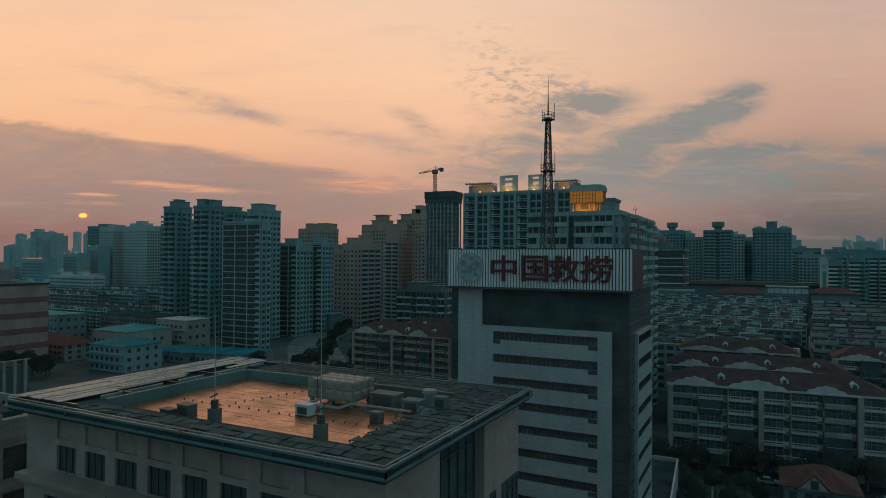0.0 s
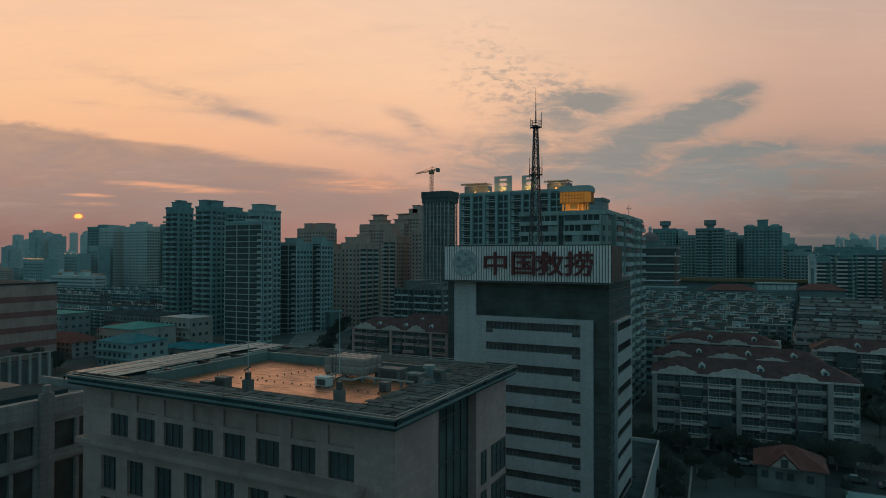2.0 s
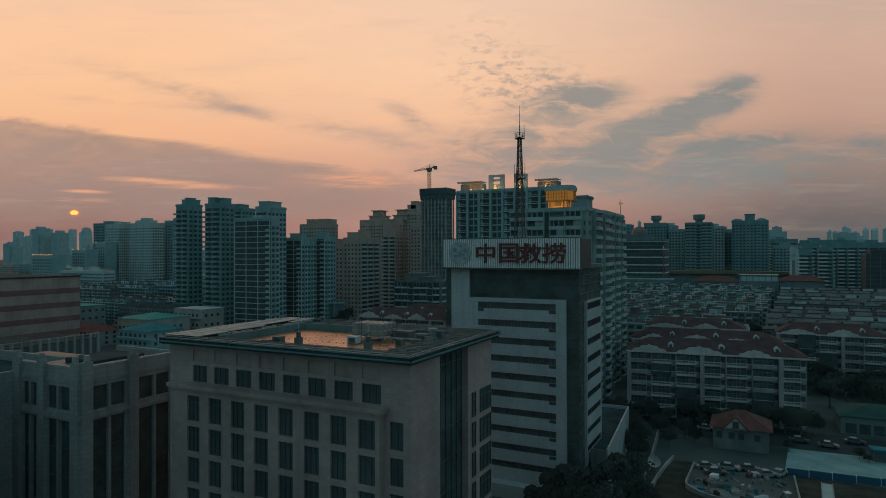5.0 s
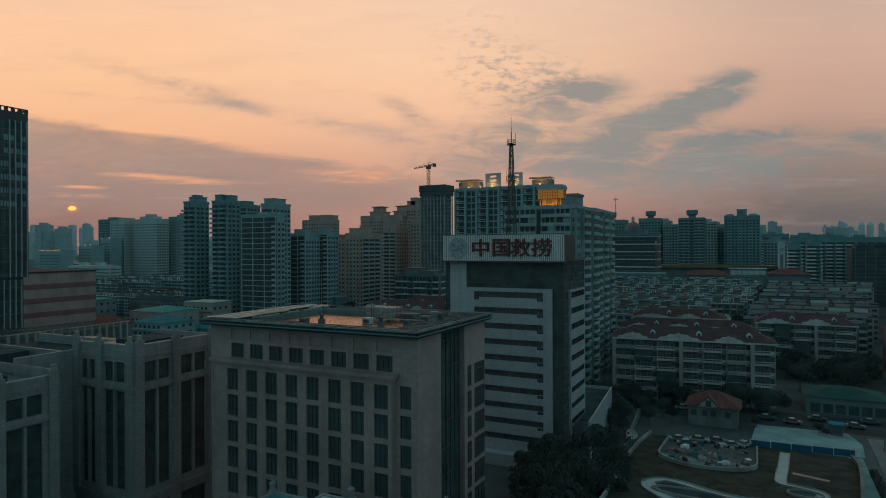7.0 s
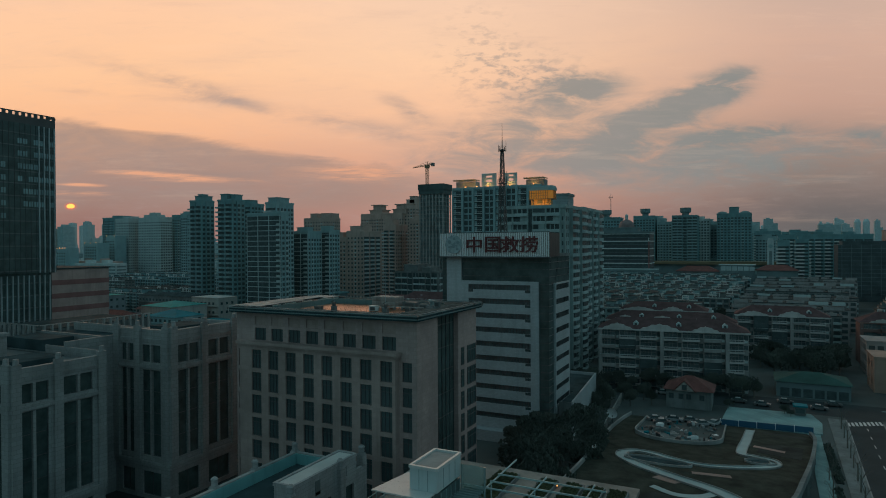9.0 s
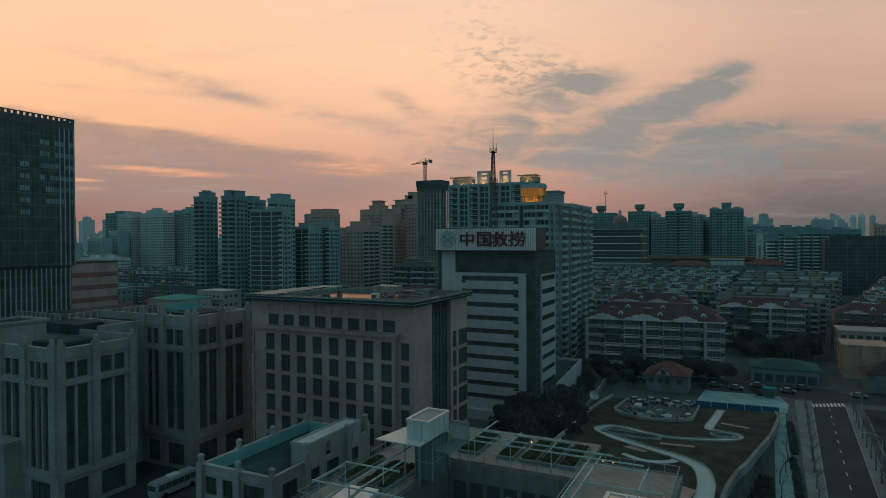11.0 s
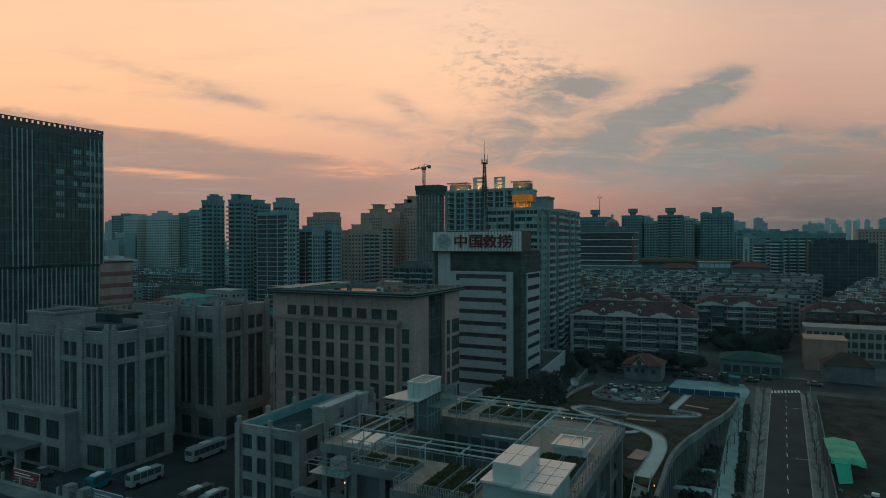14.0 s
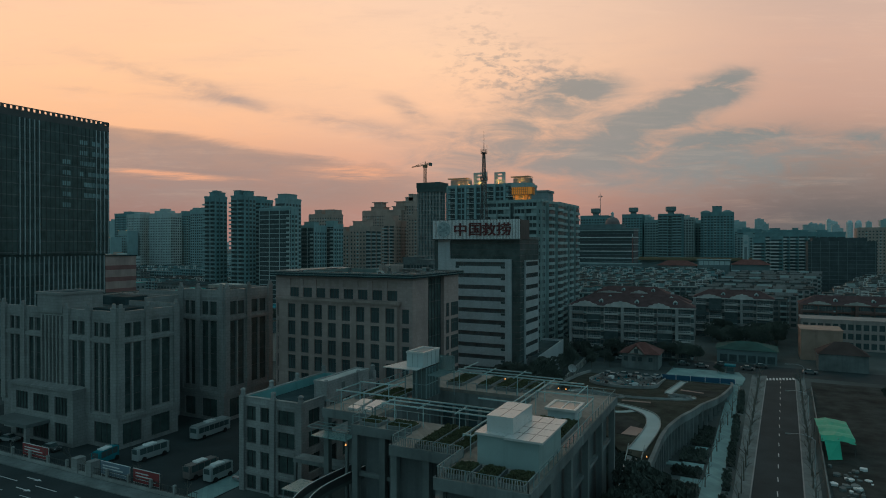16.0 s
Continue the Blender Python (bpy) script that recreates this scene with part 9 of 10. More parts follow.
def far_towers():
    B, C, R, P = "balcony", "columns", "ribbon", "punch"
    # pale slabs beside the setting sun
    high_flats("apartment_slab", -645, -622, 430, 446, 77.3, "long pale slab of flats with rows of small windows", FARPALE, P, P, tops=((0.3, 0.9, 0.3, 1.0, 3),))
    high_flats("apartment_slab", -690, -650, 446, 470, 80.0, "dark blue-grey slab of flats behind a pale one", FARDIM, C, C, tops=((0.2, 0.5, 0.3, 1.0, 3),))
    high_flats("apartment_slab", -613, -576, 436, 452, 78.0, "yellowish slab of flats with dark window columns", FARPALE, P, C, tops=((0.15, 0.75, 0.2, 0.9, 3.5), (0.35, 0.6, 0.3, 0.8, 6)))
    high_flats("apartment_slab", -612, -588, 466, 480, 79.5, "grey slab of flats behind the yellowish one", FARDIM, C, C, tops=((0.6, 0.95, 0.3, 0.9, 3),))
    high_flats("apartment_tower", -548, -524, 440, 458, 81.5, "dark slim tower with a framed roof", FARTEAL, C, C, tops=((0.0, 0.3, 0.2, 0.9, 2.5), (0.6, 1.0, 0.2, 0.9, 2.5)))
    # cool grey towers with stacked balconies
    high_flats("apartment_tower", -328, -316.5, 256.6, 268, 77.0, "slender blue-grey apartment tower with wrap-round balconies", FARDIM, B, C, pale=FARTEAL, tops=((0.35, 0.95, 0.1, 0.9, 3.4), (0.5, 0.8, 0.2, 0.7, 4.6)))
    high_flats("apartment_tower", -295.5, -282, 251, 262, 76.0, "slender blue-grey apartment tower with wrap-round balconies and twin roof houses", FARDIM, B, C, pale=FARTEAL, tops=((0.2, 0.62, 0.0, 0.6, 4.0), (0.72, 1.0, 0.2, 0.8, 3.6)))
    high_flats("apartment_tower", -308, -296, 283, 296, 75.5, "blue-grey apartment tower behind its twin", FARDIM, B, C, pale=FARTEAL, tops=((0.2, 0.7, 0.1, 0.8, 3),))
    high_flats("office_tower", -247.6, -221.0, 228, 234.5, 64.6, "glazed slab tower with pale floor lines and corner balconies", FARTEAL, R, C, floor=3.05, pale=FARPALE)
    high_flats("apartment_tower", -262, -252.5, 260, 277, 73.6, "tall pale blue-grey tower behind a glazed slab", FARTEAL, B, C, tops=((0.1, 0.9, 0.1, 0.8, 3.5),))
    high_flats("office_tower", -261, -246, 284, 299, 54.8, "dark glazed office tower with pale ribs on its side", FARTEAL, R, C, floor=3.0, tops=((0.3, 0.9, 0.1, 0.5, 3),))
    high_flats("office_tower", -247.5, -240.5, 301, 313, 56.0, "narrow teal tower with upright window strips", FARTEAL, R, C, floor=3.0, tops=((-0.2, 0.9, 0.1, 0.5, 3),))
    p = thing("colonnade", (-262, 306, 0), "two-storey grey colonnade at the foot of the towers", "building")
    part("wall", Geo().box(-290, -236, 306, 316, 0, 11.6), FARDARK, p)
    part("roof", Geo().box(-291, -235, 304.5, 317, 11.6, 12.4), FARDIM, p)
    for i in range(15):
        part("column", Geo().box(-290 + i * 3.8, -289.2 + i * 3.8, 305.2, 306, 0, 11.6), FARDIM, p)
    # beige towers of the distance
    high_flats("apartment_tower", -342, -315, 400, 418, 69.8, "beige apartment tower with twin roof houses", FARBEIGE, P, P, tops=((0.2, 0.48, 0.1, 0.9, 4.5), (0.66, 1.0, 0.1, 0.9, 4.5)))
    t = high_flats("apartment_tower", -313, -268, 450, 488, 75.0, "reddish beige apartment tower with two pagoda-like roof turrets", FARBEIGE, P, P)
    for x in (-298, -272):
        part("turret", Geo().box(x - 7, x + 7, 453, 466, 75.5, 79.5).box(x - 8, x + 8, 452, 467, 79.5, 80.1).box(x - 4.5, x + 4.5, 455, 464, 80.1, 84.2).box(x - 6, x + 6, 453.5, 465.5, 84.2, 84.9), FARBEIGE, t)
    high_flats("apartment_tower", -268, -247, 330, 347, 51.0, "pale beige apartment tower with a tall arched niche", FARBEIGE, P, P, tops=((0.3, 0.8, 0.1, 0.8, 4),))
    t = high_flats("apartment_tower", -246, -231, 330, 353, 55.6, "pale beige apartment tower with pilasters and stepped crown", FARBEIGE, P, B, tops=((0.1, 0.7, 0.1, 0.5, 4), (0.3, 0.6, 0.5, 0.9, 6)))
    high_flats("apartment_tower", -259, -247, 403, 424, 62.5, "narrow beige apartment tower with a curved crown", FARBEIGE, B, P, tops=((0.1, 0.8, 0.0, 0.5, 5),))
    high_flats("apartment_tower", -237, -219, 410, 430, 67.0, "grey beige apartment tower with small balconies", FARBEIGE, P, B, tops=((0.2, 0.7, 0.1, 0.7, 4),))
    high_flats("apartment_tower", -268, -256, 455, 474, 84.0, "slim brownish apartment tower with a stepped top", FARBEIGE, P, P, tops=((0.2, 0.9, 0.0, 0.6, 4), (0.5, 1.0, 0.0, 0.6, 7)))
    # concrete frame of the unfinished tower
    t = thing("unfinished_tower", (-200, 393, 0), "unfinished concrete tower with open floors and dark netting round its top", "building")
    # core widened to fill the floors; its dark colour stands in for interior shade
    part("core", Geo().box(-213.4, -193.6, 386.6, 398.6, 0, 88), FARDARK, t)
    for k in range(27):
        part("floor_slab", Geo().box(-214, -192.6, 385, 400, 3.2 + k * 3.2, 3.75 + k * 3.2), PALECONC, t)
    for i in range(8):
        x = -214 + i * 2.93
        part("column", Geo().box(x, x + 0.9, 385.1, 385.8, 0, 87), PALECONC, t)
    for j in range(4):
        part("column", Geo().box(-193.4, -192.7, 386 + j * 4.4, 386.7 + j * 4.4, 0, 87), CONC, t)
    rnd = random.Random(31)
    g = Geo()
    for k in range(26):
        for i in range(7):
            if rnd.random() < 0.6:
                g.box(-213.0 + i * 2.93, -211.2 + i * 2.93, 385.9, 386.3, 3.6 + k * 3.2, 3.6 + k * 3.2 + rnd.choice((1.0, 1.6, 2.8)))
    part("infill_wall", g, FARDARK, t, kind="stuff")
    part("netting", Geo().prism([(-214.3, 384.7), (-192.2, 384.7), (-192.2, 400.3), (-214.3, 400.3)], 86.6, 90.0).prism([(-214.6, 384.3), (-191.8, 384.3), (-191.8, 400.7), (-214.6, 400.7)], 90.0, 94.6), NETTING, t, "dark green safety netting")
    high_flats("podium_block", -206, -172, 334, 362, 26.0, "pale unfinished podium block below the concrete tower", CONC, "decks", "decks", floor=4.4, tops=((0.15, 0.5, 0.1, 0.8, 5), (0.6, 0.8, 0.1, 0.6, 3)))
    # the flats behind the sign tower
    high_flats("apartment_block", -114, -66.5, 238, 258, 74.6, "long blue-grey apartment block with pale pillars and white balcony rails", FARTEAL, "rails", C, pale=RAILWHITE, group="flats behind the sign tower")
    high_flats("apartment_block", -53.4, -29.3, 148, 179, 58.4, "pale grey apartment block with wide balcony fronts and rounded balconies", FLATTEAL, "parapets", "stacks", floor=2.8, pale=FARMID, group="flats behind the sign tower")
    high_flats("apartment_block", -50, -30.9, 179.2, 213, 59.2, "pale grey wing of flats with stacked rounded balconies", FLATTEAL, None, "stacks", floor=2.8, pale=FARMID, group="flats behind the sign tower")
    # office block with lit floor lines
    t = thing("office_block", (-63, 508, 0), "dark office block with thin white floor lines and a red edge", "building")
    part("wall", Geo().box(-106, -51, 495, 520, 0, 55.2), OFFICEDARK, t)
    for k in range(6):
        z = 22.4 + k * 6.35
        part("floor_line", Geo().box(-106.4, -50.6, 494.5, 520, z, z + 0.75), RAILWHITE if k < 5 else FARPALE, t)
        part("sill_line", Geo().box(-106.2, -50.8, 494.7, 520, z - 2.9, z - 2.55), FARDARK, t)
        part("glazing", Geo().box(-105.6, -51.6, 494.85, 494.98, z - 2.3, z - 0.2), FARGLASS, t)
    part("cornice", Geo().box(-107, -50.2, 494.0, 521, 55.2, 56.6), FARDARK, t)
    part("red_edge", Geo().box(-52.2, -51.3, 494.2, 494.6, 24, 48), DULLRED, t)
    part("white_sign_panel", Geo().box(-52.2, -51.5, 494.2, 494.45, 48.3, 51.0), RAILWHITE, t)
    parts("podium_step", boxes((-106, -44, 489, 494.2, 0, 24.0), (-106, -41, 486, 488.9, 0, 20.5)), FARDARK, t)
    parts("podium_edge", boxes((-106, -43.6, 488.6, 494.3, 24.0, 24.9), (-106, -40.6, 485.6, 489, 20.5, 21.4)), FARPALE, t)
    part("roof_house", Geo().box(-106, -62, 500, 518, 56.6, 59.6).box(-106.5, -61.5, 499.6, 518.4, 59.6, 60.3), FARDARK, t)
    dome = Geo().cyl(-72.3, 507, 60.3, 61.2, 7.0, 6.8, 20)
    for k in range(5):
        a, b = math.pi * k / 11, math.pi * (k + 1) / 11
        dome.cyl(-72.3, 507, 61.2 + 6.2 * math.sin(a), 61.2 + 6.2 * math.sin(b), 6.6 * math.cos(a), 6.6 * math.cos(b), 20)
    part("roof_dome", dome, DOMEPINK, t, "dull reddish ribbed roof dome")
    part("lantern", Geo().cyl(-72.3, 507, 67.2, 70.6, 1.3, 1.3, 10).cyl(-72.3, 507, 70.6, 72.4, 1.6, 0.1, 10), FARPALE, t, "pale small lantern on the dome")
    # drum-topped towers
    for x0, x1, y0, y1, zt, st in ((-98.5, -74.5, 700, 722, 77.4, "columns"), (-51, -25.8, 660, 690, 75.2, "decks"), (-135.5, -103.5, 640, 664, 74.0, "columns")):
        t = high_flats("apartment_tower", x0, x1, y0, y1, zt, "blue-grey tower with a drum-shaped roof house", FARDIM, st, "columns", pale=FARTEAL, group="drum-topped towers")
        cx = (x0 + x1) / 2
        part("roof_drum", Geo().cyl(cx, y0 + 10, zt + 0.5, zt + 4, 3.6, 3.6, 14).cyl(cx, y0 + 10, zt + 4, zt + 5.2, 4.6, 5.8, 14).cyl(cx, y0 + 10, zt + 5.2, zt + 9.6, 5.8, 5.8, 14), FARDARK, t)
    a = thing("aerial_mast", (-117, 662, 74.5), "thin steel aerial mast on a tower roof", "aerial")
    part("pole", Geo().cyl(-117, 662, 74.5, 97.5, 0.4, 0.3, 8).cyl(-117, 662, 97.5, 103.5, 0.2, 0.1, 6), FARDARK, a)
    part("cross_arm", Geo().box(-119.6, -114.4, 661.8, 662.2, 98.4, 98.8).box(-118.6, -118.3, 661.8, 662.2, 97.2, 100.4).box(-115.7, -115.4, 661.8, 662.2, 97.2, 100.4), FARDARK, a)
    high_flats("apartment_tower", -28, -16, 700, 722, 72.5, "pale slim tower beside the drum-topped one", FARPALE, C, C, tops=((0.1, 0.5, 0.2, 0.8, 3),))
    high_flats("apartment_tower", -16, -9, 715, 735, 66.0, "low grey tower between taller ones", FARTEAL, C, C)
    high_flats("apartment_tower", -78, -66, 720, 740, 75.0, "pale teal tower beside the drum-topped one", FARPALE, C, C, tops=((0.2, 0.7, 0.2, 0.8, 3),))
    t = high_flats("apartment_tower", -8, 26, 690, 716, 77.5, "tall blue-grey tower with rounded gables and a square roof house", FARDIM, C, C, tops=((0.36, 0.64, 0.0, 0.6, 7),))
    for f in (0.16, 0.82):
        cx = -8 + 34 * f
        ring = [(cx + 5.2 * math.cos(a), 2.6 * math.sin(a)) for a in [math.pi * i / 10 for i in range(11)]]
        part("rounded_gable", Geo().add([(x, 689.2, 78 + z) for x, z in ring] + [(x, 695, 78 + z) for x, z in ring], [tuple(range(11))[::-1], tuple(range(11, 22))] + [(i, i + 1, 12 + i, 11 + i) for i in range(10)]), FARTEAL, t)
    # blocks filling in between the drum-topped towers
    for x0, x1, y0, zt in ((-150, -112, 820, 64), (-72, -56, 700, 70), (-24, -6, 740, 70.5), (-118, -84, 800, 58), (-84, -58, 840, 66), (-62, -30, 810, 59), (-40, -6, 850, 64), (14, 48, 830, 60), (30, 62, 700, 52)):
        high_flats("apartment_tower", x0, x1, y0, y0 + 16, zt, "blue-grey block of flats in the gap between towers", FARTEAL, "columns", "columns", group="infill flats", tops=((0.2, 0.5, 0.2, 0.8, 3),))
    # eastern blocks with white balconies
    for x0, x1, y0, zt in ((29, 56, 760, 59.0), (46.5, 56, 560, 47.4), (60.5, 70.5, 560, 48.2), (48, 100, 600, 52.6), (79, 96, 640, 55.2), (98, 128, 640, 53.0), (56, 92, 720, 57.0)):
        high_flats("apartment_tower", x0, x1, y0, y0 + 16, zt, "grey-teal block of flats with small white balconies", FARDIM, "balcony", "balcony", pale=RAILWHITE, group="eastern flats", tops=((0.2, 0.5, 0.2, 0.8, 2.5),))
    high_flats("apartment_block", 138, 190, 640, 664, 57.0, "long beige apartment block with small windows", FARBEIGE, P, P)
    t = thing("clock_tower", (40.2, 512, 0), "pale narrow clock tower with a round dial", "tower")
    part("shaft", Geo().box(37.9, 42.6, 510, 514.6, 0, 47.4), FARPALE, t)
    part("cap", Geo().box(37.4, 43.1, 509.5, 515.1, 47.4, 48.2).box(38.4, 42.1, 510.5, 514.1, 48.2, 49.8), FARPALE, t)
    d = [(40.25 + 1.6 * math.cos(a), 43.4 + 1.6 * math.sin(a)) for a in [2 * math.pi * i / 20 for i in range(20)]]
    part("dial", Geo().add([(x, 509.9, z) for x, z in d] + [(x, 509.99, z) for x, z in d], [tuple(range(20)), tuple(range(20, 40))[::-1]] + [(i, 20 + i, 20 + (i + 1) % 20, (i + 1) % 20) for i in range(20)]), FARTEAL, t)
    part("dark_niche", Geo().box(39.2, 41.3, 509.93, 509.98, 20, 39.5), FARDARK, t)
    darknet = mat("blue_black_site_netting", (0.075, 0.098, 0.102), 0.95, var=0.35)
    t = thing("netted_block", (112, 534, 0), "dark netted block on a building site", "building")
    part("netting", Geo().box(87.6, 136, 520, 548, 0, 44.4).box(91, 130, 524, 545, 44.4, 47.2), darknet, t)
    parts("scaffold_rail", boxes(*[(87.4, 136.2, 519.7, 519.95, 6 + k * 3.2, 6.25 + k * 3.2) for k in range(12)], *[(90 + i * 6.4, 90.3 + i * 6.4, 519.66, 519.69, 4, 44.4) for i in range(8)]), FARDARK, t)
    # far city; its haze is put into the facade colours, paler with distance
    rnd = random.Random(11)
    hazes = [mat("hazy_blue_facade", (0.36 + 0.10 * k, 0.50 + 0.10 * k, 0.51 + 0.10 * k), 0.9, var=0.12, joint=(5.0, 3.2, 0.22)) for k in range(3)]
    for i in range(250):
        d = rnd.uniform(900, 3000)
        u = rnd.uniform(-0.74, 0.78)
        if -0.45 < u < -0.18 and d < 1500:
            continue
        x = -math.sin(YAW) * d + u * d * math.cos(YAW)
        y = math.cos(YAW) * d + u * d * math.sin(YAW)
        rise = rnd.uniform(0.004, 0.040) if u < -0.48 or u > 0.5 else rnd.uniform(0.0, 0.018)
        w, h = rnd.uniform(14, 32), 47 + rise * d
        g = Geo().box(x, x + w, y, y + 22, 0, h).box(x + w * 0.25, x + w * 0.65, y + 4, y + 18, h, h + rnd.uniform(2, 6))
        if rnd.random() < 0.4:
            g.box(x + w, x + w * 1.5, y + 3, y + 22, 0, h * rnd.uniform(0.7, 0.92))
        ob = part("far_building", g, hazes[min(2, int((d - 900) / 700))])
        tagged(ob, "hazy far high-rise on the skyline", "building", "far skyline", "")
    t = thing("twin_domes", (420, 2900, 0), "hazy pair of far towers with domed tops", "building")
    for x in (398, 428):
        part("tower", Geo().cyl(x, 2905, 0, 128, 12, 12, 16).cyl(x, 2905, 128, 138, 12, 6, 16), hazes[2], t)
    # low far blocks in rows
    for i in range(170):
        d = rnd.uniform(560, 1500)
        u = rnd.uniform(-0.76, 0.76)
        if -0.62 < u < 0.25 and d < 760:
            continue
        x = -math.sin(YAW) * d + u * d * math.cos(YAW)
        y = math.cos(YAW) * d + u * d * math.sin(YAW)
        w, h = rnd.uniform(30, 70), rnd.uniform(15, 30)
        m = rnd.choice((FARTEAL, FARPALE, FARTEAL, FARBEIGE))
        t = thing("far_block", (x + w / 2, y + 6, 0), "far low block of flats", "building", "far low flats")
        part("wall", Geo().box(x, x + w, y, y + 12, 0, h).box(x + w * 0.2, x + w * 0.35, y + 3, y + 8, h, h + 3).box(x + w * 0.6, x + w * 0.75, y + 3, y + 8, h, h + 3), m, t)
        g = Geo()
        for k in range(int(h / 3.1)):
            g.box(x + 0.6, x + w - 0.6, y - 0.1, y + 0.05, 3.1 * k + 1.0, 3.1 * k + 2.4)
            g.box(x + w - 0.05, x + w + 0.1, y + 1, y + 11, 3.1 * k + 1.0, 3.1 * k + 2.4)
        part("window_band", g, FARDARK, t, kind="stuff")


# ---------------------------------------------------------------- rows of flats
def row_of_flats(name, x0, x1, y0, y1, eave, ridge, label, wall, roof, floors=5, unit=6.4, dormers=True, group="", rz=0.0, ground=0.0):
    """Walk-up flats: stacked balconies and windows, red hipped roof, wavy pediments and small round-windowed dormers."""
    cx, cy = (x0 + x1) / 2, (y0 + y1) / 2
    t = thing(name, (cx, cy, ground), label, "building", group, rz=rz)
    part("wall", Geo().box(x0, x1, y0, y1, ground, eave), wall, t)
    part("roof", Geo().hip(x0, x1, y0, y1, eave, ridge, over=0.7), roof, t)
    n = max(1, round((x1 - x0) / unit))
    u = (x1 - x0) / n
    fh = (eave - ground) / floors
    tone = RAILGREY if wall is FLATGREY else wall
    w2 = u * 0.41
    rail = Geo().box(-w2, w2, -1.3, 0.0, -0.16, 0.0).box(-w2, w2, -1.3, -1.2, 0.0, 0.4).box(-w2, w2, -1.32, -1.18, 0.85, 1.0).box(-w2, -w2 + 0.1, -1.18, 0, 0, 1.0).box(w2 - 0.1, w2, -1.18, 0, 0, 1.0)
    for i in range(-3, 4):
        rail.box(i * w2 / 3.6 - 0.05, i * w2 / 3.6 + 0.05, -1.3, -1.2, 0.4, 0.85)
    bals = [mesh_of("balcony", rail, tone), mesh_of("balcony", Geo().box(-w2, w2, -1.3, 0.0, -0.16, 0.0).box(-w2, w2, -1.3, -1.2, 0.0, 1.0).box(-w2, -w2 + 0.1, -1.2, 0, 0, 1.0).box(w2 - 0.1, w2, -1.2, 0, 0, 1.0), FLATGREY if wall is FLATGREY else wall),
            mesh_of("balcony", Geo().box(-w2, w2, -1.3, 0.0, -0.16, 0.0).box(-w2, w2, -1.3, -1.2, 0.0, 0.9).box(-w2, w2, -1.27, -1.22, 0.9, fh - 0.2), FARGLASS)]
    wb = mesh_of("window", Geo().box(-w2 + 0.25, w2 - 0.25, -0.05, 0.02, 0.1, 2.5), RIBBON)
    fr = mesh_of("window_frame", Geo().box(-w2 + 0.25, w2 - 0.25, -0.12, -0.05, 1.75, 1.81).box(-0.03, 0.03, -0.12, -0.05, 0.1, 2.5).box(-1.0, -0.94, -0.12, -0.05, 0.1, 2.5).box(0.94, 1.0, -0.12, -0.05, 0.1, 2.5), FLATGREY)
    ww = mesh_of("window", Geo().box(-0.6, 0.6, -0.05, 0.02, 0.8, 2.3), FARGLASS)
    sl = mesh_of("sill", Geo().box(-0.75, 0.75, -0.3, 0.0, 0.66, 0.8), tone)
    ac = mesh_of("air_conditioner", Geo().box(-0.4, 0.4, -0.42, -0.06, 0.1, 0.66), FARPALE)
    wash = mesh_of("drying_rack", Geo().box(-w2 + 0.3, w2 - 0.3, -1.95, -1.9, 0.9, 0.95).box(-w2 + 0.3, w2 - 0.3, -1.65, -1.6, 0.9, 0.95).box(-w2 + 0.4, -w2 + 0.45, -1.95, -1.3, 0.85, 0.9).box(w2 - 0.45, w2 - 0.4, -1.95, -1.3, 0.85, 0.9), FARPALE)
    rnd = random.Random(int(x0 * 7 + y0))
    for i in range(n):
        style = rnd.choice((0, 0, 1))
        cxx = x0 + (i + 0.4) * u
        for k in range(floors):
            z = ground + k * fh
            w = piece("window", wb, t, (cxx, y0, z + 0.1))
            piece("window_frame", fr, w, (cxx, y0, z + 0.1))
            if k:
                piece("balcony", bals[2 if rnd.random() < 0.1 else style], t, (cxx, y0, z))
                if rnd.random() < 0.5:
                    piece("drying_rack", wash, t, (cxx, y0, z))
            piece("window", ww, t, (x0 + (i + 0.88) * u, y0, z))
            piece("sill", sl, t, (x0 + (i + 0.88) * u, y0, z))
            if rnd.random() < 0.45:
                piece("air_conditioner", ac, t, (x0 + (i + 0.88) * u, y0, z - 0.1))
    part("eaves_band", Geo().box(x0 - 0.5, x1 + 0.5, y0 - 0.95, y0 - 0.01, eave - 0.45, eave - 0.02), tone, t)
    # projecting stair bays break the front
    for i in range(0, n, 3):
        part("stair_bay", Geo().box(x0 + i * u - 0.2, x0 + i * u + 0.9, y0 - 1.5, y0 - 0.01, ground, eave - 0.5), wall, t)
    if dormers:
        wave = ((-1.0, 0.0), (-0.86, 0.35), (-0.6, 0.45), (-0.42, 0.8), (-0.15, 0.85), (0.0, 1.05), (0.15, 0.85), (0.42, 0.8), (0.6, 0.45), (0.86, 0.35), (1.0, 0.0))
        for i in range(0, n - 1, 2):
            x, half = x0 + (i + 1.0) * u + rnd.uniform(-0.8, 0.8), u * rnd.uniform(0.6, 0.95)
            h = (ridge - eave) * rnd.uniform(0.4, 0.62)
            pts = [(x + a * half, eave - 0.05 + b * h) for a, b in wave]
            m = len(pts)
            part("pediment", Geo().add([(a, y0 - 0.75, b) for a, b in pts] + [(a, y0 - 0.35, b) for a, b in pts], [tuple(range(m))[::-1], tuple(range(m, 2 * m))] + [(k, (k + 1) % m, m + (k + 1) % m, m + k) for k in range(m)]), tone if wall is FLATGREY else PLASTER, t)
            # little dormer with a round window half-way up the slope
            xd, yd, zd = x + u * 0.9, y0 + 1.5, eave + (ridge - eave) * 0.30
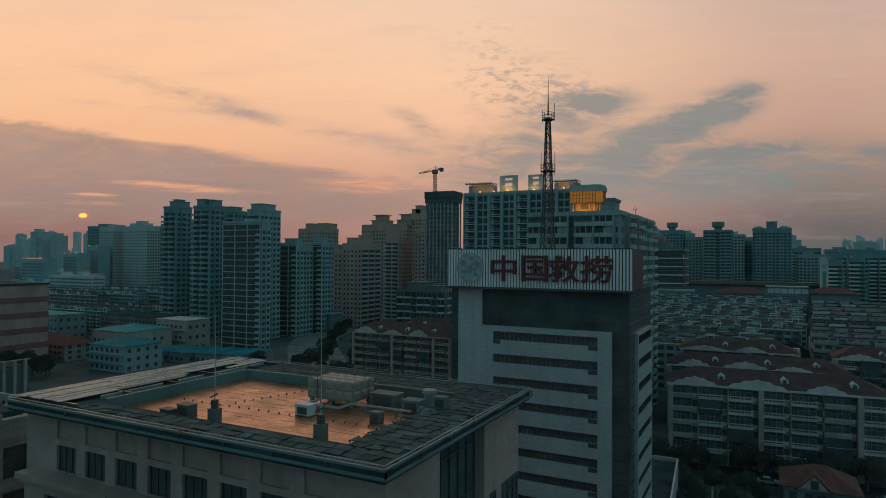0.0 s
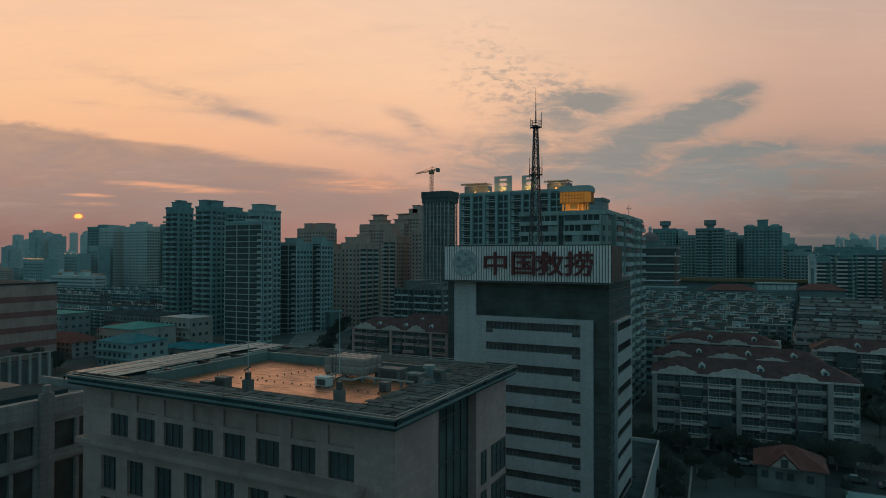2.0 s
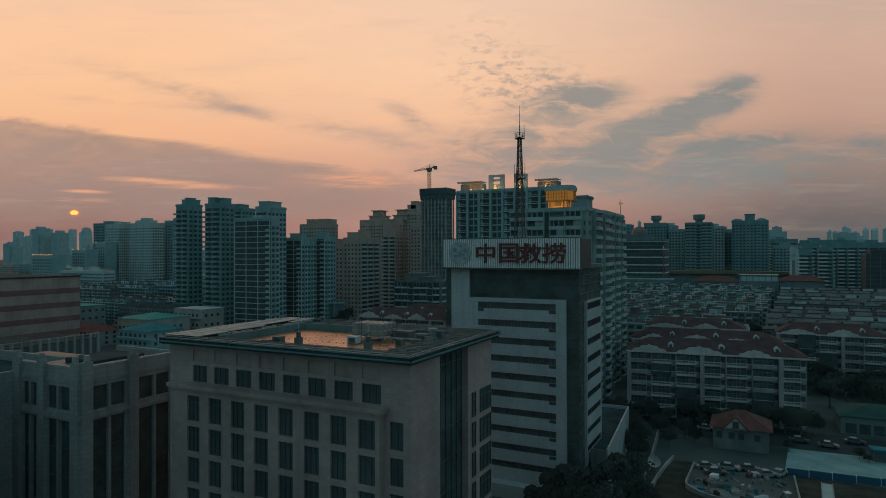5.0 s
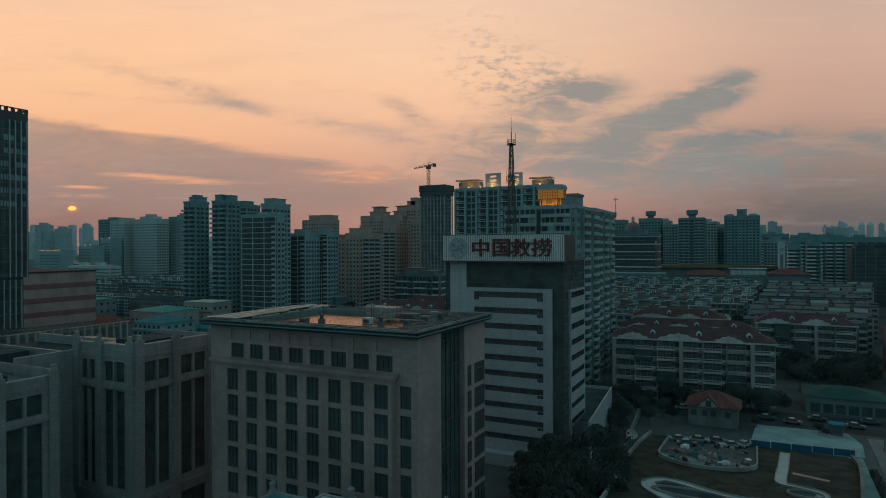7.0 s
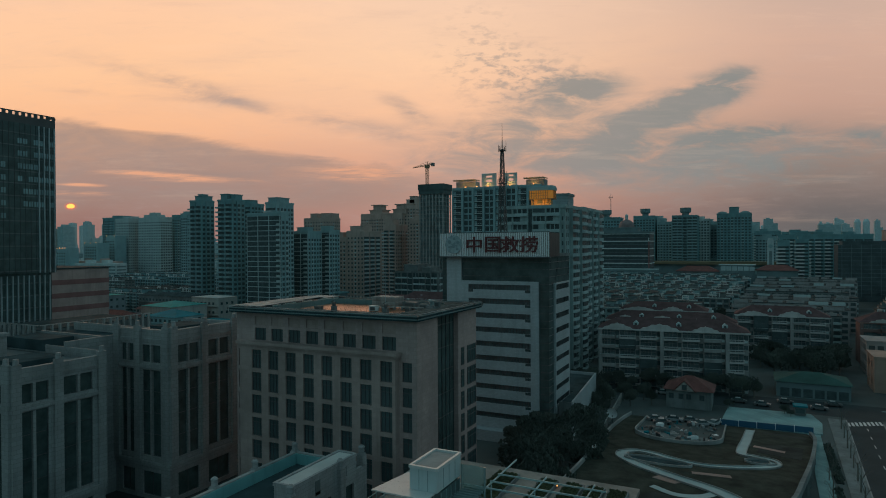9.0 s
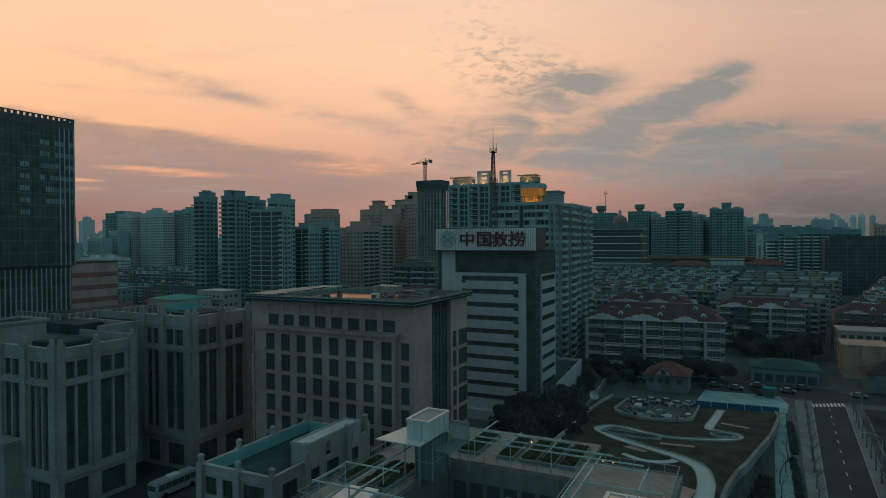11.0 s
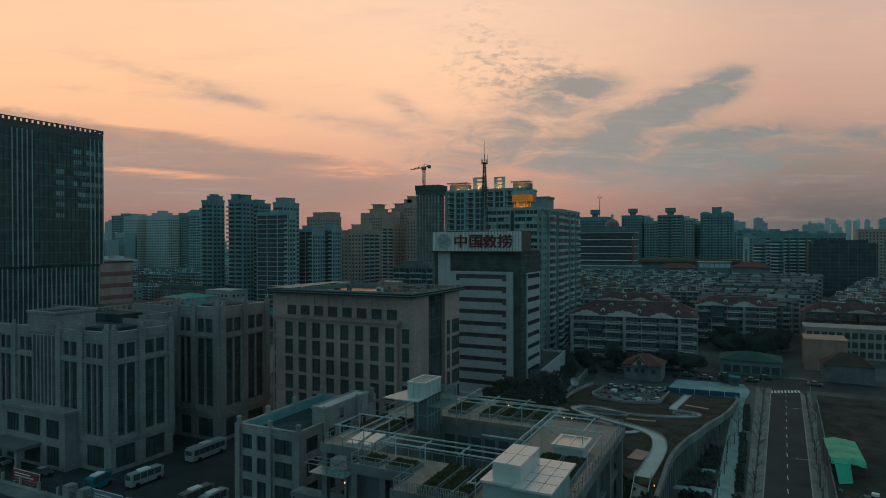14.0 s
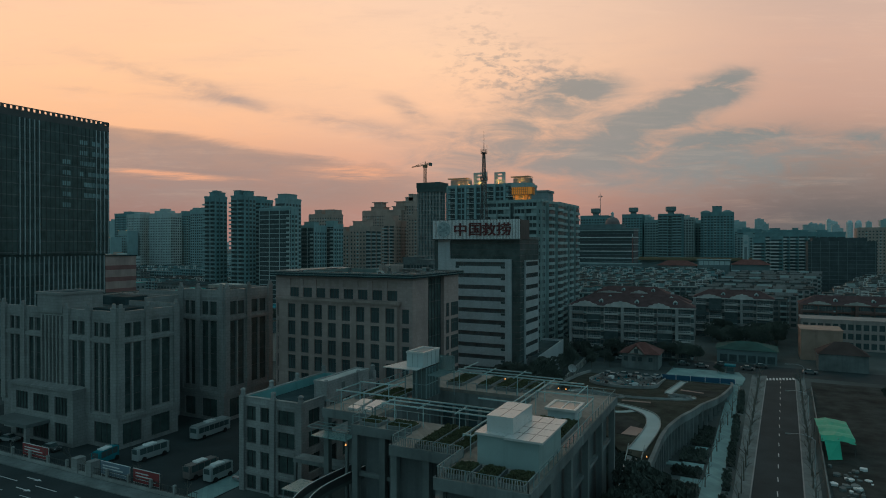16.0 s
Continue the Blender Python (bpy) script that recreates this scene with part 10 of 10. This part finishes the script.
            d = part("dormer", Geo().add([(xd - 0.8, yd, zd - 0.3), (xd + 0.8, yd, zd - 0.3), (xd + 0.8, yd, zd + 0.8), (xd, yd, zd + 1.4), (xd - 0.8, yd, zd + 0.8), (xd - 0.8, yd + 2.2, zd - 0.3), (xd + 0.8, yd + 2.2, zd - 0.3), (xd + 0.8, yd + 2.2, zd + 0.8), (xd, yd + 2.2, zd + 1.4), (xd - 0.8, yd + 2.2, zd + 0.8)],
                     [(0, 1, 2, 3, 4), (0, 4, 9, 5), (1, 6, 7, 2), (2, 7, 8, 3), (4, 3, 8, 9), (5, 9, 8, 7, 6)]), FARPALE, t)
            o = [(xd + 0.42 * math.cos(a), zd + 0.45 + 0.42 * math.sin(a)) for a in [2 * math.pi * k / 12 for k in range(12)]]
            part("round_window", Geo().add([(a, yd - 0.06, b) for a, b in o] + [(a, yd - 0.01, b) for a, b in o], [tuple(range(12)), tuple(range(12, 24))[::-1]] + [(k, 12 + k, 12 + (k + 1) % 12, (k + 1) % 12) for k in range(12)]), FARGLASS, d)
    return t


def flat_row(x0, x1, y0, h, rnd, wall, kind="frames"):
    """A row of old flats; its roof carries pale frames and dormers, or long pale attic walls."""
    t = thing("flats_row", ((x0 + x1) / 2, y0 + 5, 0), "grey row of old flats with pale frames on its roof" if kind == "frames" else "grey row of old flats with long pale attic walls", "building", "dense rows of flats")
    part("wall", Geo().box(x0, x1, y0, y0 + 10, 0, h), wall, t)
    win, pale = Geo(), Geo()
    n = int((x1 - x0) / 3.2)
    for k in range(6):
        z = 1.0 + k * (h - 0.6) / 6
        for i in range(n):
            x = x0 + (i + 0.5) * (x1 - x0) / n
            win.box(x - 1.1, x + 1.1, y0 - 0.06, y0 + 0.02, z, z + 1.5)
            if i % 2 == 0 and k:
                pale.box(x - 1.4, x + 1.4, y0 - 1.1, y0 - 0.07, z - 1.0, z - 0.12)
        for j in range(3):
            win.box(x1 - 0.02, x1 + 0.06, y0 + 1.2 + j * 3, y0 + 2.6 + j * 3, z, z + 1.4)
    part("window", win, FARGLASS, t, kind="stuff")
    part("balcony", pale, FARMID, t, kind="stuff")
    part("roof", Geo().box(x0 - 0.3, x1 + 0.3, y0 - 0.3, y0 + 10.3, h, h + 0.25), FLATROOF, t)
    edge, heat = Geo(), Geo()
    if kind == "frames":
        for x in [x0 + 1.0 + 3.4 * i for i in range(int((x1 - x0 - 3) / 3.4))]:
            c = rnd.random()
            y = y0 + rnd.choice((-0.2, 0.4, 3.2, 5.4))
            w, zz = rnd.uniform(1.8, 3.0), rnd.uniform(1.2, 2.6)
            if c < 0.62:
                # an upright pale frame round a dark opening
                edge.box(x, x + 0.3, y, y + 0.3, h + 0.25, h + zz).box(x + w, x + w + 0.3, y, y + 0.3, h + 0.25, h + zz).box(x - 0.1, x + w + 0.4, y - 0.1, y + 0.35, h + zz, h + zz + 0.3)
            elif c < 0.85:
                # a lean-to heater panel
                heat.add([(x, y, h + 0.25), (x + w, y, h + 0.25), (x + w, y + 1.6, h + 1.5), (x, y + 1.6, h + 1.5), (x, y + 1.7, h + 0.25), (x + w, y + 1.7, h + 0.25)], [(0, 1, 2, 3), (0, 3, 4), (1, 5, 2), (3, 2, 5, 4)])
        edge.box(x0 - 0.3, x1 + 0.3, y0 - 0.42, y0 - 0.3, h - 0.1, h + 0.3)
        part("roof_frame", edge, RAILWHITE, t, kind="stuff")
        part("heater_panel", heat, FARGLASS, t, kind="stuff")
        x = x0 + 3
        while x < x1 - 6:
            part("attic", Geo().box(x, x + 4.4, y0 + 3.5, y0 + 9.5, h + 0.25, h + 2.5), wall, t)
            part("attic_roof", Geo().box(x - 0.3, x + 4.7, y0 + 3.2, y0 + 9.8, h + 2.5, h + 2.7), FLATROOF, t)
            x += rnd.uniform(8, 11)
    else:
        x = x0
        while x < x1 - 4:
            w = rnd.uniform(4.5, 8.5)
            y = y0 + rnd.choice((-0.6, 0.2, 1.0))
            part("attic_wall", Geo().box(x, min(x1, x + w), y, y + 0.4, h - 0.3, h + 1.4), FARPALE if rnd.random() < 0.3 else FLATGREY, t)
            X1_ = min(x1, x + w)
            part("attic_roof", Geo().add([(x, y + 0.4, h + 1.1), (X1_, y + 0.4, h + 1.1), (X1_, y0 + 9.8, h + 0.25), (x, y0 + 9.8, h + 0.25), (x, y + 0.4, h), (X1_, y + 0.4, h)], [(0, 1, 2, 3), (0, 3, 4), (1, 5, 2)]), FLATROOF, t)
            x += w + rnd.uniform(1.2, 2.6)



# ---------------------------------------------------------------- build
ground_and_roads()
OFFICE, LIP, DECK = stone_office()
sign_tower()
roof_sign()
lattice_mast()
grey_offices()
glass_tower()
far_towers()
low_block()
roof_garden_building()
park_garden()
hoarding()
gable_house()
neighbourhood()
lit_roofs()
roof_things()
vehicles()
street_things()
lamps_glow()
trees()
roof_sheets(OFFICE, LIP, DECK)
